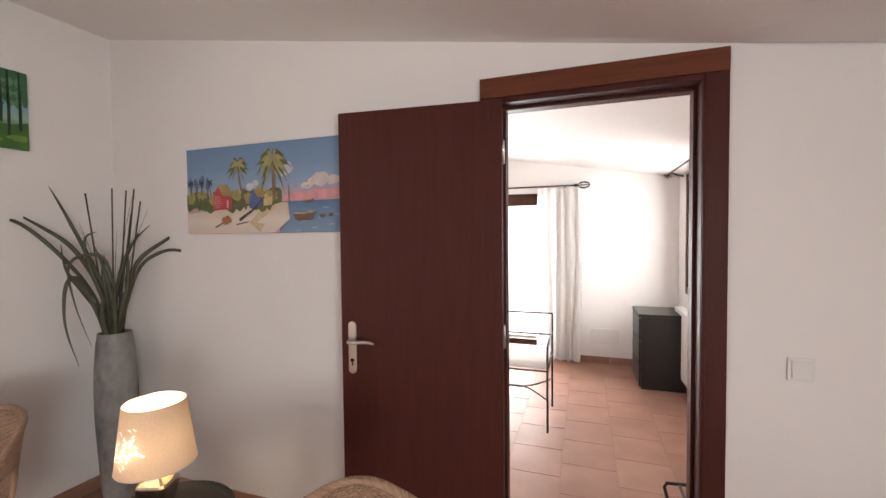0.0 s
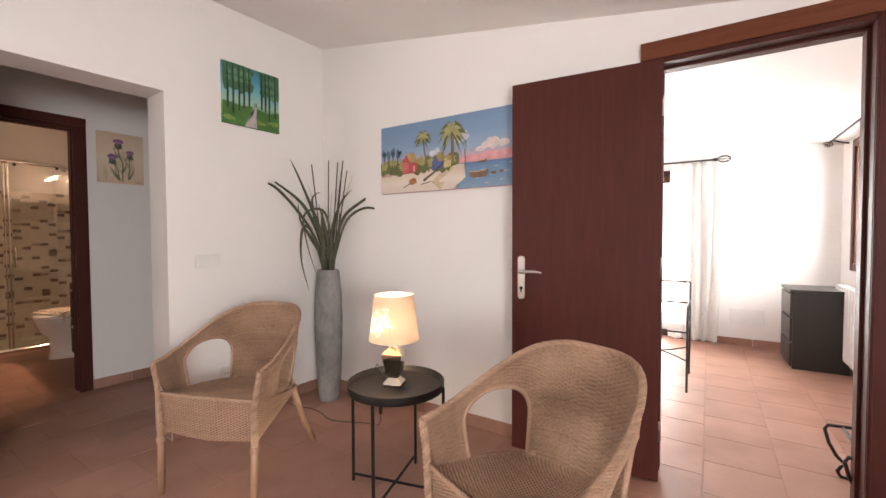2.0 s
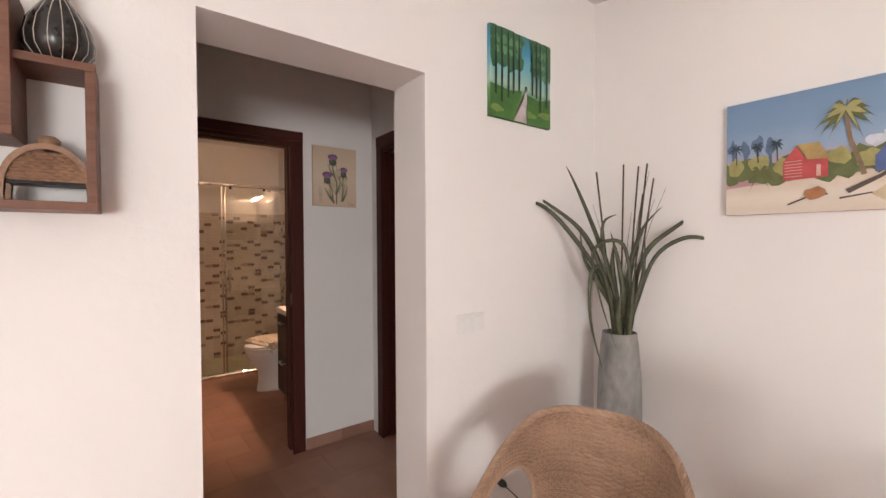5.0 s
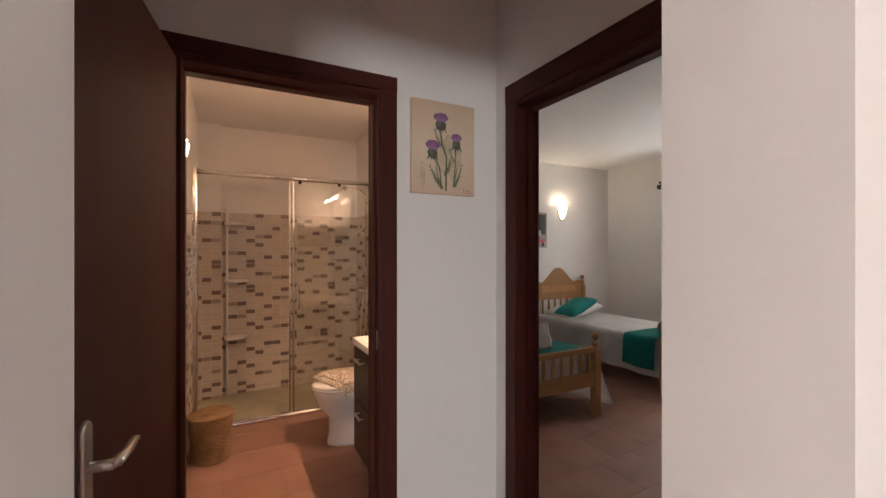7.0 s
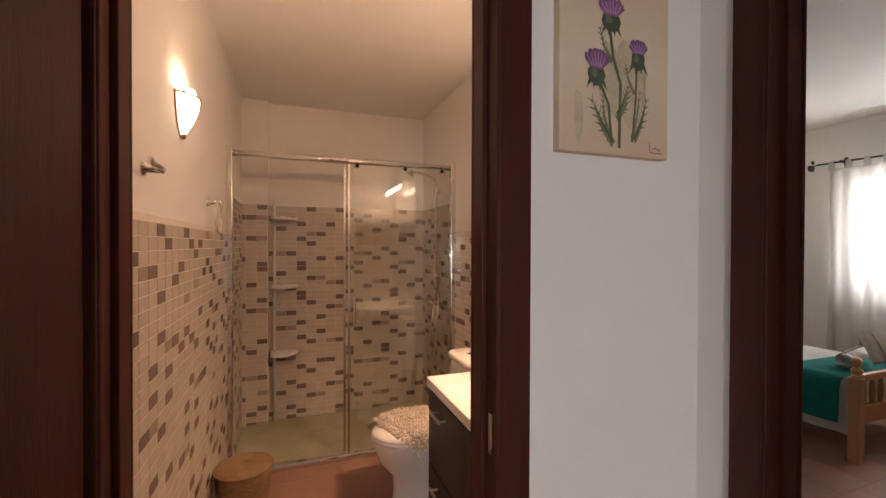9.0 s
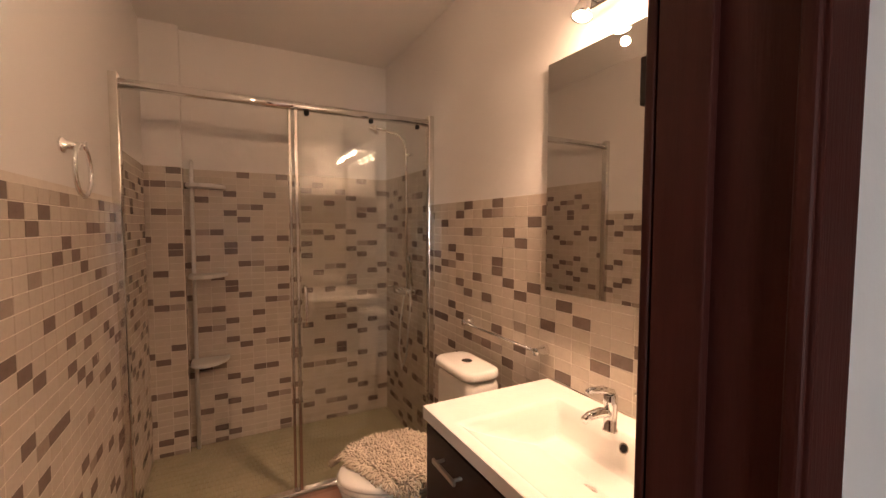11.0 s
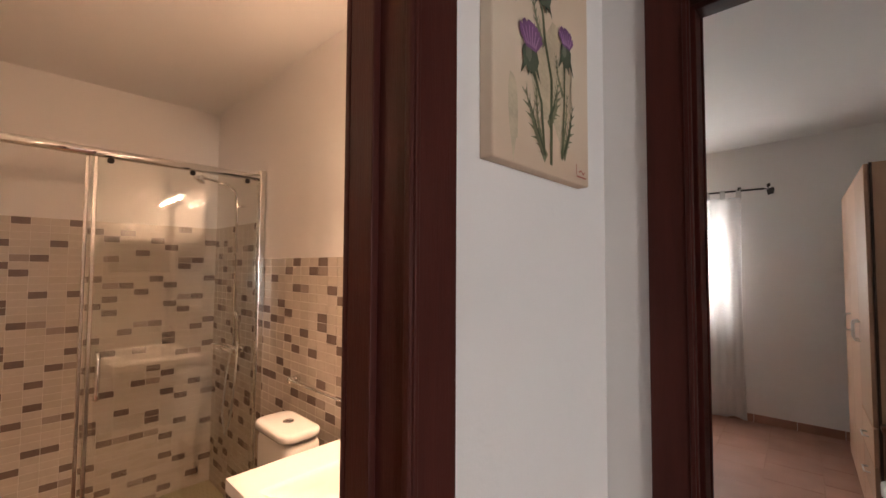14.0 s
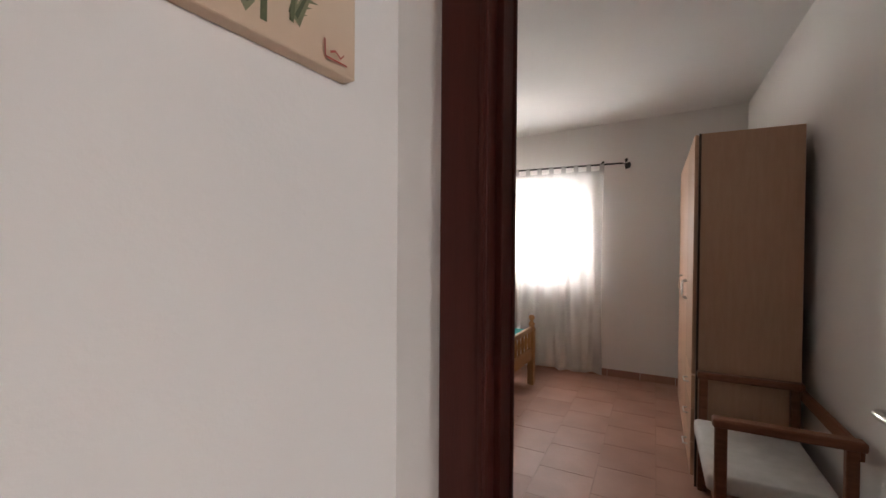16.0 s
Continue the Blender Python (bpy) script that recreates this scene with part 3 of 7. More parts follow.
        tube(bm, [(x + 0.019 * math.cos(t), y + 0.019 * math.sin(t), z + 0.005 * t / 6.283) for t in (2 * math.pi * k / 12 for k in range(61))], 0.0030, 5)
        part("binding", bm, M_WICKER, ch, "split cane binding round the leg", True)
    part("stretcher", tubed([(-0.240, 0.01, 0.280), (-0.20, 0.41, 0.400)], 0.010, 8), M_RATTAN, ch, "", True)
    part("stretcher", tubed([(0.240, 0.01, 0.280), (0.20, 0.41, 0.400)], 0.010, 8), M_RATTAN, ch, "", True)
    return ch


chair = wicker_chair(pose(-1.985, 0.40, 0, 0, 0, 23), "honey-brown woven rattan armchair with arched side openings")
copy_thing(chair, pose(-0.573, 0.464, 0, 0, 0, -18))

# side table
table = thing("side_table", pose(-1.322, 0.958, 0, 0, 0, 17), "round black metal tray table on thin legs", "side table")
bm = lathed([(0.215, 0.490), (0.2255, 0.4905), (0.2275, 0.493), (0.2275, 0.526), (0.2255, 0.528), (0.2235, 0.526), (0.2225, 0.499), (0.215, 0.4965)], 72, caps=False)
vs = [bm.verts.new((0.215 * math.cos(2 * math.pi * k / 72), 0.215 * math.sin(2 * math.pi * k / 72), z)) for z in (0.490, 0.4965) for k in range(72)]
bm.faces.new(vs[:72][::-1]), bm.faces.new(vs[72:])
bmesh.ops.remove_doubles(bm, verts=bm.verts, dist=1e-5)
part("tray", bm, M_BLACK, table, "black lacquered metal tray with a raised rim", True)
for k in range(4):
    lm = pose(0, 0, 0, 0, 0, 90 * k)
    bm = boxed(0.2285, 0.2405, -0.006, 0.006, 0.0, 0.516, bevel=0.002)
    part("leg", bm, M_BLACK, table, m=lm)
for k in range(2):
    part("crossbar", boxed(-0.230, 0.230, -0.005, 0.005, 0.030 + 0.011 * k, 0.040 + 0.011 * k, bevel=0.002), M_BLACK, table, m=pose(0, 0, 0, 0, 0, 90 * k))

# table lamp
M_MIRROR_CER = mottled("silvered_ceramic", (0.62, 0.57, 0.47), (0.72, 0.68, 0.58), 6, 0.09, 1.0, 0.0006, 40, rough_var=0.04)
M_SHADE = bpy.data.materials.new("cream_lampshade_fabric")
M_SHADE.use_nodes = True
n, l = M_SHADE.node_tree.nodes, M_SHADE.node_tree.links
n.remove(n["Principled BSDF"])
dif, trn, mx = n.new("ShaderNodeBsdfDiffuse"), n.new("ShaderNodeBsdfTranslucent"), n.new("ShaderNodeMixShader")
weavev = mapping(n, l, (1, 1, 2.2))
cl = ramp(n, l, noise_tex(n, l, weavev, 240.0, 2.0), [(0.3, (0.68, 0.48, 0.31)), (0.7, (0.78, 0.59, 0.42))])
l.new(cl, dif.inputs[0]), l.new(cl, trn.inputs[0])
mx.inputs[0].default_value = 0.03
l.new(dif.outputs[0], mx.inputs[1]), l.new(trn.outputs[0], mx.inputs[2]), l.new(mx.outputs[0], n["Material Output"].inputs[0])

lamp = thing("table_lamp", pose(-1.340, 0.966, 0.4985, 0, 0, 22), "lit table lamp with silvered foot and cream shade", "table lamp")


def square_loft(bm, steps):
    rings = []
    for half, z in steps:
        c = half * 0.18
        pts = [(half - c, -half), (half, -half + c), (half, half - c), (half - c, half), (-half + c, half), (-half, half - c), (-half, -half + c), (-half + c, -half)]
        rings.append([bm.verts.new((x, y, z)) for x, y in pts])
    for a, b in zip(rings, rings[1:]):
        for k in range(8):
            bm.faces.new((a[k], a[(k + 1) % 8], b[(k + 1) % 8], b[k]))
    bm.faces.new(rings[0][::-1]), bm.faces.new(rings[-1])


bm = bmesh.new()
square_loft(bm, [(0.046, 0.0), (0.046, 0.012), (0.044, 0.016), (0.026, 0.036), (0.024, 0.040), (0.024, 0.052), (0.027, 0.056), (0.033, 0.062), (0.047, 0.128), (0.050, 0.150), (0.050, 0.154), (0.046, 0.160), (0.022, 0.180), (0.020, 0.186), (0.020, 0.198)])
part("foot", bm, M_MIRROR_CER, lamp, "silvered square baluster foot")
part("socket", lathed([(0.008, 0.195), (0.016, 0.20), (0.016, 0.250), (0.010, 0.256)], 20), M_STEEL, lamp, "", True)
rng = random.Random(5)
LEAVES = []
while len(LEAVES) < 64:
    a0, z0 = rng.gauss(0, 0.42), 0.318 + rng.gauss(0, 0.036)
    if math.hypot(a0 / 0.75, (z0 - 0.318) / 0.075) < 1:
        LEAVES.append((a0 - radians(112), z0, rng.uniform(0.3, 2.8)))


def on_leaf(a, z):
    for a0, z0, turn in LEAVES:
        dx, dz = (a - a0) * 0.106, z - z0
        p, q = dx * math.cos(turn) + dz * math.sin(turn), dz * math.cos(turn) - dx * math.sin(turn)
        if (p / 0.0075) ** 2 + (q / 0.0028) ** 2 < 1:
            return True
    return False


bm = bmesh.new()
NA, NZ = 260, 72
rings = []
for j in range(NZ + 1):
    q = j / NZ
    r, z = 0.119 + (0.0925 - 0.119) * q, 0.218 + 0.214 * q
    rings.append([bm.verts.new((r * math.cos(2 * math.pi * i / NA), r * math.sin(2 * math.pi * i / NA), z)) for i in range(NA)])
for j in range(NZ):
    for i in range(NA):
        f = bm.faces.new((rings[j][i], rings[j][(i + 1) % NA], rings[j + 1][(i + 1) % NA], rings[j + 1][i]))
        turn = 2 * math.pi * (i + 0.5) / NA
        f.material_index = int(on_leaf(turn if turn < math.pi else turn - 2 * math.pi, 0.218 + 0.214 * (j + 0.5) / NZ))
M_THIN = M_SHADE.copy()
M_THIN.name = "thin_leaf_gauze"
M_THIN.node_tree.nodes["Mix Shader"].inputs[0].default_value = 0.22
for e in [x for x in M_THIN.node_tree.nodes if x.type == "VALTORGB"][0].color_ramp.elements:
    e.color = (0.97, 0.93, 0.85, 1)
part("shade", bm, [M_SHADE, M_THIN], lamp, "tapered cream fabric shade with a leaf cut-out pattern", True)
bm = bmesh.new()
for r, z in ((0.1182, 0.219), (0.0918, 0.431)):
    tube(bm, [(r * math.cos(2 * math.pi * k / 48), r * math.sin(2 * math.pi * k / 48), z) for k in range(48)], 0.0017, 6, True)
for k in range(3):
    a = 2 * math.pi * k / 3
    tube(bm, [(0.014 * math.cos(a), 0.014 * math.sin(a), 0.252), (0.0918 * math.cos(a), 0.0918 * math.sin(a), 0.427)], 0.0013, 6)
part("shade_ring", bm, M_STEEL, lamp, "thin metal ring of the shade", True)
M_BULB = bpy.data.materials.new("lit_bulb")
M_BULB.use_nodes = True
n = M_BULB.node_tree.nodes
em = n.new("ShaderNodeEmission")
em.inputs[0].default_value, em.inputs[1].default_value = (1.0, 0.80, 0.56, 1), 200
M_BULB.node_tree.links.new(em.outputs[0], n["Material Output"].inputs[0])
bulb = part("bulb", lathed([(0.010, 0.250), (0.014, 0.262), (0.026, 0.285), (0.029, 0.305), (0.024, 0.325), (0.010, 0.336)], 24), M_BULB, lamp, "glowing bulb", True)
part("bulb_base", lathed([(0.0105, 0.247), (0.0105, 0.253)], 16), M_STEEL, lamp)
# mains lead of the lamp
M_CABLE = mottled("black_cable", (0.012, 0.012, 0.012), (0.02, 0.02, 0.02), 20, 0.5)
lead = thing("lamp_cable", pose(0, 0, 0), "thin black lamp cable trailing to the wall socket", "cable")
pts = [(-1.36, 0.985, 0.508), (-1.42, 1.005, 0.506), (-1.500, 1.035, 0.515), (-1.545, 1.06, 0.535), (-1.572, 1.075, 0.50), (-1.61, 1.12, 0.40), (-1.68, 1.22, 0.22), (-1.78, 1.31, 0.06), (-1.92, 1.37, 0.0055), (-2.06, 1.30, 0.004), (-2.18, 1.26, 0.004),
       (-2.30, 1.29, 0.004), (-2.42, 1.30, 0.004), (-2.54, 1.24, 0.02), (-2.64, 1.12, 0.12), (-2.69, 1.0, 0.25), (-2.705, 0.93, 0.325)]
fine = []
for i in range(len(pts) - 1):
    p0, p1, p2, p3 = (Vector(pts[max(0, min(len(pts) - 1, j))]) for j in (i - 1, i, i + 1, i + 2))
    for k in range(6):
        t = k / 6
        fine.append(0.5 * (2 * p1 + (p2 - p0) * t + (2 * p0 - 5 * p1 + 4 * p2 - p3) * t * t + (3 * p1 - p0 - 3 * p2 + p3) * t ** 3))
part("flex", tubed(fine, 0.0027, 6), M_CABLE, lead, "", True)
part("inline_switch", boxed(-0.028, 0.028, -0.010, 0.010, -0.008, 0.010, bevel=0.006, segments=3), M_CABLE, lead, "black in-line rocker switch", True, pose(-1.70, 1.24, 0.19, 0, 62, 135))
part("plug", lathed([(0.016, 0), (0.017, 0.018), (0.011, 0.034), (0.005, 0.042)], 16, pose(-2.712, 0.93, 0.325, 0, 90, 0)), M_CABLE, lead, "", True)

# vase with dry grass
M_CONC = mottled("grey_washed_clay", (0.135, 0.131, 0.126), (0.32, 0.31, 0.298), 6, 0.75, 0, 0.003, 30, (1, 1, 0.5))
vase = thing("floor_vase", pose(-2.475, 1.50, 0), "tall grey clay floor vase in the corner", "vase")
part("rim", tubed([(0.0745 * math.cos(2 * math.pi * k / 48), 0.0745 * math.sin(2 * math.pi * k / 48), 0.957) for k in range(48)], 0.0045, 8, True), M_CONC, vase, "worn rounded rim", True)
prof = [(0.070, 0.0), (0.074, 0.006), (0.083, 0.12), (0.093, 0.30), (0.100, 0.50), (0.1005, 0.62), (0.097, 0.76), (0.086, 0.90), (0.079, 0.945), (0.077, 0.957), (0.071, 0.957), (0.070, 0.94), (0.080, 0.86), (0.085, 0.70)]
bm = lathed(prof, 56, caps=True)
for v in bm.verts:
    a = math.atan2(v.co.y, v.co.x)
    k = 1 + 0.012 * noise.noise(Vector((2 * math.cos(a), 2 * math.sin(a), v.co.z * 5)))
    v.co.x *= k
    v.co.y *= k
part("body", bm, M_CONC, vase, "", True)

M_LEAF = mottled("dried_green_blade", (0.045, 0.052, 0.027), (0.105, 0.112, 0.062), 14, 0.5, 0, 0.0006, 90)
M_TWIG = mottled("dark_dry_stalk", (0.035, 0.028, 0.018), (0.085, 0.065, 0.04), 20, 0.6, 0, 0.0006, 120)
plant = thing("ornamental_grass", pose(-2.475, 1.50, 0.90), "artificial green reed grass with dry stalks in a vase", "plant")
VDIR = Vector((0.72, 0.60, 0))               # along the wall corner's diagonal


def blade(points, width):
    """A grass blade along points: a folded, tapering strip with some thickness."""
    pts = [Vector(p) for p in points]
    fine = []
    for i in range(len(pts) - 1):
        p0, p1, p2, p3 = (pts[max(0, min(len(pts) - 1, j))] for j in (i - 1, i, i + 1, i + 2))
        for k in range(5):
            t = k / 5
            fine.append(0.5 * (2 * p1 + (p2 - p0) * t + (2 * p0 - 5 * p1 + 4 * p2 - p3) * t * t + (3 * p1 - p0 - 3 * p2 + p3) * t ** 3))
    fine.append(pts[-1])
    bm = bmesh.new()
    rings, total = [], len(fine) - 1
    for i, p in enumerate(fine):
        d = (fine[min(i + 1, total)] - fine[max(i - 1, 0)]).normalized()
        side = d.cross(Vector((0.62, -0.78, 0.05)))
        side = side.normalized() if side.length > 0.05 else Vector((0.78, 0.62, 0))
        nrm = side.cross(d)
        q = i / total
        w = width * (0.55 + 0.9 * q if q < 0.4 else 0.91 * (1 - ((q - 0.4) / 0.6) ** 1.6)) + 0.0006
        rings.append([bm.verts.new(p + side * w), bm.verts.new(p + nrm * w * 0.28), bm.verts.new(p - side * w), bm.verts.new(p + nrm * (w * 0.28 - 0.0012))])
    for a, b in zip(rings, rings[1:]):
        for k in range(4):
            bm.faces.new((a[k], a[(k + 1) % 4], b[(k + 1) % 4], b[k]))
    return bm


def fan(side, out, z):
    return (VDIR.x * side + 0.3 * out, VDIR.y * side - 0.3 * out, z)


BLADES = [
    ([fan(-0.02, 0, 0), fan(-0.06, 0.0, 0.28), fan(-0.17, 0.05, 0.52), fan(-0.33, 0.1, 0.66), fan(-0.50, 0.12, 0.76)], 0.013),
    ([fan(-0.02, 0.05, 0), fan(-0.07, 0.1, 0.25), fan(-0.20, 0.15, 0.47), fan(-0.38, 0.2, 0.66), fan(-0.52, 0.2, 0.69), fan(-0.60, 0.2, 0.665)], 0.011),
    ([fan(-0.01, 0, 0), fan(-0.04, 0.05, 0.30), fan(-0.13, 0.08, 0.55), fan(-0.22, 0.1, 0.76), fan(-0.27, 0.1, 0.86)], 0.011),
    ([fan(0.02, 0, 0), fan(0.06, 0.0, 0.25), fan(0.13, 0.0, 0.45), fan(0.26, -0.02, 0.56), fan(0.42, -0.05, 0.66), fan(0.52, -0.06, 0.72)], 0.012),
    ([fan(0.02, 0.05, 0), fan(0.07, 0.08, 0.20), fan(0.15, 0.1, 0.42), fan(0.28, 0.1, 0.51), fan(0.40, 0.1, 0.50), fan(0.50, 0.12, 0.46), fan(0.56, 0.12, 0.41)], 0.010),
    ([fan(-0.02, 0.1, 0), fan(-0.06, 0.2, 0.20), fan(-0.12, 0.3, 0.37), fan(-0.17, 0.35, 0.34), fan(-0.175, 0.38, 0.14), fan(-0.12, 0.38, -0.08)], 0.012),
    ([fan(0.0, 0.05, 0), fan(-0.03, 0.1, 0.22), fan(-0.09, 0.15, 0.44), fan(-0.10, 0.2, 0.58), fan(-0.04, 0.22, 0.62)], 0.011),
    ([fan(0.0, 0.0, 0), fan(0.02, 0.05, 0.26), fan(0.07, 0.05, 0.47), fan(0.14, 0.0, 0.62)], 0.013),
    ([fan(0.01, 0.05, 0), fan(0.01, 0.1, 0.22), fan(-0.02, 0.12, 0.40), fan(-0.06, 0.15, 0.54)], 0.014),
    ([fan(0.01, 0.08, 0), fan(0.05, 0.12, 0.18), fan(0.09, 0.14, 0.33), fan(0.10, 0.14, 0.50)], 0.014),
    ([fan(-0.01, 0.1, 0), fan(-0.04, 0.14, 0.16), fan(-0.12, 0.18, 0.30), fan(-0.19, 0.2, 0.42), fan(-0.21, 0.2, 0.56)], 0.012),
    ([fan(0.0, 0.05, 0), fan(-0.02, 0.06, 0.20), fan(-0.04, 0.05, 0.38), fan(-0.03, 0.05, 0.50)], 0.015),
    ([fan(0.0, 0.1, 0), fan(0.03, 0.16, 0.24), fan(0.0, 0.22, 0.46), fan(-0.08, 0.28, 0.50), fan(-0.16, 0.32, 0.44), fan(-0.13, 0.36, 0.24), fan(-0.06, 0.38, 0.02)], 0.009),
    ([fan(0.0, 0.12, 0), fan(-0.03, 0.2, 0.14), fan(-0.02, 0.26, 0.27)], 0.017),
    ([fan(0.02, 0.12, 0), fan(0.03, 0.2, 0.16), fan(0.04, 0.24, 0.36)], 0.016),
    ([fan(0.02, 0.02, 0), fan(0.04, 0.03, 0.22), fan(0.05, 0.02, 0.40), fan(0.11, 0.0, 0.56), fan(0.20, 0.0, 0.66)], 0.011),
]
for pts, w in BLADES:
    part("blade", blade(pts, w), M_LEAF, plant, smooth=True)
for x0, x1, h, r in ((-0.02, -0.115, 0.83, 0.0045), (0.0, 0.015, 0.86, 0.0042), (0.02, 0.085, 0.85, 0.0042), (0.03, 0.125, 0.86, 0.0045), (0.035, 0.155, 0.79, 0.0042), (0.01, 0.105, 0.72, 0.0035)):
    part("stalk", tubed([fan(x0, 0.0, 0), fan(x0 * 0.5 + x1 * 0.5, 0.03, h * 0.5), fan(x1, 0.02, h)], [r * 0.8, r, r * 0.9], 8), M_TWIG, plant, "dark dry cut stalk", True)
for k in range(7):
    a, h = random.Random(k).uniform(-0.25, 0.22), random.Random(k + 40).uniform(0.55, 0.85)
    part("wisp", tubed([fan(0, 0.02, 0), fan(a * 0.3, 0.05, h * 0.45), fan(a * 0.7, 0.08, h * 0.8), fan(a, 0.1, h)], [0.0016, 0.0014, 0.0011, 0.0007], 5), M_TWIG, plant, "", True)

# ---- pictures and wall pieces ----
def paint(name, c, rough=0.6):
    return mottled(name, tuple(x * 0.82 for x in c), tuple(min(1, x * 1.15) for x in c), 22, rough, 0, 0.0008, 160)


class Canvas:
    """A stretched canvas of w by h, its face at y = 0 and its body behind it; shapes are laid on it in thin coats of paint."""

    def __init__(self, name, m, w, h, depth, ground, label, squeeze=1.0):
        self.w, self.h, self.coat, self.squeeze = w, h, 0, squeeze
        self.ob = thing(name, m, label, "painting")
        part("canvas", boxed(0, w, 0, depth, 0, h, bevel=0.003), ground, self.ob)

    def shape(self, name, shapes, material):
        """shapes: outlines in u, v from 0 to 1, joined into one coat of paint."""
        self.coat += 1
        y = -0.0005 * self.coat
        bm = bmesh.new()
        for k, pts in enumerate(shapes):
            lift = y - 0.00045 * k / len(shapes)
            pts = [(min(0.998, max(0.002, u)), min(0.998, max(0.002, v))) for u, v in pts]
            vs = [bm.verts.new((u * self.w * (self.squeeze if u < 0.99 else 1), lift, v * self.h)) for u, v in pts]
            try:
                bm.faces.new(vs)
            except ValueError:
                pass
        bmesh.ops.triangulate(bm, faces=bm.faces)
        ob = part(name, bm, material, self.ob)
        ob["kind"] = "stuff"
        return ob


def blob(u, v, ru, rv, n=14, rough=0.15, seed=0):
    r = random.Random(seed)
    return [(u + ru * (1 + r.uniform(-rough, rough)) * math.cos(2 * math.pi * k / n), v + rv * (1 + r.uniform(-rough, rough)) * math.sin(2 * math.pi * k / n)) for k in range(n)]


def stroke(pts, w0, w1, asp=1.0):
    """A brush stroke along pts, from the width w0 to w1 (in u); asp: the canvas's width over its height."""
    left, right = [], []
    n = len(pts) - 1
    for i, (u, v) in enumerate(pts):
        a, b = pts[max(0, i - 1)], pts[min(n, i + 1)]
        du, dv = b[0] - a[0], (b[1] - a[1]) / asp
        d = math.hypot(du, dv) or 1
        w = w0 + (w1 - w0) * i / n
        left.append((u - dv / d * w, v + du / d * w * asp))
        right.append((u + dv / d * w, v - du / d * w * asp))
    return left + right[::-1]


def fronds(u, v, r, asp, count, droop, seed):
    rg, out = random.Random(seed), []
    for k in range(count):
        a = math.pi * (-0.28 + 1.56 * k / (count - 1)) + rg.uniform(-0.1, 0.1)
        ln = r * rg.uniform(0.85, 1.1)
        pts = []
        for i in range(6):
            q = i / 5
            pts.append((u + ln * q * math.cos(a), v + asp * (ln * q * math.sin(a) - droop * ln * q * q)))
        up = [(p[0], p[1] + asp * 0.16 * ln * math.sin(math.pi * min(1, 0.15 + i / 5))) for i, p in enumerate(pts)]
        dn = [(p[0], p[1] - asp * 0.16 * ln * math.sin(math.pi * min(1, 0.15 + i / 5))) for i, p in enumerate(pts)]
        out.append(up + dn[::-1])
    return out


def graded(name, stops, axis=2, size=1.0, rough=0.6):
    """Paint that blends from tone to tone across the canvas, with brush marks."""
    m, n, l, b = principled(name, stops[0][1], rough)
    tc, sep = n.new("ShaderNodeTexCoord"), n.new("ShaderNodeSeparateXYZ")
    l.new(tc.outputs["Object"], sep.inputs[0])
    nz = noise_tex(n, l, mapping(n, l, (3, 3, 9)), 6.0, 4.0)
    ad = n.new("ShaderNodeMath")
    ad.operation = "MULTIPLY_ADD"
    ad.inputs[1].default_value = 0.10
    l.new(nz, ad.inputs[0])
    dv = n.new("ShaderNodeMath")
    dv.operation = "MULTIPLY_ADD"
    dv.inputs[1].default_value, dv.inputs[2].default_value = 1 / size, -0.05
    l.new(sep.outputs[axis], dv.inputs[0])
    l.new(dv.outputs[0], ad.inputs[2])
    l.new(ramp(n, l, ad.outputs[0], stops), b.inputs["Base Color"])
    return m


PW, PH = 1.15, 0.465
ASP = PW / PH
sea_sky = graded("painted_sky", [(0.30, (0.52, 0.30, 0.32)), (0.42, (0.48, 0.36, 0.42)), (0.55, (0.26, 0.36, 0.50)), (0.75, (0.19, 0.29, 0.44)), (1.0, (0.15, 0.25, 0.40))], 2, PH)
beach = Canvas("beach_painting", NM @ pose(0.63, -0.024, 1.503), PW, PH, 0.022, sea_sky, "wide canvas painting of palms, huts and boats", 0.905)
beach.shape("dusk_haze", [blob(0.025 + 0.04 * k, 0.60 - 0.02 * (k % 2), 0.016, 0.07, 10, 0.5, 3 + k) for k in range(4)] + [stroke([(0.025 + 0.04 * k, 0.40), (0.025 + 0.04 * k, 0.58)], 0.006, 0.004) for k in range(4)], paint("deep_blue_haze", (0.10, 0.15, 0.24)))
beach.shape("cloud", [blob(0.62, 0.66, 0.035, 0.05, 12, 0.2, 1), blob(0.655, 0.70, 0.028, 0.075, 12, 0.2, 2), blob(0.43, 0.52, 0.035, 0.05, 12, 0.25, 8), blob(0.46, 0.56, 0.02, 0.04, 10, 0.25, 9)], paint("pale_cloud", (0.52, 0.54, 0.60)))
beach.shape("cloud", [blob(0.80, 0.54, 0.035, 0.05, 12, 0.2, 4), blob(0.84, 0.56, 0.045, 0.075, 12, 0.2, 5), blob(0.76, 0.50, 0.03, 0.035, 12, 0.2, 6), blob(0.91, 0.55, 0.04, 0.05, 12, 0.2, 7)], paint("cream_cloud", (0.60, 0.52, 0.50)))
beach.shape("pink_bank", [[(0.62, 0.35), (0.62, 0.40), (0.70, 0.45), (0.76, 0.43), (0.82, 0.47), (0.90, 0.45), (0.97, 0.47), (1, 0.45), (1, 0.34)]], paint("pink_cloud", (0.62, 0.30, 0.31)))
beach.shape("sea", [[(0.60, 0.34), (1, 0.345), (1, 0), (0.60, 0), (0.66, 0.14)]], graded("painted_sea", [(0.0, (0.20, 0.29, 0.40)), (0.2, (0.16, 0.26, 0.40)), (0.33, (0.10, 0.18, 0.32)), (0.4, (0.08, 0.13, 0.26))], 2, PH))
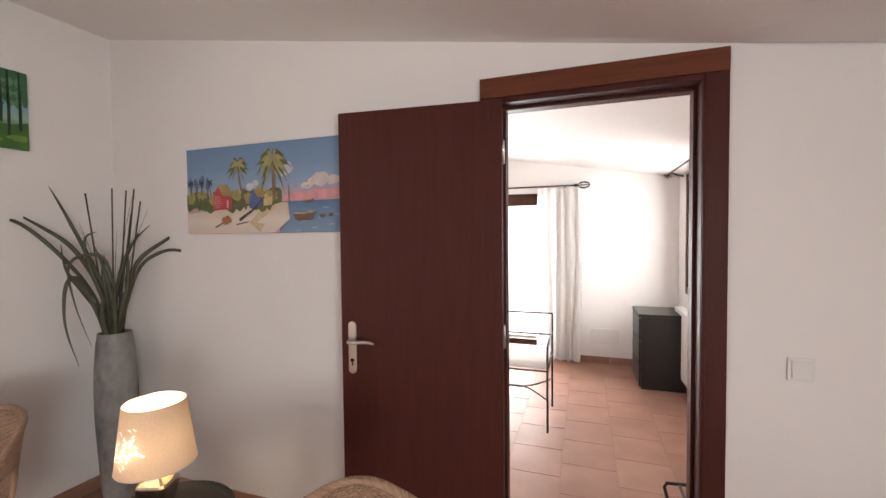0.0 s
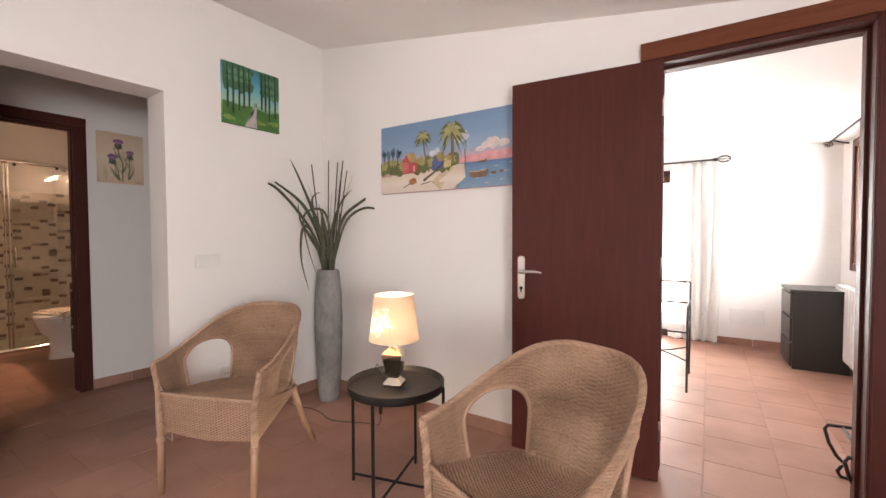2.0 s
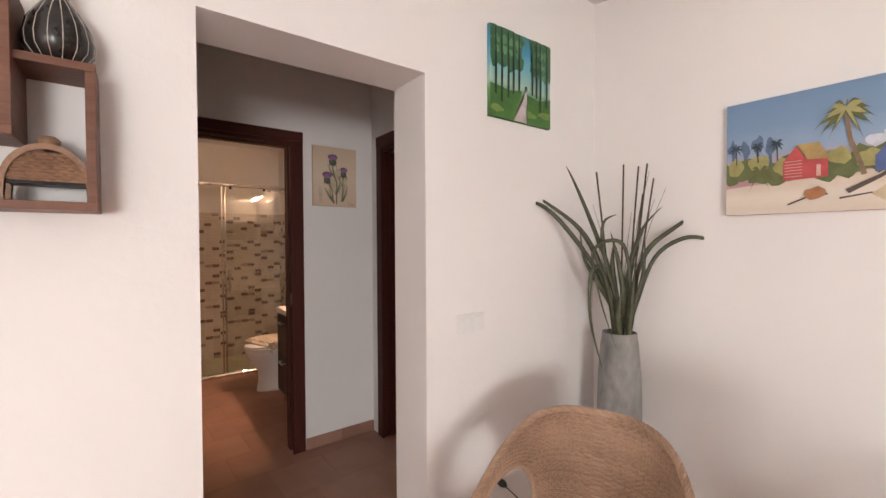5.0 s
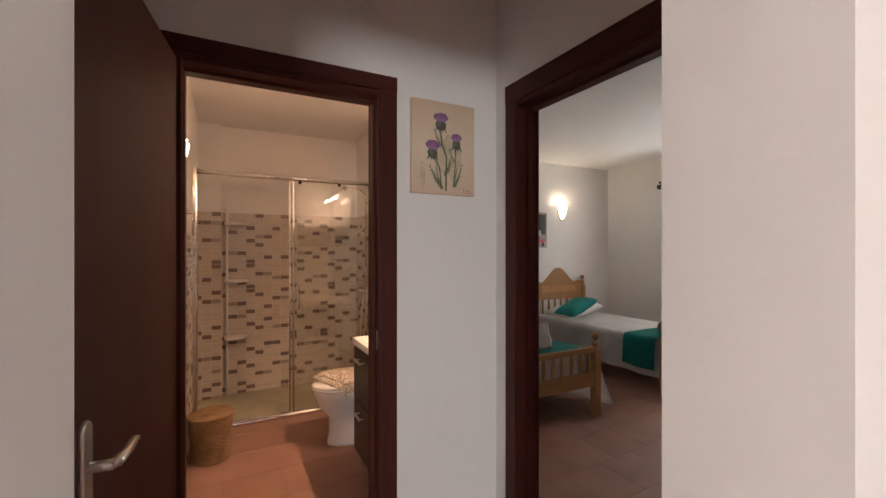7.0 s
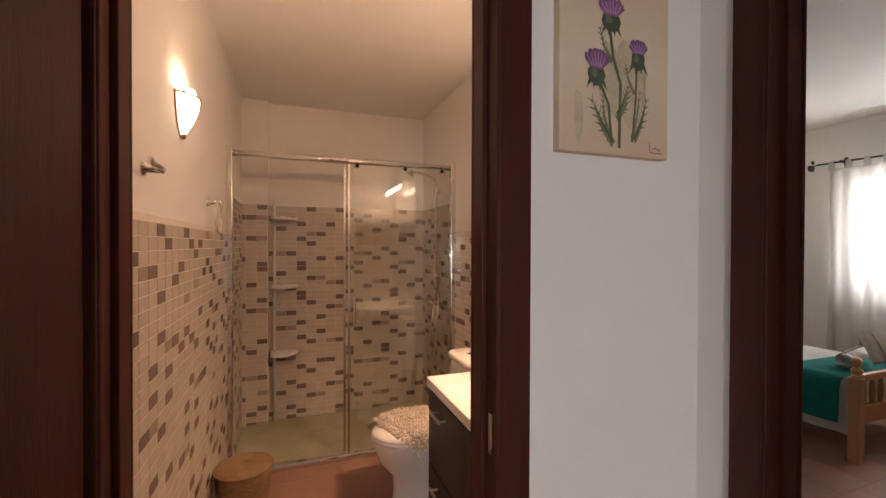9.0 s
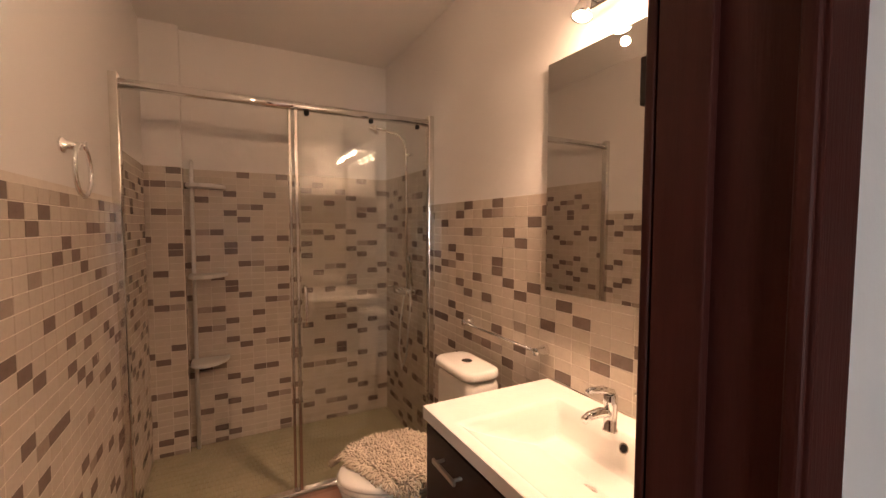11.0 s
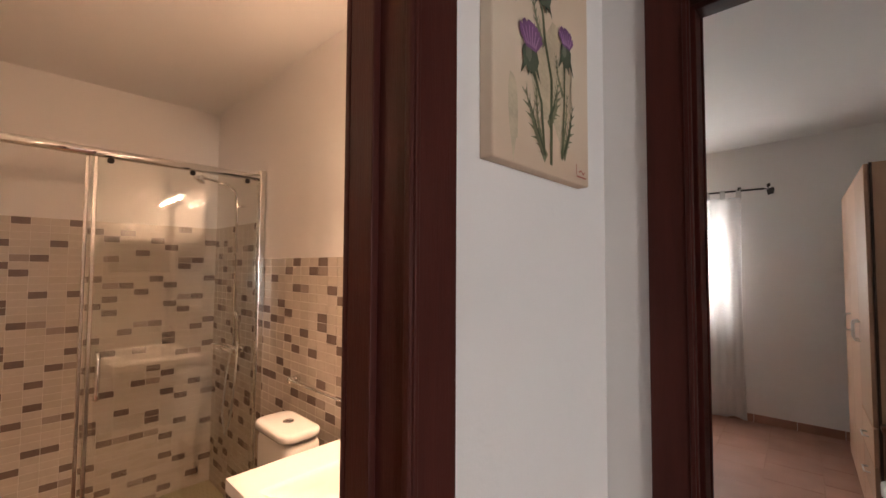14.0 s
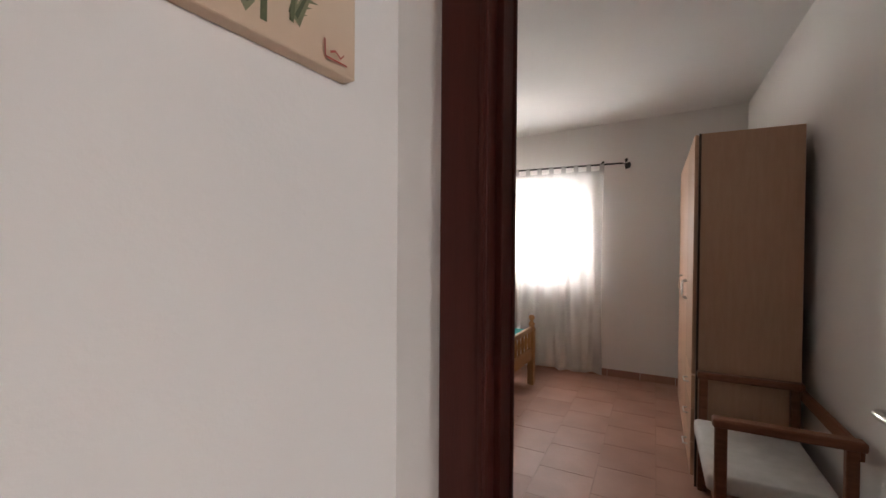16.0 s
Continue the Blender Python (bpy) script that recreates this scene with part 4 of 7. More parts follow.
beach.shape("ripple", [stroke([(0.70 + 0.031 * k, 0.02 + (k * 0.37 % 1) * 0.28), (0.73 + 0.031 * k, 0.025 + (k * 0.37 % 1) * 0.28)], 0.002, 0.001, ASP) for k in range(9)], paint("sea_glint", (0.40, 0.48, 0.56)))
beach.shape("sand", [[(0, 0), (0, 0.24), (0.2, 0.28), (0.4, 0.30), (0.60, 0.335), (0.655, 0.33), (0.645, 0.25), (0.665, 0.15), (0.60, 0.05), (0.57, 0)]], graded("painted_sand", [(0.0, (0.62, 0.53, 0.44)), (0.15, (0.70, 0.62, 0.53)), (0.3, (0.58, 0.48, 0.37))], 2, PH))
beach.shape("sand_path", [stroke([(0.58, 0.30), (0.50, 0.22), (0.44, 0.12), (0.50, 0.04)], 0.012, 0.03, ASP)], paint("ochre_sand", (0.55, 0.43, 0.28)))
beach.shape("scrub", [blob(0.02 + 0.047 * k, 0.37 + 0.03 * math.sin(k * 1.7), 0.045, 0.10, 14, 0.25, 20 + k) for k in range(13)], paint("scrub_green", (0.12, 0.14, 0.05)))
beach.shape("scrub_light", [blob(0.035 + 0.075 * k, 0.42 + 0.03 * math.sin(k * 2.3), 0.032, 0.07, 14, 0.3, 60 + k) for k in range(8)], paint("scrub_yellow", (0.33, 0.30, 0.11)))
beach.shape("far_palms", [f for k, u in enumerate((0.035, 0.105, 0.165)) for f in fronds(u, 0.60, 0.028, ASP, 7, 0.5, k)] + [stroke([(u, 0.60), (u + 0.003, 0.45)], 0.002, 0.002, ASP) for u in (0.035, 0.105, 0.165)], paint("far_palm_blue", (0.035, 0.055, 0.075)))
beach.shape("trunks", [stroke([(0.353, 0.78), (0.365, 0.55), (0.385, 0.40), (0.40, 0.27)], 0.005, 0.007, ASP), stroke([(0.57, 0.80), (0.578, 0.60), (0.575, 0.36)], 0.007, 0.009, ASP), stroke([(0.66, 0.52), (0.665, 0.34)], 0.003, 0.003, ASP)], paint("palm_trunk", (0.20, 0.14, 0.08)))
beach.shape("palm_shade", fronds(0.353, 0.77, 0.075, ASP, 11, 0.55, 11) + fronds(0.57, 0.79, 0.115, ASP, 13, 0.62, 12) + fronds(0.115, 0.37, 0.05, ASP, 9, 0.6, 14), paint("palm_dark", (0.11, 0.12, 0.04)))
beach.shape("palm_light", fronds(0.353, 0.785, 0.062, ASP, 7, 0.5, 21) + fronds(0.57, 0.81, 0.095, ASP, 8, 0.58, 22), paint("palm_gold", (0.34, 0.31, 0.13)))
beach.shape("red_hut", [[(0.185, 0.27), (0.185, 0.43), (0.222, 0.55), (0.25, 0.44), (0.31, 0.42), (0.31, 0.28)]], paint("hut_red", (0.45, 0.07, 0.07)))
beach.shape("blue_hut", [[(0.425, 0.28), (0.425, 0.40), (0.45, 0.48), (0.475, 0.41), (0.505, 0.40), (0.505, 0.30)]], paint("hut_blue", (0.09, 0.13, 0.30)))
beach.shape("yellow_hut", [[(0.512, 0.30), (0.512, 0.41), (0.535, 0.46), (0.565, 0.40), (0.565, 0.31)]], paint("hut_cream", (0.50, 0.40, 0.20)))
beach.shape("thatch", [[(0.222, 0.56), (0.285, 0.56), (0.315, 0.42), (0.255, 0.43)], [(0.45, 0.49), (0.485, 0.49), (0.512, 0.40), (0.475, 0.40)], [(0.52, 0.46), (0.55, 0.47), (0.575, 0.40), (0.545, 0.40)]], paint("thatch_ochre", (0.38, 0.26, 0.10)))
beach.shape("hut_slats", [stroke([(0.19, 0.30 + 0.025 * k), (0.24, 0.30 + 0.025 * k)], 0.0012, 0.0012, ASP) for k in range(6)] + [stroke([(0.285, 0.29), (0.285, 0.38)], 0.006, 0.006, ASP)], paint("slat_pale", (0.56, 0.34, 0.30)))
beach.shape("fallen_trunk", [stroke([(0.52, 0.40), (0.44, 0.25), (0.36, 0.15)], 0.003, 0.008, ASP), stroke([(0.20, 0.07), (0.26, 0.13), (0.31, 0.14)], 0.003, 0.002, ASP), stroke([(0.34, 0.10), (0.42, 0.13)], 0.003, 0.002, ASP)], paint("driftwood", (0.09, 0.065, 0.05)))
beach.shape("canoe", [blob(0.275, 0.15, 0.03, 0.05, 10, 0.25, 33)], paint("canoe_rust", (0.36, 0.15, 0.06)))
beach.shape("boats", [[(0.69, 0.215), (0.70, 0.15), (0.72, 0.125), (0.80, 0.135), (0.82, 0.235), (0.80, 0.215)], [(0.75, 0.345), (0.757, 0.32), (0.80, 0.32), (0.812, 0.365), (0.79, 0.35)], [(0.835, 0.19), (0.845, 0.155), (0.865, 0.155), (0.87, 0.19)], [(0.885, 0.20), (0.893, 0.165), (0.91, 0.165), (0.915, 0.20)]], paint("boat_brown", (0.17, 0.10, 0.055)))
beach.shape("boat_rims", [stroke([(0.692, 0.212), (0.75, 0.205), (0.80, 0.215), (0.82, 0.235)], 0.003, 0.003, ASP), stroke([(0.755, 0.342), (0.80, 0.352)], 0.002, 0.002, ASP)], paint("boat_rim", (0.45, 0.32, 0.18)))
beach.shape("gulls", [stroke([(0.70 + d, 0.50), (0.707 + d, 0.49), (0.714 + d, 0.50)], 0.0012, 0.0012, ASP) for d in (0, 0.07, 0.11)], paint("gull_grey", (0.14, 0.14, 0.16)))

green_ground = graded("painted_glade", [(0.0, (0.03, 0.10, 0.03)), (0.28, (0.10, 0.24, 0.08)), (0.40, (0.34, 0.52, 0.42)), (0.6, (0.16, 0.42, 0.50)), (0.8, (0.06, 0.27, 0.42)), (1, (0.05, 0.20, 0.20))], 2, 0.395)
wood_pic = Canvas("forest_painting", pose(-2.700, 0.865, 1.94, 0, 0, 90), 0.40, 0.395, 0.019, green_ground, "small square painting of a path through a green wood")
wood_pic.shape("meadow", [[(0, 0), (0, 0.36), (0.3, 0.33), (0.5, 0.36), (0.47, 0.25), (0.36, 0)], [(0.6, 0), (0.56, 0.2), (0.57, 0.34), (0.8, 0.30), (1, 0.36), (1, 0)]], paint("grass_green", (0.055, 0.16, 0.03)))
wood_pic.shape("light_grass", [blob(0.08 + 0.27 * k, 0.10 + 0.05 * (k % 2), 0.10, 0.04, 14, 0.4, 70 + k) for k in range(4) if k != 1], paint("sunlit_grass", (0.17, 0.27, 0.06)))
wood_pic.shape("path", [[(0.36, 0), (0.44, 0.18), (0.53, 0.27), (0.54, 0.36), (0.57, 0.36), (0.58, 0.27), (0.56, 0.16), (0.58, 0)]], paint("path_grey", (0.47, 0.43, 0.42)))
wood_pic.shape("canopy", [blob(0.06 + 0.12 * (k % 4), 0.92 - 0.13 * (k // 4), 0.09, 0.10, 14, 0.4, 90 + k) for k in range(12)] + [blob(0.70 + 0.09 * (k % 4), 0.92 - 0.13 * (k // 4), 0.07, 0.09, 14, 0.4, 120 + k) for k in range(12)], paint("canopy_green", (0.05, 0.15, 0.07)))
wood_pic.shape("canopy_light", [blob(0.10 + 0.11 * (k % 4), 0.86 - 0.11 * (k // 4), 0.035, 0.05, 10, 0.5, 150 + k) for k in range(8)] + [blob(0.74 + 0.08 * (k % 3), 0.84 - 0.13 * (k // 3), 0.035, 0.05, 10, 0.5, 170 + k) for k in range(9)], paint("canopy_tips", (0.11, 0.27, 0.13)))
M_TRUNK = paint("trunk_dark", (0.022, 0.04, 0.025))
for u, b in ((0.08, 0.25), (0.17, 0.18), (0.27, 0.24), (0.35, 0.30), (0.44, 0.34), (0.66, 0.34), (0.73, 0.32), (0.80, 0.16), (0.91, 0.24)):
    wood_pic.shape("tree_trunk", [stroke([(u, 0.98), (u + 0.01, 0.5), (u, b)], 0.009, 0.014)], M_TRUNK)
wood_pic.shape("dark_marks", [stroke([(0.535, 0.42), (0.535, 0.36)], 0.008, 0.006), stroke([(0.56, 0.42), (0.56, 0.36)], 0.008, 0.006)], paint("ink_green", (0.015, 0.02, 0.02)))

thistle_ground = graded("painted_ochre", [(0.0, (0.64, 0.48, 0.35)), (0.5, (0.72, 0.59, 0.45)), (1, (0.64, 0.48, 0.34))], 2, 0.406)
th = Canvas("thistle_painting", pose(-4.130, 0.602, 1.644, 0, 0, 90), 0.312, 0.406, 0.0245, thistle_ground, "ochre canvas painting of three purple thistles")
th.shape("pale_wash", [blob(0.55, 0.42, 0.22, 0.25, 16, 0.3, 7), blob(0.16, 0.2, 0.05, 0.16, 12, 0.3, 8)], paint("pale_wash", (0.56, 0.46, 0.32)))


def spiky_leaf(pts, w, seed):
    """A thistle leaf along pts: a slender blade with slanting teeth on both sides, as a list of outlines."""
    rg, out = random.Random(seed), [stroke(pts, w * 0.48, 0.002)]
    n = 7
    for i in range(n):
        q = (i + 0.5) / n * (len(pts) - 1)
        k = min(len(pts) - 2, int(q))
        f = q - k
        u, v = (pts[k][0] * (1 - f) + pts[k + 1][0] * f, pts[k][1] * (1 - f) + pts[k + 1][1] * f)
        du, dv = pts[k + 1][0] - pts[k][0], pts[k + 1][1] - pts[k][1]
        d = math.hypot(du, dv)
        du, dv = du / d, dv / d
        for side in (-1, 1):
            wide = w * math.sin(math.pi * (0.2 + 0.7 * i / n)) * rg.uniform(0.75, 1.2)
            a = w * 0.22
            out.append([(u - du * a, v - dv * a), (u + du * a, v + dv * a), (u + du * w * 0.9 - side * dv * wide, v + dv * w * 0.9 + side * du * wide)])
    return out


def bloom(u, v, w, h, seed):
    """A tufted thistle head: a fan of petals that ends in a frayed dome."""
    rg = random.Random(seed)
    rim = []
    for k in range(23):
        a = math.pi * (0.02 + 0.96 * k / 22)
        r = (1.0 if k % 2 else 0.84) * rg.uniform(0.94, 1.06)
        rim.append((u + w * r * math.cos(a), v + 0.25 * h + 0.75 * h * r * math.sin(a) ** 0.7))
    return [(u + w * 0.42, v)] + rim + [(u - w * 0.42, v)]


HEADS = ((0.44, 0.775, 0.125, 0.105), (0.69, 0.585, 0.098, 0.09), (0.31, 0.465, 0.115, 0.115))
th.shape("leaf_paint", [o for k, (q, w) in enumerate((
    ([(0.47, 0.06), (0.36, 0.16), (0.27, 0.30)], 0.055), ([(0.50, 0.20), (0.58, 0.29), (0.60, 0.40)], 0.05), ([(0.66, 0.09), (0.73, 0.20), (0.78, 0.34)], 0.05),
    ([(0.45, 0.52), (0.38, 0.60), (0.34, 0.70)], 0.035), ([(0.66, 0.36), (0.60, 0.44), (0.58, 0.52)], 0.03), ([(0.44, 0.08), (0.38, 0.22), (0.37, 0.33)], 0.035), ([(0.64, 0.10), (0.69, 0.24), (0.71, 0.38)], 0.03))) for o in spiky_leaf(q, w, 40 + k)], paint("thistle_grey_green", (0.20, 0.20, 0.12)))
th.shape("stem_paint", [stroke([(0.43, 0.70), (0.46, 0.55), (0.53, 0.40), (0.52, 0.04)], 0.012, 0.014), stroke([(0.34, 0.40), (0.42, 0.28), (0.45, 0.07)], 0.011, 0.012), stroke([(0.68, 0.50), (0.67, 0.30), (0.64, 0.08)], 0.010, 0.010)], paint("stem_green", (0.12, 0.13, 0.07)))
th.shape("leaf_shade", [stroke([(0.50, 0.23), (0.55, 0.29), (0.58, 0.36)], 0.012, 0.003), stroke([(0.46, 0.07), (0.37, 0.17), (0.30, 0.26)], 0.008, 0.003), stroke([(0.66, 0.10), (0.73, 0.21), (0.76, 0.30)], 0.008, 0.003)], paint("leaf_deep_green", (0.085, 0.10, 0.055)))
th.shape("cup_paint", [[(u + dx - 0.022, v - 0.05), (u + dx + 0.022, v - 0.05), (u + 2.3 * dx, v - 0.115)] for u, v, w, h in HEADS for dx in (-0.04, -0.012, 0.015, 0.042)] + [blob(u, v - 0.03, 0.66 * w, 0.062, 16, 0.06, k) for k, (u, v, w, h) in enumerate(HEADS)], paint("cup_green", (0.085, 0.10, 0.065)))
th.shape("cup_light", [blob(u - 0.2 * w, v - 0.02, 0.26 * w, 0.03, 10, 0.2, 9 + k) for k, (u, v, w, h) in enumerate(HEADS)], paint("cup_pale_green", (0.16, 0.17, 0.12)))
th.shape("bloom_paint", [bloom(u, v, w, h, 3 + k) for k, (u, v, w, h) in enumerate(HEADS)], paint("thistle_purple", (0.22, 0.095, 0.23)))
th.shape("bloom_highlight", [stroke([(u + 0.3 * d * w, v + 0.1 * h), (u + 0.62 * d * w, v + (0.62 + 0.22 * (1 - abs(d))) * h)], 0.007, 0.004) for u, v, w, h in HEADS for d in (-1.2, -0.75, -0.3, 0.15, 0.6, 1.05)], paint("thistle_lilac", (0.38, 0.20, 0.37)))
th.shape("signature", [stroke([(0.80, 0.085), (0.805, 0.03)], 0.004, 0.003), stroke([(0.805, 0.03), (0.93, 0.03)], 0.003, 0.003), stroke([(0.83, 0.05), (0.86, 0.06), (0.89, 0.045), (0.91, 0.06)], 0.004, 0.003)], paint("signature_red", (0.42, 0.10, 0.08)))

# wall cube shelf and what stands on it
M_SHELF = wood("reddish_brown_shelf_board", (0.13, 0.06, 0.04), (0.21, 0.105, 0.072), 5.0, 0.45, "y", 10)
shelf = thing("wall_shelf", pose(-2.72, 0, 0), "interlocking square cube shelf in reddish brown board", "shelf")


def board_frame(y0, y1, z0, z1, depth, th_=0.018):
    for nm, a in (("board", (0, depth, y0, y1, z0, z0 + th_)), ("board", (0, depth, y0, y1, z1 - th_, z1)), ("upright", (0, depth, y0, y0 + th_, z0 + th_, z1 - th_)), ("upright", (0, depth, y1 - th_, y1, z0 + th_, z1 - th_))):
        part(nm, boxed(*a, bevel=0.0015), M_SHELF, shelf)


board_frame(-0.745, -0.425, 1.470, 1.790, 0.135)
board_frame(-0.865, -0.552, 1.615, 1.925, 0.155)

M_BLACKVASE = mottled("black_glazed_ceramic", (0.010, 0.009, 0.009), (0.024, 0.020, 0.018), 14, 0.28, 0, 0.0005, 90)
M_PALELINE = mottled("pale_scratched_line", (0.42, 0.38, 0.33), (0.55, 0.50, 0.44), 40, 0.7)
sv = thing("striped_vase", pose(-2.645, -0.488, 1.7905), "bulbous black ceramic vase with fine pale stripes", "vase")
bm = lathed([(0.030, 0), (0.042, 0.004), (0.060, 0.028), (0.0625, 0.052), (0.055, 0.085), (0.036, 0.120), (0.020, 0.142), (0.0155, 0.155), (0.0165, 0.168), (0.022, 0.176), (0.0185, 0.176), (0.013, 0.160), (0.013, 0.14)], 48)
for v in bm.verts:
    a = math.atan2(v.co.y, v.co.x)
    k = 1 + 0.03 * abs(math.cos(8 * a)) - 0.02
    v.co.x *= k
    v.co.y *= k
part("body", bm, M_BLACKVASE, sv, "", True)
for k in range(16):
    a = 2 * math.pi * (k + 0.5) / 16
    part("stripe", tubed([(r * math.cos(a), r * math.sin(a), z) for r, z in ((0.0418, 0.004), (0.0595, 0.028), (0.0620, 0.052), (0.0546, 0.085), (0.0357, 0.120), (0.0198, 0.142), (0.0154, 0.155))], 0.0009, 5), M_PALELINE, sv)

M_CANE = mottled("plaited_cane", (0.17, 0.085, 0.045), (0.32, 0.18, 0.10), 16, 0.55, 0, 0.0008, 120)
wb = thing("cane_basket", pose(-2.645, -0.508, 1.4885, 0, 0, 90), "small arched cane and wood basket on the shelf", "basket")


def dome(a, k=1.0):
    return (-0.074 * k * math.cos(a), 0.024 + 0.098 * k * math.sin(a) ** 0.9)


bm = bmesh.new()
weave_sheet(bm, lambda u, v, h: Vector(((2 * u - 1) * 0.068 * math.sqrt(max(0.02, 1 - (v * 0.86) ** 2.2)), -0.034 - h * 1.6, 0.042 + v * 0.062)), 12, 9, 0.0014)
backing_sheet(bm, lambda u, v, h: Vector(((2 * u - 1) * 0.068 * math.sqrt(max(0.02, 1 - (v * 0.86) ** 2.2)), -0.031, 0.042 + v * 0.062)), 12, 9)
part("woven_panel", bm, M_CANE, wb, "plaited cane panel", True)["kind"] = "stuff"
bm = bmesh.new()
weave_sheet(bm, lambda u, v, h: Vector(((2 * u - 1) * 0.068 * math.sqrt(max(0.02, 1 - (v * 0.86) ** 2.2)), 0.030 + h, 0.042 + v * 0.062)), 12, 9, 0.0014)
backing_sheet(bm, lambda u, v, h: Vector(((2 * u - 1) * 0.068 * math.sqrt(max(0.02, 1 - (v * 0.86) ** 2.2)), 0.027, 0.042 + v * 0.062)), 12, 9)
part("woven_panel", bm, M_CANE, wb, "plaited cane panel", True)["kind"] = "stuff"
for yy in (-0.036, 0.030):
    bm = bmesh.new()
    outer = [dome(math.pi * k / 20) for k in range(21)]
    inner = [(x * 0.87, z * 0.90) for x, z in outer]
    prism(bm, [(outer[0][0] * 1.12, 0.0)] + outer + [(outer[-1][0] * 1.12, 0.0), (inner[-1][0], 0.0)] + inner[::-1] + [(inner[0][0], 0.0)], yy - 0.006, yy + 0.006)
    bmesh.ops.triangulate(bm, faces=[f for f in bm.faces if len(f.verts) > 4])
    part("frame", bm, M_CANE, wb, "bent wooden frame")
part("rail", boxed(-0.062, 0.062, -0.034, 0.028, 0.036, 0.043), M_BLACK, wb)
part("knob", lathed([(0.008, 0.112), (0.010, 0.121), (0.019, 0.127), (0.020, 0.136), (0.011, 0.144)], 20), M_CANE, wb, "", True)

orn = thing("bicycle_ornament", pose(-2.63, -0.635, 1.6345, 0, 0, 90), "little silver wire bicycle on the shelf", "ornament")
for cx in (-0.028, 0.028):
    part("wheel", tubed([(cx + 0.020 * math.cos(2 * math.pi * k / 24), 0, 0.0225 + 0.020 * math.sin(2 * math.pi * k / 24)) for k in range(24)], 0.0022, 6, True), M_STEEL, orn, smooth=True)
part("frame", tubed([(-0.028, 0, 0.0225), (-0.004, 0, 0.020), (0.018, 0, 0.046), (-0.012, 0, 0.044), (-0.004, 0, 0.020)], 0.0018, 6), M_STEEL, orn, smooth=True)
part("fork", tubed([(0.028, 0, 0.0225), (0.018, 0, 0.046), (0.017, 0, 0.056), (0.006, 0, 0.058)], 0.0016, 6), M_STEEL, orn, smooth=True)

# air conditioner over the shelf
M_ABS = mottled("off_white_plastic", (0.70, 0.69, 0.67), (0.76, 0.75, 0.73), 5, 0.4, 0, 0.0003, 200)
ac = thing("air_conditioner", pose(-2.72, -0.27, 2.165), "white split air conditioner unit high on the wall", "air conditioner")
bm = bmesh.new()
prism(bm, [(0.0, 0.0), (0.17, 0.0), (0.205, 0.03), (0.215, 0.10), (0.20, 0.26), (0.17, 0.285), (0.0, 0.285)], -0.82, 0.0)
bmesh.ops.bevel(bm, geom=list(bm.edges), offset=0.006, segments=2, affect="EDGES")
part("body", bm, M_ABS, ac)
part("flap", boxed(0.06, 0.165, -0.78, -0.04, -0.006, -0.001, bevel=0.002), M_ABS, ac, "air outlet flap")
part("seam", boxed(0.20, 0.2165, -0.815, -0.005, 0.060, 0.062), M_GROUT, ac)


def plate_group(name, m, count, label, category, holes=False):
    d = thing(name, m, label, category)
    part("plate", boxed(-0.036 * count - 0.004, 0.036 * count + 0.004, -0.009, 0.0, -0.041, 0.041, bevel=0.004), M_ABS, d)
    for k in range(count):
        x = (k - (count - 1) / 2) * 0.071
        if holes:
            part("socket_well", lathed([(0.019, 0), (0.020, 0.0015)], 24, pose(x, -0.0085, 0, 90, 0, 0)), M_ABS, d)
            for s in (-0.0095, 0.0095):
                part("pin_hole", lathed([(0.0035, 0), (0.0035, 0.0012)], 12, pose(x + s, -0.0096, 0, 90, 0, 0)), M_BLACK, d)
        else:
            part("rocker", boxed(x - 0.029, x + 0.029, -0.0135, -0.008, -0.031, 0.031, bevel=0.003), M_ABS, d)
    return d


plate_group("light_switch", pose(-2.72, 0.764, 1.055, 0, 0, 90), 2, "white double rocker light switch on the wall", "switch")
plate_group("light_switch", NM @ pose(3.44, 0, 1.0), 1, "white rocker light switch beside the door", "switch")
plate_group("wall_socket", pose(-2.72, 0.90, 0.32, 0, 0, 90), 2, "white double wall socket low on the wall", "socket", True)

# unseen windows behind the walk, added for the lamps that light the room
bm = bmesh.new()
for a in ((-2.35, -2.29, 0.75, 2.1), (-1.21, -1.15, 0.75, 2.1), (-2.29, -1.21, 0.75, 0.81), (-2.29, -1.21, 2.04, 2.1), (-1.78, -1.72, 0.81, 2.04)):
    box(bm, -2.87, -2.81, a[0], a[1], a[2], a[3])
ob = solid("window_1", bm, M_MAHOG, "unseen window assumed in the west wall, with a dark wooden frame", "window", "structure")
g = part("pane", boxed(-2.842, -2.838, -2.29, -1.21, 0.81, 2.04), M_GLASS, ob)
g.visible_shadow = False

# opening made up for the added east lamp
bm = bmesh.new()
for a in ((-2.5, -2.44, 0.75, 1.75), (-1.36, -1.30, 0.75, 1.75), (-2.44, -1.36, 0.75, 0.81), (-2.44, -1.36, 1.69, 1.75)):
    box(bm, 2.27, 2.33, a[0], a[1], a[2], a[3])
ob = solid("window_4", bm, M_MAHOG, "unseen window added in the east wall, with a dark wooden frame", "window", "structure")
g = part("pane", boxed(2.298, 2.302, -2.44, -1.36, 0.81, 1.69), M_GLASS, ob)
g.visible_shadow = False

# skirting of terracotta pieces
skirt_mesh = {}


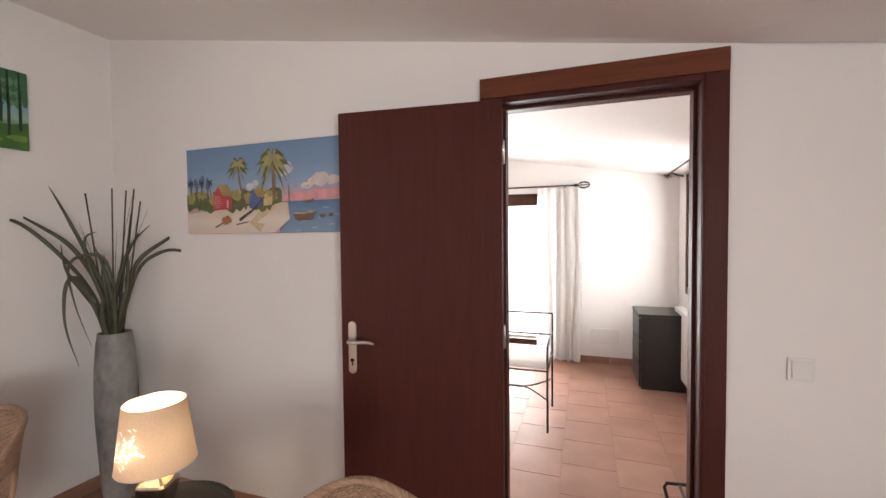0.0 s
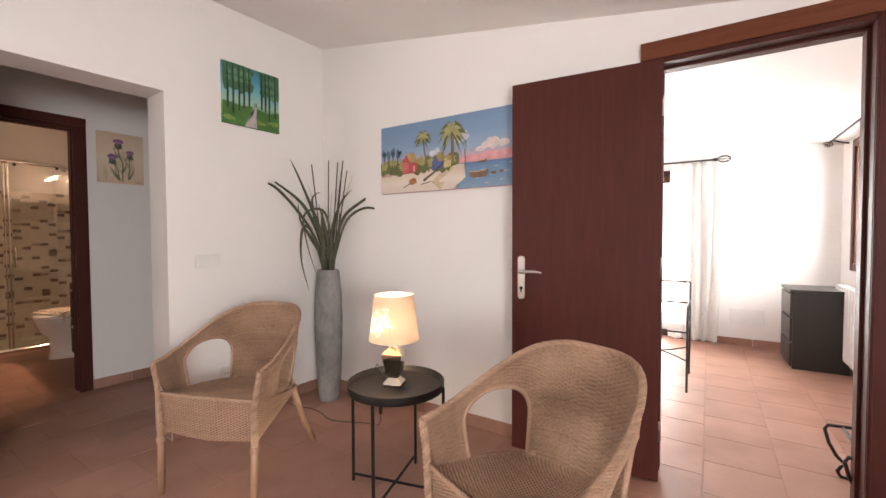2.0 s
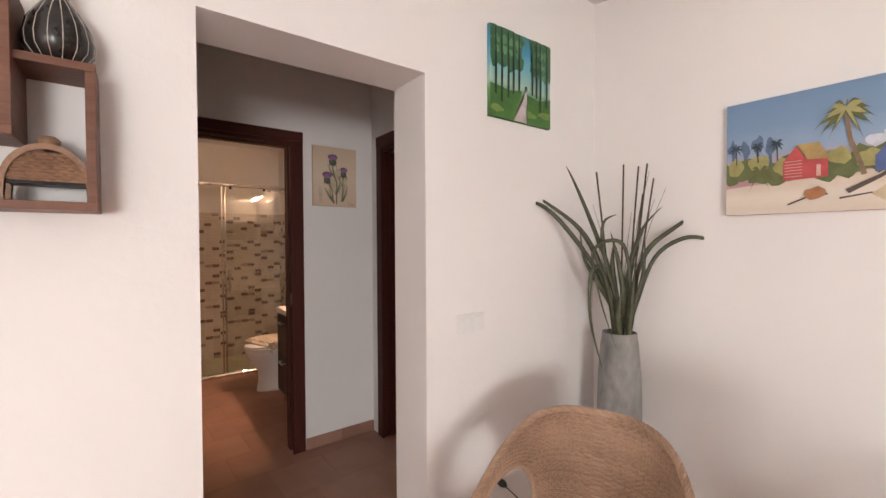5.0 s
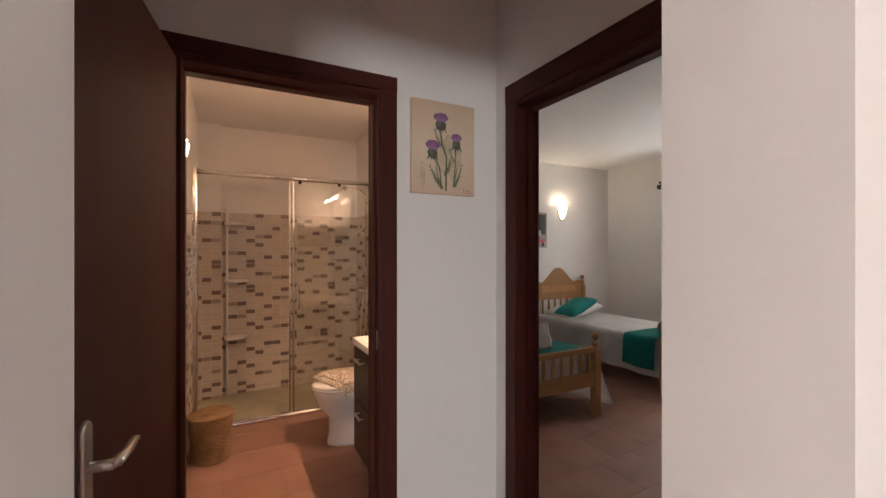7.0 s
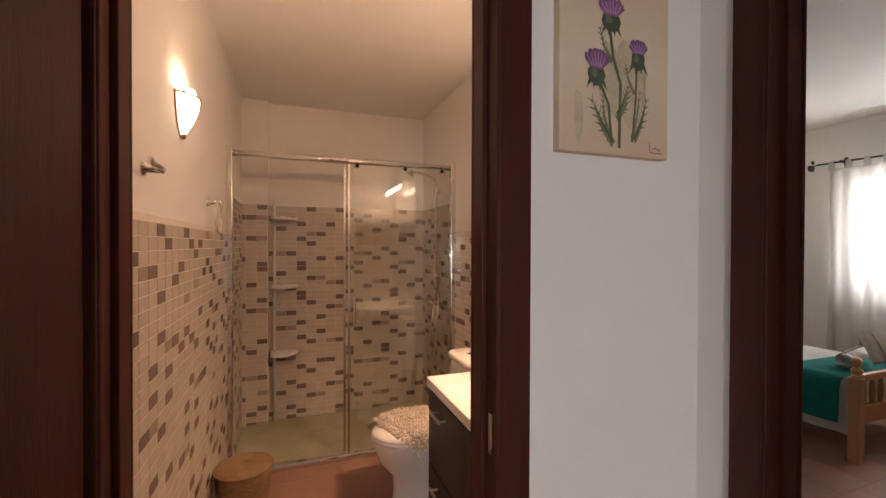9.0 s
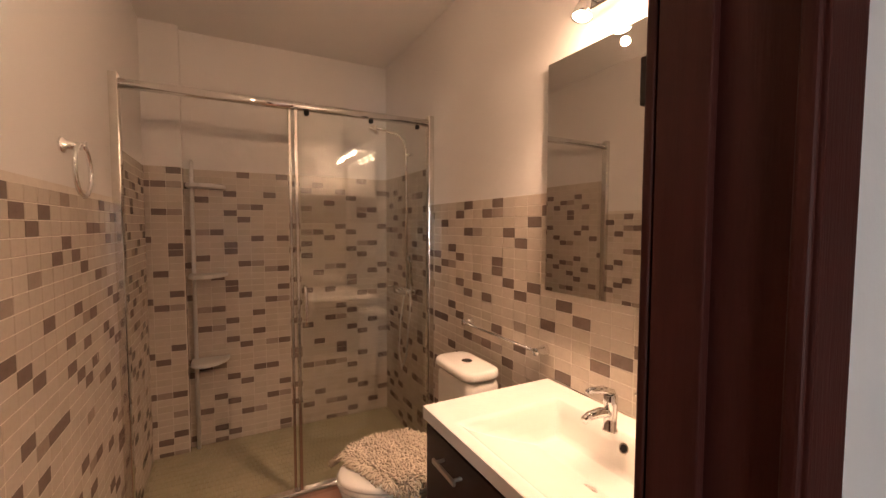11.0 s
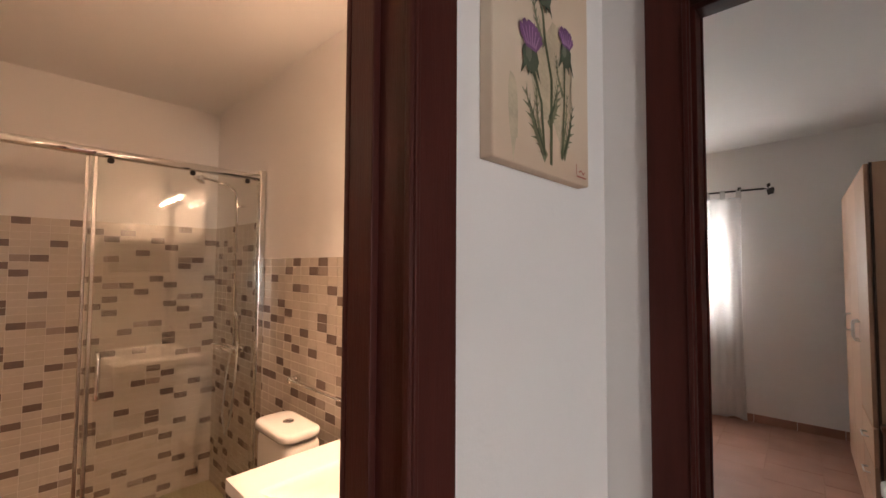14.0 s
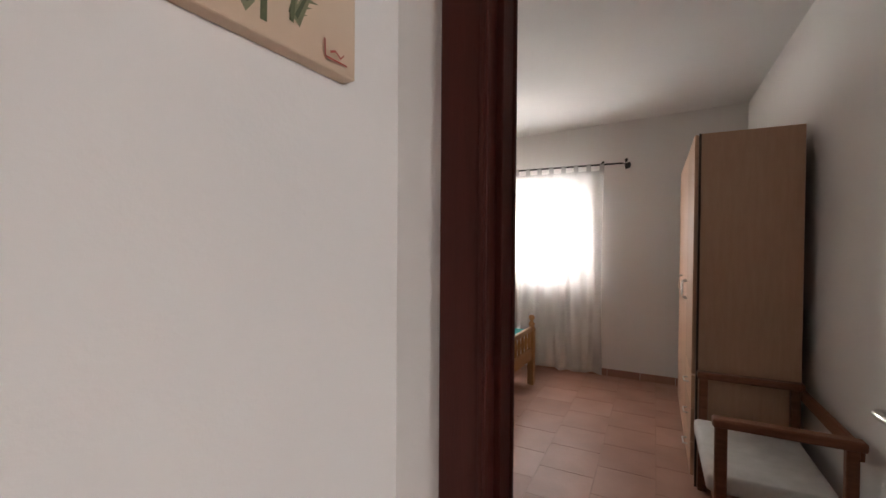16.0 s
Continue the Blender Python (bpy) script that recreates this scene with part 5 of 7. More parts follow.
def skirting(name, m, spans, height=0.078):
    """Terracotta skirting along m's x, in pieces; spans (from, to)."""
    base = thing(name, m, "terracotta skirting tiles", "baseboard", kind="structure")
    for a, b in spans:
        n = max(1, round((b - a) / 0.33))
        w = (b - a) / n
        for k in range(n):
            key = round(w, 3)
            if key not in skirt_mesh:
                bm = boxed(0.0015, w - 0.0015, -0.010, 0.0, 0.0, height, bevel=0.003)
                skirt_mesh[key] = mesh_of("skirting_tile", bm, M_TERRA)
            o = new("skirting_tile", skirt_mesh[key])
            o.parent = base
            o.matrix_basis = pose(a + k * w, 0, 0.0005)
    return base


skirting("baseboard_1", NM, [(0.0, 2.30), (3.22, 4.9)])
skirting("baseboard_2", pose(-2.72, -2.6, 0, 0, 0, 90), [(0, 2.37), (3.142, 4.25)])
skirting("baseboard_3", pose(-2.72, 0.542, 0, 0, 0, 180), [(0.0, 0.235)])
skirting("baseboard_4", HW, [(0.994, 1.50)])
skirting("baseboard_5", HN, [(1.010, 1.2)])
skirting("baseboard_6", BM, [(0, 3.85)])
skirting("baseboard_7", pose(-3.19, 5.35, 0, 0, 0, -90 + SKEW), [(0.1, 4.05)])
skirting("baseboard_8", pose(-6.95, 1.2, 0, 0, 0, 90), [(0, 3.9)])
skirting("baseboard_9", FM, [(2.33, 3.69)])
skirting("baseboard_10", NM @ pose(3.69, 3.70, 0, 0, 0, -90), [(0, 3.5)])

# ---- bathroom ----
M_PORC = mottled("white_glazed_porcelain", (0.80, 0.78, 0.74), (0.84, 0.82, 0.78), 4, 0.12, 0, 0, 60, rough_var=0.04)
M_WENGE = wood("dark_wenge_board", (0.018, 0.010, 0.008), (0.040, 0.022, 0.017), 6, 0.35, "x")
M_MIRROR = principled("mirror_silver", (0.86, 0.86, 0.84), 0.015, 1.0)[0]
M_CLEAR = glass("shower_glass", (0.985, 0.99, 0.98))
M_TILE_A = mottled("cream_wall_tile", (0.56, 0.485, 0.415), (0.63, 0.555, 0.48), 9, 0.22, 0, 0.0006, 70)
M_TILE_B = mottled("sand_wall_tile", (0.53, 0.46, 0.38), (0.59, 0.52, 0.44), 9, 0.22, 0, 0.0006, 70)
M_TILE_C = mottled("brown_wall_tile", (0.180, 0.132, 0.112), (0.232, 0.174, 0.148), 9, 0.24, 0, 0.0008, 70)
M_TILE_D = mottled("taupe_wall_tile", (0.33, 0.265, 0.225), (0.40, 0.33, 0.28), 9, 0.22, 0, 0.0006, 70)
M_TGROUT = mottled("pale_wall_grout", (0.64, 0.58, 0.51), (0.72, 0.66, 0.59), 20, 0.85, 0, 0.0004)
TILES = (M_TILE_A, M_TILE_B, M_TILE_C, M_TILE_D)


def tile_bmesh(bm, x, z, tw, th_, idx):
    """A glazed tile with a chamfered edge, on y = 0 and facing -y."""
    g, c, d = 0.0010, 0.0010, 0.0022
    lo = [(x + g, 0, z + g), (x + tw - g, 0, z + g), (x + tw - g, 0, z + th_ - g), (x + g, 0, z + th_ - g)]
    hi = [(x + g + c, -d, z + g + c), (x + tw - g - c, -d, z + g + c), (x + tw - g - c, -d, z + th_ - g - c), (x + g + c, -d, z + th_ - g - c)]
    a, b = [bm.verts.new(p) for p in lo], [bm.verts.new(p) for p in hi]
    fs = [bm.faces.new(b)] + [bm.faces.new((a[k], a[(k + 1) % 4], b[(k + 1) % 4], b[k])) for k in range(4)]
    for f in fs:
        f.material_index = idx


# sheets of five by six small tiles: column, row and tone of the darker ones
SHEETS = (
    ((1, 0, 2), (3, 1, 2), (0, 2, 2), (1, 2, 3), (2, 3, 2)),
    ((1, 0, 2), (2, 1, 2), (4, 1, 2), (3, 2, 2), (0, 3, 2), (3, 5, 3)),
    ((0, 0, 2), (1, 0, 3), (4, 1, 2), (2, 2, 2), (3, 3, 2), (1, 5, 2)),
    ((2, 0, 2), (0, 1, 2), (3, 2, 2), (4, 2, 3), (1, 4, 2), (2, 5, 2)),
)
tile_mesh = {}


def tiled(name, m, length, top, near, seed, size=(0.0795, 0.0417), x_shift=0.0, step=None):
    """Small oblong tiles over a wall from m's origin along x, laid in sheets from the top down; those in the stretch `near` (x0, x1, z0, z1) are pieces of their own, up to 300; step (x, top, after): the height before or after x."""
    base = thing(name, m, "wall of small glazed cream and brown tiles", "wall tiles", kind="structure")
    tw, th_ = size
    high = max(top, step[1] if step else 0)
    bm = bmesh.new()
    box(bm, 0, length, -0.0008, 0.0015, 0, top)
    if step:
        box(bm, step[0] if step[2] else 0, length if step[2] else step[0], -0.0008, 0.0015, top, step[1])
    part("grout", bm, M_TGROUT, base)
    rg, rest, count = random.Random(seed), bmesh.new(), 0
    tones = {}
    for sc_ in range(-1, int(length / tw / 5) + 2):
        for sr in range(int(high / th_ / 6) + 2):
            sheet, turned = rg.choice(SHEETS), rg.random() < 0.4
            for c, r, k in sheet:
                if turned:
                    c, r = 4 - c, 5 - r
                tones[sc_ * 5 + c, sr * 6 + r] = k
    for r in range(int(high / th_) + 1):
        z = high - (r + 1) * th_
        for c in range(-1, int(length / tw) + 2):
            x = c * tw + x_shift
            tone = rg.random()
            x0, x1 = max(0.0, x), min(length, x + tw)
            t = top
            if step and ((x0 >= step[0] - 0.02) if step[2] else (x1 < step[0] + 0.02)):
                t = step[1]
            if x1 - x0 < 0.012 or z + th_ > t + 0.012 or z < -0.03:
                continue
            idx = tones.get((c, r), 0 if tone < 0.7 else 1)
            whole = x1 - x0 > tw - 0.001
            if whole and count < 300 and near[0] <= x <= near[1] and near[2] <= z <= near[3]:
                if (size, idx) not in tile_mesh:
                    bm = bmesh.new()
                    tile_bmesh(bm, 0, 0, tw, th_, 0)
                    tile_mesh[size, idx] = mesh_of("wall_tile", bm, TILES[idx])
                o = new("wall_tile", tile_mesh[size, idx])
                o.parent, o.matrix_basis = base, Matrix.Translation((x, 0, z))
                count += 1
            else:
                tile_bmesh(rest, x0, z, x1 - x0, th_, idx)
    ob = part("wall_tiles", rest, TILES, base)
    ob["kind"] = "stuff"
    return base


tiled("tiling_north", pose(-6.97, 1.16, 0.005), 2.70, 1.523, (1.60, 2.70, 0.80, 1.53), 4, (0.0835, 0.0437), 0.07, (0.80, 1.745, False))
tiled("tiling_south", pose(-4.266, -0.33, 0.005, 0, 0, 180), 2.715, 1.515, (0.2, 1.40, 0.80, 1.52), 9, (0.0795, 0.0417), 0.0, (1.90, 1.745, True))
tiled("tiling_west", pose(-6.97, -0.14, 0.005, 0, 0, 90), 1.30, 1.745, (0.0, 1.3, 0.90, 1.75), 15, (0.078, 0.0407), 0.055)
tiled("tiling_column", pose(-6.905, -0.33, 0.005, 0, 0, 90), 0.19, 1.745, (0, 1, 0, 2), 22, (0.078, 0.0407), 0.03)
tiled("tiling_column_side", pose(-6.905, -0.14, 0.005, 0, 0, 180), 0.063, 1.745, (0, 1, 0, 2), 23, (0.078, 0.0407))

# shower floor and enclosure
M_MOSAIC = mottled("olive_shower_mosaic", (0.37, 0.34, 0.22), (0.47, 0.43, 0.30), 8, 0.35, 0, 0.0006, 60)
M_OLIVE = mottled("olive_grout", (0.35, 0.32, 0.21), (0.42, 0.39, 0.27), 14, 0.6, 0, 0.0006, 80)
tray = thing("shower_floor", pose(0, 0, 0), "olive mosaic shower floor", "shower floor", kind="structure")
part("screed", boxed(-6.965, -6.20, -0.325, 1.155, -0.005, 0.0125), M_OLIVE, tray)
verts, faces = [], []
for i in range(15):
    for j in range(60):
        x, y = -6.955 + i * 0.050, -0.318 + j * 0.0245 + (0.012 if i % 2 else 0)
        if y > 1.125:
            continue
        b = len(verts)
        verts += [(x + dx, y + dy, z) for z, g in ((0.0125, 0.0), (0.0155, 0.0015)) for dx, dy in ((g, g), (0.048 - g, g), (0.048 - g, 0.0225 - g), (g, 0.0225 - g))]
        faces += [(b + 4, b + 5, b + 6, b + 7)] + [(b + k, b + (k + 1) % 4, b + 4 + (k + 1) % 4, b + 4 + k) for k in range(4)]
me = bpy.data.meshes.new("mosaic")
me.from_pydata(verts, [], faces)
me.materials.append(M_MOSAIC)
ob = new("mosaic", me)
ob.parent, ob["kind"] = tray, "stuff"

M_ALU = mottled("polished_aluminium", (0.66, 0.64, 0.60), (0.76, 0.74, 0.70), 3, 0.16, 1.0, 0.0001, 200, rough_var=0.06)
SX = -6.172
enc = thing("shower_enclosure", pose(SX, 0, 0), "half-open sliding glass shower enclosure with chrome rails", "shower enclosure")
for y in (-0.313, 1.138):
    part("wall_post", boxed(-0.022, 0.022, y - 0.017, y + 0.017, 0.0, 2.035, bevel=0.004), M_ALU, enc)
bm = bmesh.new()
lathe(bm, [(0.021, -0.30), (0.021, 1.125)], 20, pose(0, 0, 1.995, -90, 0, 0))
part("top_rail", bm, M_CHROME, enc, "round chrome top rail", True)
part("bottom_rail", boxed(-0.030, 0.032, -0.296, 1.121, 0.0, 0.044, bevel=0.018, segments=4), M_CHROME, enc)
g = part("fixed_pane", boxed(-0.012, -0.006, 0.386, 1.118, 0.034, 1.974), M_CLEAR, enc, "clear fixed pane")
g.visible_shadow = False
g = part("sliding_pane", boxed(0.006, 0.012, 0.386, 1.118, 0.036, 1.972), M_CLEAR, enc, "clear sliding pane slid open")
g.visible_shadow = False
part("pane_edge", boxed(-0.017, -0.001, 0.366, 0.380, 0.034, 1.974, bevel=0.003), M_ALU, enc)
part("pane_edge", boxed(0.001, 0.017, 0.392, 0.408, 0.034, 1.974, bevel=0.003), M_ALU, enc)
for y in (0.45, 0.78, 1.05):
    part("roller", lathed([(0.012, 0), (0.014, 0.006), (0.012, 0.012)], 16, pose(0.014, y, 1.962, 0, 90, 0)), M_BLACK, enc, "", True)
part("pull_handle", tubed([(0.012, 0.43, 0.90), (0.042, 0.43, 0.905), (0.050, 0.43, 0.93), (0.050, 0.43, 1.07), (0.042, 0.43, 1.095), (0.012, 0.43, 1.10)], 0.009, 12), M_CHROME, enc, "chrome bow handle", True)

caddy = thing("corner_shelf_pole", pose(-6.925, -0.095, 0.016), "white corner pole with three shelves in the shower", "shower shelf")
part("pole", lathed([(0.011, 0), (0.011, 1.77), (0.007, 1.785)], 14), M_ABS, caddy, "", True)
for z in (0.545, 1.075, 1.615):
    bm = bmesh.new()
    pts = [(-0.02, -0.025), (0.10, -0.025), (0.135, 0.0), (0.15, 0.05), (0.13, 0.11), (0.07, 0.165), (0.0, 0.185), (-0.02, 0.185)]
    a, b = [bm.verts.new((x, y, z)) for x, y in pts], [bm.verts.new((x, y, z + 0.022)) for x, y in pts]
    bm.faces.new(a[::-1]), bm.faces.new(b)
    for k in range(len(a)):
        bm.faces.new((a[k], a[(k + 1) % 8], b[(k + 1) % 8], b[k]))
    bmesh.ops.bevel(bm, geom=list(bm.edges), offset=0.004, segments=2, affect="EDGES")
    part("shelf", bm, M_ABS, caddy, "white rounded corner shelf")

sh = thing("shower_set", pose(-6.46, 1.157, 0), "chrome shower riser with head, hose and mixer", "shower")
part("riser", tubed([(0, -0.045, 1.0), (0, -0.045, 1.88), (0, -0.06, 1.95), (0, -0.11, 1.985), (0, -0.20, 2.0), (0, -0.245, 2.005)], 0.009, 12), M_CHROME, sh, "", True)
part("shower_head", lathed([(0.010, 0.0), (0.014, 0.012), (0.034, 0.030), (0.036, 0.040), (0.030, 0.044)], 28, pose(0, -0.245, 2.018, 150, 0, 0)), M_CHROME, sh, "round chrome head", True)
part("wall_bracket", tubed([(0, 0, 1.86), (0, -0.045, 1.86)], 0.010, 12), M_CHROME, sh, "", True)
part("mixer", lathed([(0.022, -0.10), (0.026, -0.085), (0.026, 0.085), (0.022, 0.10)], 24, pose(-0.02, -0.055, 0.985, 0, 90, 0)), M_CHROME, sh, "bar mixer", True)
part("mixer_lever", tubed([(-0.02, -0.075, 0.995), (-0.02, -0.12, 1.02), (-0.02, -0.165, 1.025)], [0.012, 0.009, 0.007], 10), M_CHROME, sh, "", True)
for x in (-0.09, 0.05):
    part("union", lathed([(0.022, 0), (0.018, 0.03)], 18, pose(x, 0.002, 0.985, 90, 0, 0)), M_CHROME, sh, "", True)
part("hose", tubed([(-0.02, -0.055, 0.965), (-0.02, -0.08, 0.80), (0.0, -0.10, 0.60), (0.05, -0.10, 0.50), (0.10, -0.09, 0.60), (0.105, -0.07, 0.85), (0.10, -0.06, 1.05)], 0.006, 8), M_STEEL, sh, "", True)
part("hand_shower", tubed([(0.10, -0.055, 1.03), (0.10, -0.06, 1.16), (0.10, -0.075, 1.22)], [0.010, 0.010, 0.017], 12), M_CHROME, sh, "", True)

# toilet
wc = thing("toilet", pose(-5.54, 1.105, 0), "white porcelain close-coupled toilet with its lid down", "toilet")


def oval(bm, rings, n=40):
    """Stacked egg-shaped rings: centre y, half width, half length, height."""
    made = []
    for cy, a, b, z in rings:
        ring = []
        for k in range(n):
            t = 2 * math.pi * k / n
            sx, sy = math.cos(t), math.sin(t)
            ring.append(bm.verts.new((a * sx * (1 - 0.12 * max(0, -sy)), cy + b * sy, z)))
        made.append(ring)
    for p, q in zip(made, made[1:]):
        for k in range(n):
            bm.faces.new((p[k], p[(k + 1) % n], q[(k + 1) % n], q[k]))
    bm.faces.new(made[0][::-1]), bm.faces.new(made[-1])


def cistern_cap():
    """A rounded oblong lid with a soft upper edge."""
    bm, rings = bmesh.new(), []
    for inset, z in ((0.004, 0.772), (0.0, 0.780), (0.0, 0.798), (0.006, 0.806), (0.018, 0.810)):
        hx, hy, c = 0.158 - inset, 0.092 - inset, 0.058 - inset
        ring = []
        for q, (sx, sy) in enumerate(((1, 1), (-1, 1), (-1, -1), (1, -1))):
            for k in range(7):
                a = math.pi / 2 * (q + k / 6)
                ring.append(bm.verts.new((sx * (hx - c) + c * math.cos(a), -0.0965 + sy * (hy - c) + c * math.sin(a), z)))
        rings.append(ring)
    for a, b in zip(rings, rings[1:]):
        for k in range(28):
            bm.faces.new((a[k], a[(k + 1) % 28], b[(k + 1) % 28], b[k]))
    bm.faces.new(rings[0][::-1]), bm.faces.new(rings[-1])
    return bm


bm = bmesh.new()
oval(bm, [(-0.36, 0.105, 0.20, 0.0), (-0.36, 0.105, 0.20, 0.02), (-0.355, 0.100, 0.19, 0.10), (-0.36, 0.105, 0.19, 0.20), (-0.40, 0.140, 0.22, 0.28), (-0.415, 0.172, 0.23, 0.35), (-0.42, 0.180, 0.238, 0.39), (-0.42, 0.176, 0.235, 0.40)])
part("bowl", bm, M_PORC, wc, "", True)
bm = bmesh.new()
oval(bm, [(-0.42, 0.182, 0.242, 0.402), (-0.42, 0.186, 0.246, 0.408), (-0.42, 0.184, 0.244, 0.422)])
part("seat", bm, M_PORC, wc, "", True)
bm = bmesh.new()
oval(bm, [(-0.42, 0.183, 0.242, 0.424), (-0.42, 0.186, 0.246, 0.430), (-0.42, 0.176, 0.235, 0.443), (-0.42, 0.12, 0.18, 0.448)])
part("lid", bm, M_PORC, wc, "closed seat lid", True)
part("cistern", boxed(-0.148, 0.148, -0.175, -0.006, 0.38, 0.775, bevel=0.045, segments=6), M_PORC, wc, "", True)
part("cistern_lid", cistern_cap(), M_PORC, wc, "", True)
part("flush_button", lathed([(0.024, 0.808), (0.024, 0.813), (0.020, 0.815), (0.0195, 0.812), (0.006, 0.812)], 24, pose(0, -0.09, 0)), M_CHROME, wc, "chrome dual flush button", True)

M_FLUFF = mottled("shaggy_beige_chenille", (0.50, 0.42, 0.33), (0.66, 0.57, 0.47), 12, 0.95, 0, 0.001, 150)
rg = random.Random(3)
cover = thing("toilet_mat", pose(-5.54, 1.105, 0), "shaggy beige chenille mat draped over the toilet lid", "bath mat")
MATM = pose(-0.035, -0.410, 0, 0, 0, 21)      # the mat lies askew on the lid
MAT_W, MAT_D = 0.43, 0.33


def mat_height(p):
    """The lid's top, with the mat's ends sagging past its rim."""
    q = math.hypot(p.x / 0.186, (p.y + 0.42) / 0.246)
    return 0.458 - min(0.055, 0.34 * max(0.0, q - 0.96) ** 1.3)


def mat_point(u, v):
    p = MATM @ Vector(((u - 0.5) * MAT_W, (v - 0.5) * MAT_D, 0))
    return Vector((p.x, p.y, mat_height(p)))


part("backing", cloth_grid(24, 18, lambda u, v: mat_point(0.05 + 0.9 * u, 0.05 + 0.9 * v), 0.006), M_FLUFF, cover, "", True)
verts, faces = [], []
for k in range(2300):
    uv = (rg.random(), rg.random())
    p = mat_point(*uv)
    rim = min(uv[0], 1 - uv[0], uv[1], 1 - uv[1])
    away = (MATM.to_3x3() @ Vector((uv[0] - 0.5, uv[1] - 0.5, 0))).normalized()
    lean = (away * (0.25 + 0.9 * (rim < 0.08)) + Vector((rg.uniform(-0.75, 0.75), rg.uniform(-0.75, 0.75), rg.uniform(0.45, 1.1) - 0.6 * (rim < 0.06)))).normalized()
    p, ln, r = p + Vector((0, 0, 0.003)), rg.uniform(0.028, 0.042), 0.0048
    u = lean.orthogonal().normalized()
    w = lean.cross(u)
    b = len(verts)
    for t, rr in ((0, r * 0.8), (0.55, r * 1.1), (0.95, r * 0.75)):
        for s in range(5):
            c = 2 * math.pi * s / 5
            verts.append(tuple(p + lean * ln * t + rr * (math.cos(c) * u + math.sin(c) * w) - Vector((0, 0, 0.012 * t * t))))
    for ring in range(2):
        for s in range(5):
            i, j = b + ring * 5 + s, b + ring * 5 + (s + 1) % 5
            faces.append((i, j, j + 5, i + 5))
    faces.append(tuple(b + 10 + s for s in range(5)))
me = bpy.data.meshes.new("shag")
me.from_pydata(verts, [], faces)
me.materials.append(M_FLUFF)
me.polygons.foreach_set("use_smooth", [True] * len(me.polygons))
ob = new("shag", me)
ob.parent, ob["kind"] = cover, "stuff"

# vanity
van = thing("vanity_cabinet", pose(-5.175, 1.157, 0), "dark wenge vanity cabinet with two drawers", "cabinet")
part("body", boxed(0.022, 0.778, -0.50, -0.002, 0.10, 0.70, bevel=0.002), M_WENGE, van)
for x in (0.006, 0.7785):
    part("side_panel", boxed(x, x + 0.0155, -0.50, -0.002, 0.10, 0.788, bevel=0.001), M_WENGE, van)
part("back_panel", boxed(0.022, 0.778, -0.010, -0.002, 0.70, 0.788), M_WENGE, van)
for z0, z1 in ((0.115, 0.44), (0.448, 0.775)):
    dr = part("drawer_front", boxed(0.010, 0.790, -0.518, -0.501, z0, z1, bevel=0.002), M_WENGE, van)
    bm = bmesh.new()
    for x in (0.13, 0.23):
        tube(bm, [(x, -0.518, z1 - 0.06), (x, -0.545, z1 - 0.06)], 0.005, 8)
    box(bm, 0.115, 0.245, -0.552, -0.543, z1 - 0.067, z1 - 0.053, bevel=0.002)
    part("handle", bm, M_STEEL, dr, "brushed steel bar handle")
for x in (0.04, 0.76):
    for y in (-0.46, -0.05):
        part("foot", lathed([(0.018, 0.0), (0.018, 0.101)], 14, pose(x, y, 0)), M_CHROME, van, "", True)

basin = thing("washbasin", pose(-5.175, 1.157, 0.79), "white ceramic countertop washbasin with a scooped bowl", "washbasin")
NX, NY = 96, 64
verts, faces = [], []


def basin_z(x, y):
    """The scooped bowl: steep at the back and sides, a long ramp from the front."""
    u, v = (x - 0.15) / 0.54, (-y - 0.10) / 0.385
    if not (0 < u < 1 and 0 < v < 1):
        return 0.040
    steep = min(1.0, u / 0.075, (1 - u) / 0.075, v / 0.065)
    return 0.040 - 0.112 * min(steep * steep * (3 - 2 * steep), 1.35 * (1 - v) ** 0.8)


for j in range(NY + 1):
    for i in range(NX + 1):
        x, y = 0.80 * i / NX, -0.525 + 0.52 * j / NY
        verts.append((x, y, basin_z(x, y)))
for j in range(NY):
    for i in range(NX):
        a = j * (NX + 1) + i
        faces.append((a, a + 1, a + NX + 2, a + NX + 1))
me = bpy.data.meshes.new("bowl_top")
me.from_pydata(verts, [], faces)
me.materials.append(M_PORC)
me.polygons.foreach_set("use_smooth", [True] * len(me.polygons))
ob = new("bowl", me)
ob.parent = basin
bm = bmesh.new()
for a in ((0, 0.80, -0.525, -0.515), (0, 0.80, -0.012, -0.005), (0, 0.008, -0.515, -0.012), (0.792, 0.80, -0.515, -0.012)):
    box(bm, a[0], a[1], a[2], a[3], 0.0, 0.0385)
part("rim_edge", bm, M_PORC, basin, "square porcelain rim")
part("overflow", lathed([(0.011, 0), (0.011, 0.002)], 20, pose(0.43, -0.118, 0.005, 68, 0, 0)), M_BLACK, basin)
part("overflow_ring", lathed([(0.015, 0), (0.015, 0.0015), (0.011, 0.0015)], 20, pose(0.43, -0.1175, 0.005, 68, 0, 0)), M_CHROME, basin)
part("drain", lathed([(0.028, 0), (0.028, 0.004), (0.02, 0.007)], 24, pose(0.44, -0.27, -0.065)), M_CHROME, basin, "", True)

tap = thing("basin_mixer", pose(-4.785, 1.03, 0.831) @ Matrix.Scale(0.82, 4), "chrome single-lever basin mixer tap", "tap")
bm = lathed([(0.026, 0), (0.026, 0.006), (0.022, 0.010), (0.0225, 0.085), (0.025, 0.095), (0.023, 0.125), (0.012, 0.138)], 28)
part("body", bm, M_CHROME, tap, "", True)
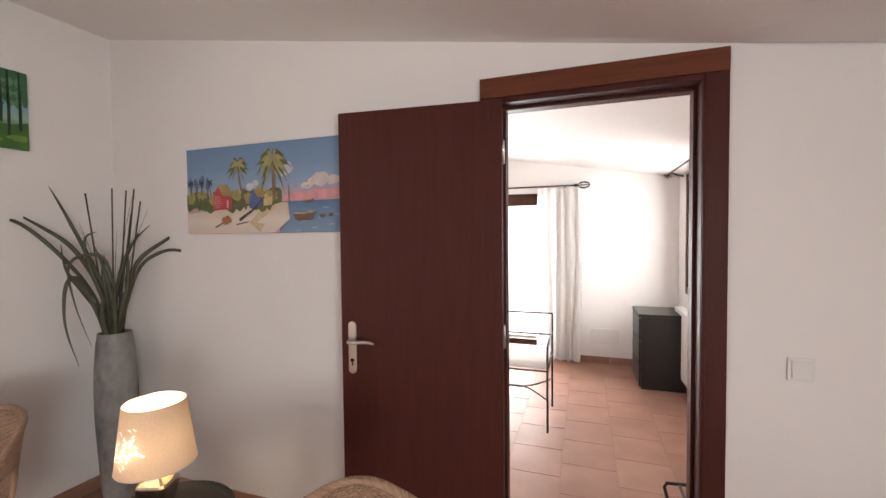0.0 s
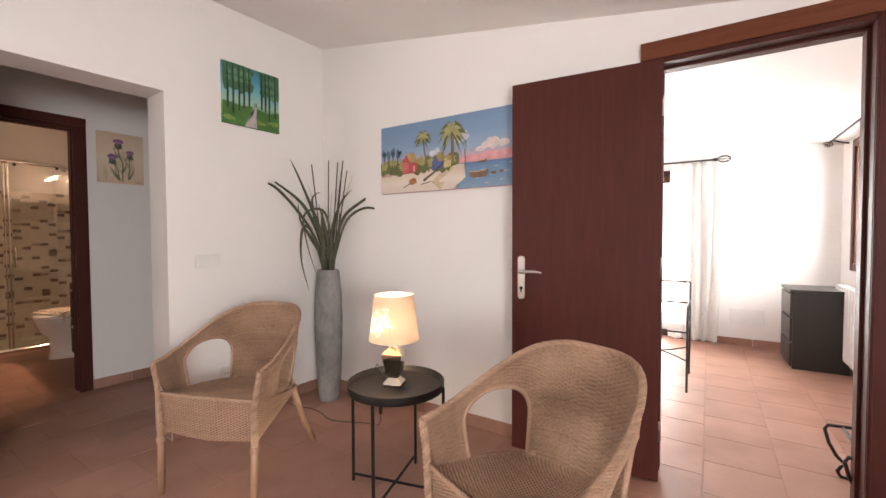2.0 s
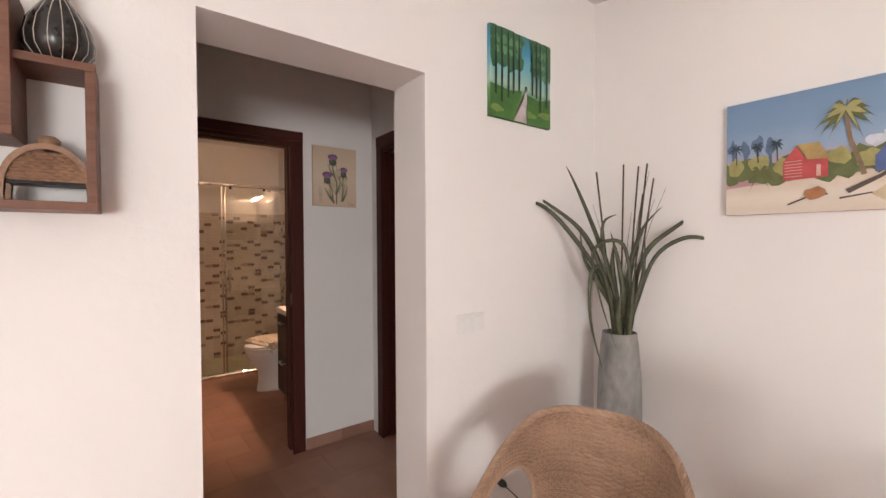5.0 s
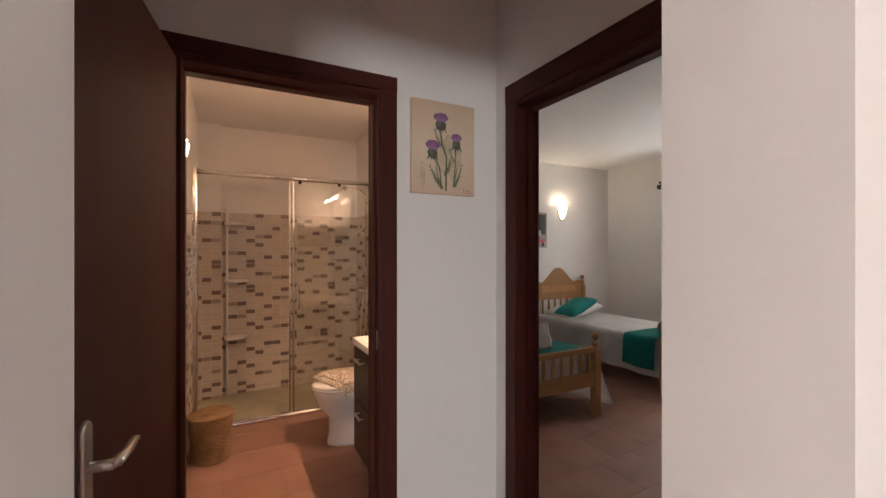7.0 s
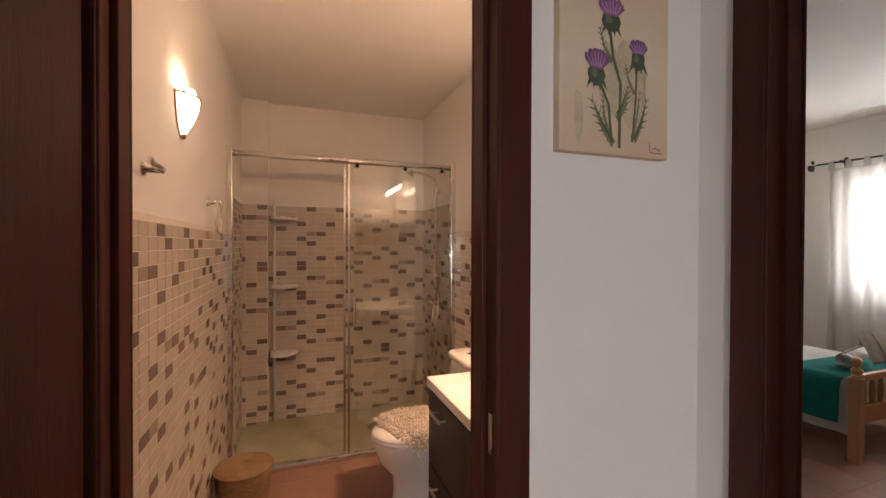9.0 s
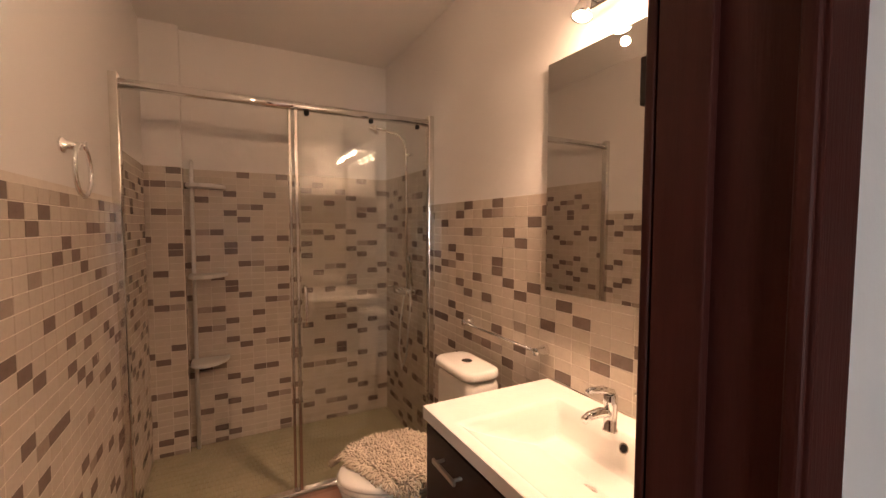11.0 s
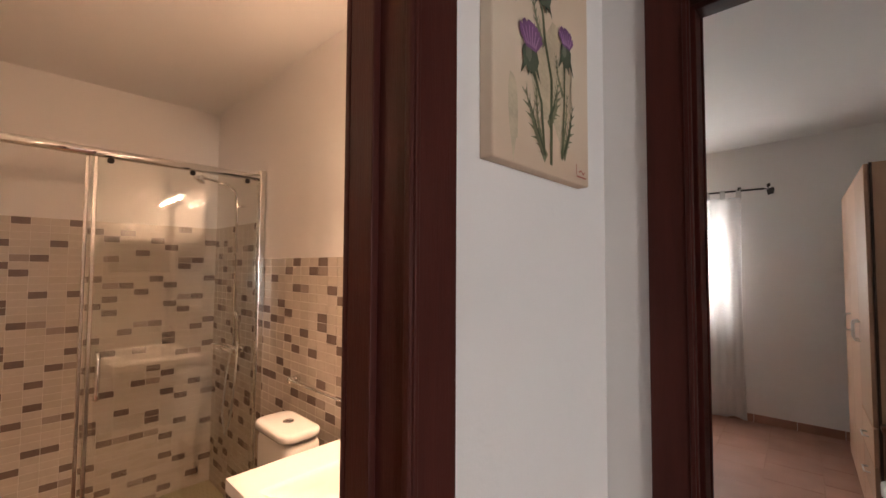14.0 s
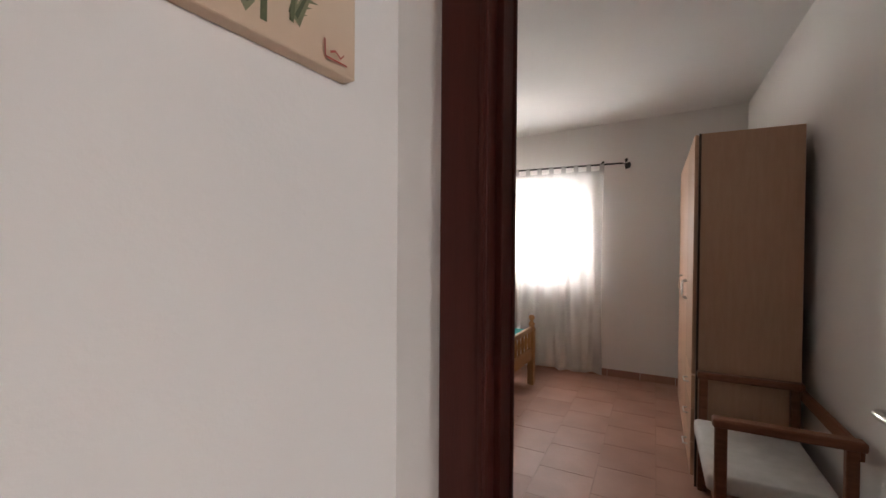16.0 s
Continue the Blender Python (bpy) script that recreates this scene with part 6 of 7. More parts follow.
part("spout", tubed([(0, 0.0, 0.062), (0, -0.05, 0.074), (0, -0.10, 0.072), (0, -0.125, 0.062)], [0.018, 0.017, 0.015, 0.013], 14), M_CHROME, tap, "", True)
part("lever", tubed([(0, 0.005, 0.130), (0, -0.04, 0.150), (0, -0.095, 0.158), (0, -0.115, 0.155)], [0.016, 0.013, 0.011, 0.007], 12), M_CHROME, tap, "", True)

soap = thing("soap_dispenser", pose(-4.612, 0.99, 0.831), "white ceramic soap dispenser with sprig pattern", "soap dispenser")
part("bottle", lathed([(0.033, 0), (0.036, 0.004), (0.036, 0.105), (0.034, 0.116), (0.026, 0.123), (0.014, 0.126)], 36), M_PORC, soap, "", True)
part("collar", lathed([(0.016, 0.125), (0.016, 0.142), (0.012, 0.146), (0.006, 0.147), (0.006, 0.165)], 24), M_CHROME, soap, "", True)
part("pump_spout", tubed([(0, 0, 0.165), (-0.015, -0.012, 0.169), (-0.042, -0.032, 0.166)], [0.007, 0.005, 0.004], 10), M_CHROME, soap, "", True)
for k in range(5):
    a = radians(-170 + 32 * k)
    bm = bmesh.new()
    tube(bm, [(0.0362 * math.cos(a), 0.0362 * math.sin(a), 0.008), (0.0364 * math.cos(a + 0.05), 0.0364 * math.sin(a + 0.05), 0.025), (0.0364 * math.cos(a), 0.0364 * math.sin(a), 0.046)], 0.0009, 5)
    for s, z in ((0.14, 0.022), (-0.13, 0.028), (0.12, 0.036), (-0.10, 0.041)):
        tube(bm, [(0.0363 * math.cos(a), 0.0363 * math.sin(a), z), (0.0364 * math.cos(a + s), 0.0364 * math.sin(a + s), z + 0.006)], 0.0013, 5)
    part("sprig", bm, M_BLACK, soap, "dark printed sprig")

mir = thing("bathroom_mirror", pose(-5.18, 1.155, 1.168), "large frameless rectangular mirror over the washbasin", "mirror")
part("backing", boxed(0.004, 0.796, -0.014, -0.0005, 0.004, 0.818), M_BLACK, mir)
part("glass", boxed(0.0, 0.80, -0.019, -0.0142, 0.0, 0.822, bevel=0.001), M_MIRROR, mir, "silvered glass")

# spot bar over the mirror
M_SPOT = bpy.data.materials.new("lit_spot_lens")
M_SPOT.use_nodes = True
n = M_SPOT.node_tree.nodes
em = n.new("ShaderNodeEmission")
em.inputs[0].default_value, em.inputs[1].default_value = (1.0, 0.80, 0.55, 1), 14
M_SPOT.node_tree.links.new(em.outputs[0], n["Material Output"].inputs[0])
bar = thing("spot_bar", pose(-4.95, 1.155, 2.095), "chrome bar with four lit halogen spots", "wall lamp")
part("rail", boxed(-0.06, 0.57, -0.045, -0.001, -0.012, 0.020, bevel=0.008, segments=3), M_CHROME, bar)
for k in range(4):
    x = 0.012 + 0.164 * k
    part("spot_arm", tubed([(x, -0.03, 0.0), (x, -0.075, 0.004), (x, -0.095, -0.012)], 0.006, 8), M_CHROME, bar, smooth=True)
    hd = part("spot_head", lathed([(0.012, 0.030), (0.016, 0.026), (0.030, -0.018), (0.032, -0.034), (0.030, -0.034)], 24, pose(x, -0.10, -0.028, -14, 0, 0), caps=False), M_CHROME, bar, smooth=True)
    part("lens", lathed([(0.0285, -0.030), (0.020, -0.038), (0.008, -0.041)], 24, pose(x, -0.10, -0.028, -14, 0, 0)), M_SPOT, hd, "glowing spot lens", True)

# wall sconces
M_SCONCE = bpy.data.materials.new("lit_opal_glass")
M_SCONCE.use_nodes = True
n, l = M_SCONCE.node_tree.nodes, M_SCONCE.node_tree.links
b = n["Principled BSDF"]
b.inputs["Base Color"].default_value, b.inputs["Roughness"].default_value = (0.85, 0.78, 0.66, 1), 0.25
b.inputs["Emission Color"].default_value, b.inputs["Emission Strength"].default_value = (1.0, 0.80, 0.52, 1), 7.0


M_SCONCE_BULB = M_BULB.copy()
M_SCONCE_BULB.name = "lit_sconce_bulb"
M_SCONCE_BULB.node_tree.nodes["Emission"].inputs[1].default_value = 110
M_SCONCE_BULB.node_tree.nodes["Emission"].inputs[0].default_value = (1.0, 0.66, 0.42, 1)


def sconce(m, label, h=0.20, r=0.085, bulb=M_BULB):
    """A half-bowl of opal glass, open at the top, its back to the wall on y = 0."""
    s = thing("wall_sconce", m, label, "wall lamp", "wall sconces")
    bm = bmesh.new()
    rings = []
    for k in range(13):
        q = k / 12
        rad = r * math.sin(0.5 * math.pi * (0.12 + 0.88 * q)) ** 0.9
        rings.append([bm.verts.new((rad * math.cos(a), -0.004 - 0.80 * rad * math.sin(a), h * q)) for a in (math.pi * j / 22 for j in range(23))])
    for a, c in zip(rings, rings[1:]):
        for j in range(22):
            bm.faces.new((a[j], a[j + 1], c[j + 1], c[j]))
    part("shade", bm, M_SCONCE, s, "glowing opal glass half bowl", True)
    part("rim", tubed([(r * math.cos(a) * 1.01, -0.004 - 0.81 * r * math.sin(a), h) for a in (math.pi * j / 22 for j in range(23))], 0.004, 8), M_CANE, s, "brown rim", True)
    part("finial", lathed([(0.005, -0.016), (0.010, -0.008), (0.012, 0.004)], 16, pose(0, -0.012, 0)), M_CANE, s, "", True)
    bm = bmesh.new()
    prism(bm, [(1.16 * r * math.cos(a), h + 0.004 - 1.12 * h * math.sin(a)) for a in (math.pi * j / 20 for j in range(21))], -0.009, -0.0005)
    part("back_plate", bm, M_CANE, s, "bronze-brown back plate")
    bm = lathed([(0.004, 0.0), (0.016, 0.02), (0.020, 0.04), (0.012, 0.06)], 14, pose(0, -0.036, h - 0.03))
    part("bulb", bm, bulb, s, "glowing bulb", True)
    return s


sconce(pose(-5.10, -0.334, 1.832, 0, 0, 180), "lit opal glass wall sconce beside the shower", 0.135, 0.075, M_SCONCE_BULB)

ring = thing("towel_ring", pose(-5.57, -0.334, 1.635, 0, 0, 180), "chrome towel ring on the tiled wall", "towel ring")
part("mount", lathed([(0.024, 0), (0.022, 0.012), (0.012, 0.018), (0.011, 0.055), (0.014, 0.062)], 20, pose(0, 0.0, 0, 90, 0, 0)), M_CHROME, ring, "", True)
part("ring", tubed([(0.076 * math.sin(2 * math.pi * k / 40), -0.052, -0.070 + 0.076 * math.cos(2 * math.pi * k / 40)) for k in range(40)], 0.0062, 10, True), M_CHROME, ring, "", True)
hook = thing("paper_holder", pose(-4.70, -0.334, 1.64, 0, 0, 180), "short chrome holder arm on the wall", "holder")
part("mount", lathed([(0.022, 0), (0.020, 0.010), (0.010, 0.016), (0.010, 0.055)], 20, pose(0, 0, 0, 90, 0, 0)), M_CHROME, hook, "", True)
part("arm", tubed([(0.0, -0.052, 0.0), (-0.05, -0.056, 0.0), (-0.11, -0.056, 0.0), (-0.118, -0.056, 0.012)], 0.008, 10), M_CHROME, hook, "", True)

rail = thing("towel_bar", pose(-5.46, 1.155, 0.935), "slim chrome towel bar on the tiled wall", "towel bar")
for x in (-0.265, 0.27):
    part("mount", lathed([(0.022, 0.002), (0.019, 0.016), (0.013, 0.045), (0.015, 0.055)], 20, pose(x, 0.0, 0, 90, 0, 0)), M_CHROME, rail, "", True)
part("bar", tubed([(-0.265, -0.048, 0), (0.27, -0.048, 0)], 0.006, 12), M_CHROME, rail, "", True)

cab = thing("wall_cabinet", pose(-4.2685, 0.712, 1.433), "small dark wenge box cabinet hung beside the door", "cabinet")
part("body", boxed(-0.200, 0.0, 0.0, 0.38, 0.0, 0.172, bevel=0.002), M_WENGE, cab)
part("flap", boxed(-0.208, 0.0, -0.003, 0.383, 0.175, 0.257, bevel=0.003), M_WENGE, cab, "dark lift-up lid")

M_STRAW = mottled("golden_seagrass", (0.20, 0.115, 0.052), (0.34, 0.21, 0.105), 14, 0.65, 0, 0.0008, 110)
bk = thing("laundry_basket", pose(-5.685, -0.185, 0), "round woven seagrass basket with a flat lid", "basket")
bm = bmesh.new()
weave_sheet(bm, lambda u, v, h: Vector(((0.114 + 0.018 * v + h) * math.cos(2 * math.pi * u), (0.114 + 0.018 * v + h) * math.sin(2 * math.pi * u), 0.004 + 0.290 * v)), 30, 24, 0.003)
backing_sheet(bm, lambda u, v, h: Vector(((0.111 + 0.018 * v) * math.cos(2 * math.pi * u), (0.111 + 0.018 * v) * math.sin(2 * math.pi * u), 0.004 + 0.290 * v)), 30, 4)
box(bm, -0.07, 0.07, -0.07, 0.07, 0.002, 0.010)
part("body", bm, M_STRAW, bk, "", True)["kind"] = "stuff"
bm = bmesh.new()
for k in range(15):
    r = 0.004 + 0.0094 * k
    tube(bm, [(r * math.cos(2 * math.pi * j / 36), r * math.sin(2 * math.pi * j / 36), 0.306 + 0.003 * math.cos(k * 0.2) + 0.001 * math.sin(j * 1.3 + k)) for j in range(36)], 0.0056, 6, True)
part("lid", bm, M_STRAW, bk, "coiled seagrass lid", True)["kind"] = "stuff"
part("lid_loop", tubed([(0.012 * math.cos(math.pi * k / 8), 0, 0.310 + 0.014 * math.sin(math.pi * k / 8)) for k in range(9)], 0.004, 6), M_STRAW, bk, "", True)

# ---- twin bedroom ----
M_PINE = wood("honey_pine", (0.36, 0.185, 0.080), (0.50, 0.285, 0.135), 5, 0.4, "z", 9)
M_PINE_Y = wood("honey_pine_crosswise", (0.36, 0.185, 0.080), (0.50, 0.285, 0.135), 5, 0.4, "y", 9)
M_SPREAD = mottled("white_cotton_spread", (0.72, 0.69, 0.66), (0.80, 0.77, 0.74), 5, 0.9, 0, 0.006, 45)
M_TEAL = mottled("teal_woven_cotton", (0.0, 0.19, 0.17), (0.005, 0.27, 0.24), 8, 0.85, 0, 0.002, 200)
M_TOWEL = mottled("greige_terry_towel", (0.44, 0.40, 0.37), (0.58, 0.54, 0.50), 20, 0.95, 0, 0.002, 260)


def turned_post(top):
    """A square bed post that turns into a ball finial."""
    bm = bmesh.new()
    box(bm, -0.032, 0.032, -0.032, 0.032, 0.0, top - 0.135, bevel=0.006)
    lathe(bm, [(0.026, top - 0.137), (0.031, top - 0.128), (0.022, top - 0.115), (0.030, top - 0.100), (0.032, top - 0.085), (0.018, top - 0.068), (0.014, top - 0.060), (0.022, top - 0.050), (0.030, top - 0.030), (0.027, top - 0.012), (0.012, top - 0.001)], 24)
    return bm


def pine_bed(m, label):
    """x runs from the foot (0) to the head (1.92), y across from 0 to 0.94."""
    bed = thing("pine_bed", m, label, "bed", "twin pine beds")
    for y in (0, 0.94):
        part("foot_post", turned_post(0.70), M_PINE, bed, m=pose(0, y, 0))
        part("head_post", turned_post(1.025), M_PINE, bed, m=pose(1.92, y, 0))
        part("side_rail", boxed(0.03, 1.89, y - 0.012, y + 0.012, 0.22, 0.34, bevel=0.004), M_PINE_Y, bed)
    part("foot_rail", boxed(-0.016, 0.016, 0.03, 0.91, 0.535, 0.585, bevel=0.008), M_PINE_Y, bed)
    part("foot_panel", boxed(-0.014, 0.014, 0.03, 0.91, 0.255, 0.375, bevel=0.004), M_PINE_Y, bed)
    for k in range(9):
        y = 0.03 + 0.88 * (k + 0.5) / 9
        part("spindle", lathed([(0.010, 0.37), (0.014, 0.41), (0.017, 0.455), (0.014, 0.50), (0.010, 0.54)], 14, pose(0, y, 0)), M_PINE, bed, smooth=True)
    bm = bmesh.new()
    n = 24
    top = []
    for k in range(n + 1):
        q = k / n
        y = 0.03 + 0.88 * q
        d = abs(q - 0.5)
        z = 0.935 + (0.205 * 0.5 * (1 + math.cos(math.pi * d / 0.36)) if d < 0.36 else 0.02 * math.sin((d - 0.36) / 0.14 * math.pi))
        if d < 0.10:
            z = max(z, 1.085 + 0.055 * math.sqrt(1 - (d / 0.10) ** 2))
        top.append((y, z))
    prism(bm, [(0.03, 0.70), (0.91, 0.70)] + top[::-1], -0.013, 0.013, pose(1.92, 0, 0, 0, 0, 90))
    bmesh.ops.triangulate(bm, faces=[f for f in bm.faces if len(f.verts) > 4])
    part("headboard", bm, M_PINE_Y, bed, "shaped pine headboard with a rounded crest")
    part("head_moulding", boxed(1.900, 1.907, 0.16, 0.78, 0.80, 0.89, bevel=0.003), M_PINE, bed)
    part("head_rail", boxed(1.905, 1.935, 0.03, 0.91, 0.44, 0.50, bevel=0.005), M_PINE_Y, bed)
    for k in range(8):
        part("spindle", lathed([(0.010, 0.49), (0.015, 0.59), (0.010, 0.71)], 14, pose(1.92, 0.03 + 0.88 * (k + 0.5) / 8, 0)), M_PINE, bed, smooth=True)
    return bed


def drape(x0, x1, over, drop, z, flare=0.05, seed=0, corner=0.0):
    """Cloth over a mattress: across y, hanging on both sides; x from x0 to x1; corner: how far its foot end swings out."""
    def f(u, v):
        s = (v - 0.5) * (0.86 + 2 * drop)
        x = x0 + (x1 - x0) * u
        if abs(s) <= 0.43:
            return Vector((x, 0.47 + s, z + 0.010 * noise.noise(Vector((x * 4, s * 4, seed)))))
        h = abs(s) - 0.43
        sg = math.copysign(1, s)
        wav = 0.016 * math.sin(x * 19 + seed) * h / max(0.05, drop) + 0.012 * noise.noise(Vector((x * 9, s * 5, seed)))
        r = min(1, h / 0.04)
        wav += corner * max(0.0, 1 - u / 0.4) ** 1.5 * h / max(0.05, drop)
        return Vector((x, 0.47 + sg * (0.43 + 0.035 * math.sin(r * math.pi / 2) + 0.012 + over + flare * h + wav), z - max(0, h - 0.018) - 0.01 * r))
    return f


def pillow(m, w, d, h, material, name, label):
    bm = bmesh.new()
    for sgn in (1, -1):
        g = []
        for j in range(19):
            row = []
            for i in range(23):
                u, v = i / 11 - 1, j / 9 - 1
                puff = (max(0, 1 - u ** 4) * max(0, 1 - v ** 4)) ** 0.55
                pin = 1 - 0.06 * (1 - abs(u) ** 2) * abs(v) ** 3
                row.append(bm.verts.new((u * w / 2 * (1 - 0.05 * (1 - v * v) * abs(u) ** 3), v * d / 2 * pin, sgn * h / 2 * puff + 0.006 * noise.noise(Vector((u * 3, v * 3, sgn))))))
            g.append(row)
        for j in range(18):
            for i in range(22):
                bm.faces.new((g[j][i], g[j][i + 1], g[j + 1][i + 1], g[j + 1][i]))
    bmesh.ops.remove_doubles(bm, verts=bm.verts, dist=0.004)
    return solid(name, bm, material, label, "pillow", smooth=True, m=m)


def rolled_towel(m, ln, r, label):
    bm = bmesh.new()
    pts = []
    for k in range(64):
        t = k / 63
        a, rr = 2 * math.pi * 3.2 * t, r * (0.25 + 0.75 * t)
        pts.append((rr * math.cos(a), rr * math.sin(a)))
    inner = [(x * (1 - 0.006 / max(0.01, math.hypot(x, y))), y * (1 - 0.006 / max(0.01, math.hypot(x, y)))) for x, y in pts]
    rows = [[bm.verts.new((x * (1 + 0.02 * math.sin(9 * q)), ln * (q - 0.5) + 0.004 * math.sin(x * 90), y)) for x, y in pts + inner[::-1]] for q in (0, 0.03, 0.5, 0.97, 1)]
    c = len(rows[0])
    for a, b in zip(rows, rows[1:]):
        for k in range(c):
            bm.faces.new((a[k], a[(k + 1) % c], b[(k + 1) % c], b[k]))
    for row in (rows[0], rows[-1]):
        for k in range(63):
            bm.faces.new((row[k], row[k + 1], row[c - 2 - k], row[c - 1 - k]))
    return solid("rolled_towel", bm, M_TOWEL, label, "towel", group="rolled towels on the beds", smooth=True, m=m)


def made_bed(y0, drop=0.36, flare=0.10, corner=0.0):
    m = pose(-5.01, y0 + 0.94, 0, 0, 0, 180)
    pine_bed(m, "honey pine single bed with turned posts, made up")
    bm = bmesh.new()
    box(bm, 0.03, 1.88, 0.04, 0.90, 0.30, 0.515, bevel=0.05, segments=4)
    solid("mattress", bm, M_SPREAD, "white mattress under a cotton spread", "mattress", smooth=True, m=m)
    solid("bedspread", cloth_grid(60, 40, drape(0.028, 1.80, 0.0, drop, 0.527, flare, y0, corner)), M_SPREAD, "white cotton bedspread hanging down the sides of the bed", "bedspread", smooth=True, m=m)
    solid("bed_runner", cloth_grid(18, 44, drape(0.07, 0.43, 0.024, 0.31, 0.545, 0.13, y0)), M_TEAL, "teal cotton throw laid across the foot of the bed", "throw", smooth=True, m=m)
    pillow(m @ pose(1.62, 0.47, 0.585, 0, 8, 90), 0.70, 0.42, 0.15, M_SPREAD, "bed_pillow", "white bed pillow under the spread")
    pillow(m @ pose(1.44, 0.62, 0.66, 4, 24, 86), 0.44, 0.40, 0.13, M_TEAL, "cushion", "teal square cushion propped against the pillow")
    rolled_towel(m @ pose(0.22, 0.50, 0.612, 0, 0, 12), 0.44, 0.056, "rolled greige terry towel on a teal throw")
    rolled_towel(m @ pose(0.14, 0.44, 0.685, 60, 0, 250), 0.20, 0.050, "rolled greige terry towel propped over another")


made_bed(3.572)
made_bed(1.722, 0.50, 0.16, 0.16)

ns = thing("nightstand", pose(-6.93, 2.86, 0), "honey pine nightstand with drawers between the beds", "nightstand")
part("body", boxed(0.0, 0.36, 0.02, 0.48, 0.06, 0.55, bevel=0.004), M_PINE_Y, ns)
part("top", boxed(-0.005, 0.39, 0.0, 0.50, 0.551, 0.578, bevel=0.006), M_PINE_Y, ns)
for z in (0.09, 0.32):
    d = part("drawer", boxed(0.361, 0.378, 0.05, 0.45, z, z + 0.20, bevel=0.005), M_PINE_Y, ns)
    part("knob", lathed([(0.008, 0), (0.014, 0.014), (0.016, 0.022), (0.008, 0.028)], 16, pose(0.378, 0.25, z + 0.10, 0, 90, 0)), M_PINE, d, "", True)
for y in (0.04, 0.43):
    for x in (0.02, 0.32):
        part("foot", boxed(x, x + 0.035, y, y + 0.035, 0.0, 0.062), M_PINE, ns)

sconce(pose(-6.95, 4.13, 1.825, 0, 0, 90), "lit opal glass wall sconce above the beds", 0.19, 0.075)

red_ground = paint("poster_grey_wall", (0.30, 0.27, 0.25))
sc = Canvas("scooter_picture", pose(-6.926, 3.43, 1.42, 0, 0, 90), 0.405, 0.485, 0.022, red_ground, "small canvas print of a red scooter at a red door")
sc.shape("red_door", [[(0.02, 0.42), (0.02, 0.97), (0.44, 0.97), (0.44, 0.42)]], paint("poster_red", (0.48, 0.05, 0.06)))
sc.shape("dark_door", [[(0.62, 0.38), (0.62, 0.94), (0.94, 0.94), (0.94, 0.38)]], paint("poster_black", (0.05, 0.05, 0.05)))
sc.shape("paving", [[(0.0, 0.0), (0.0, 0.16), (1, 0.16), (1, 0)]], paint("poster_paving", (0.40, 0.37, 0.35)))
sc.shape("scooter", [blob(0.36, 0.17, 0.15, 0.10, 14, 0.15, 4), [(0.30, 0.16), (0.55, 0.14), (0.66, 0.20), (0.70, 0.38), (0.64, 0.38), (0.58, 0.24), (0.40, 0.30), (0.24, 0.28)], blob(0.80, 0.18, 0.10, 0.06, 12, 0.15, 5)], paint("scooter_red", (0.60, 0.07, 0.06)))
sc.shape("scooter_wheels", [blob(0.32, 0.09, 0.07, 0.055, 14, 0.05, 6), blob(0.82, 0.09, 0.07, 0.055, 14, 0.05, 7), [(0.25, 0.28), (0.42, 0.31), (0.52, 0.28), (0.50, 0.25), (0.28, 0.25)]], paint("tyre_black", (0.03, 0.03, 0.03)))
sc.shape("wind_shield", [blob(0.68, 0.42, 0.06, 0.09, 12, 0.1, 8)], paint("shield_white", (0.60, 0.58, 0.56)))

# window with shutters, rod and sheer curtain
win = thing("window_2", BM, "dark wooden framed bedroom window behind a sheer", "window", kind="structure")
for a in ((1.25, 1.33, 1.05, 2.03), (2.20, 2.28, 1.05, 2.03), (1.33, 2.20, 1.05, 1.16), (1.33, 2.20, 1.95, 2.03), (1.71, 1.81, 1.16, 1.95)):
    part("window_frame", boxed(a[0], a[1], 0.10, 0.16, a[2], a[3], bevel=0.004), M_MAHOG, win)
for a, b in ((1.33, 1.71), (1.81, 2.20)):
    g = part("pane", boxed(a, b, 0.128, 0.132, 1.16, 1.95), M_GLASS, win)
    g.visible_shadow = False
part("window_sill", boxed(1.22, 2.31, -0.01, 0.10, 1.025, 1.05, bevel=0.004), M_TERRA, win, "terracotta sill")

M_IRON = mottled("wrought_iron", (0.018, 0.016, 0.015), (0.035, 0.031, 0.028), 18, 0.5, 0.4, 0.0012, 140)
rod = thing("curtain_rod", BM @ pose(0, -0.10, 2.255), "black wrought-iron curtain rod with leaf finials", "curtain rod")
part("rod", tubed([(0.93, 0, 0), (2.70, 0, 0)], 0.009, 12), M_IRON, rod, "", True)
for x in (1.12, 2.50):
    part("bracket", tubed([(x, 0.098, 0.0), (x, 0.0, 0.0), (x, -0.012, 0.012)], 0.009, 8), M_IRON, rod, "", True)
    part("bracket_plate", boxed(x - 0.014, x + 0.014, 0.088, 0.099, -0.06, 0.05, bevel=0.003), M_IRON, rod)
for x, s in ((0.93, -1), (2.70, 1)):
    for dx, dz, r in ((0.05, -0.028, 0.042), (0.035, 0.030, 0.022)):
        bm = bmesh.new()
        pts = [(0, -r), (r * 0.75, -r * 0.2), (r * 0.45, r * 0.6), (0, r), (-r * 0.45, r * 0.6), (-r * 0.75, -r * 0.2)]
        prism(bm, pts, -0.005, 0.005, pose(x + s * dx, 0, dz, 0, 30 * s, 0))
        bmesh.ops.bevel(bm, geom=list(bm.edges), offset=0.002, segments=1, affect="EDGES")
        part("leaf_finial", bm, M_IRON, rod, "iron leaf finial")
    part("finial_stem", tubed([(x, 0, 0), (x + s * 0.03, 0, -0.01), (x + s * 0.035, 0, 0.02)], 0.005, 6), M_IRON, rod, "", True)


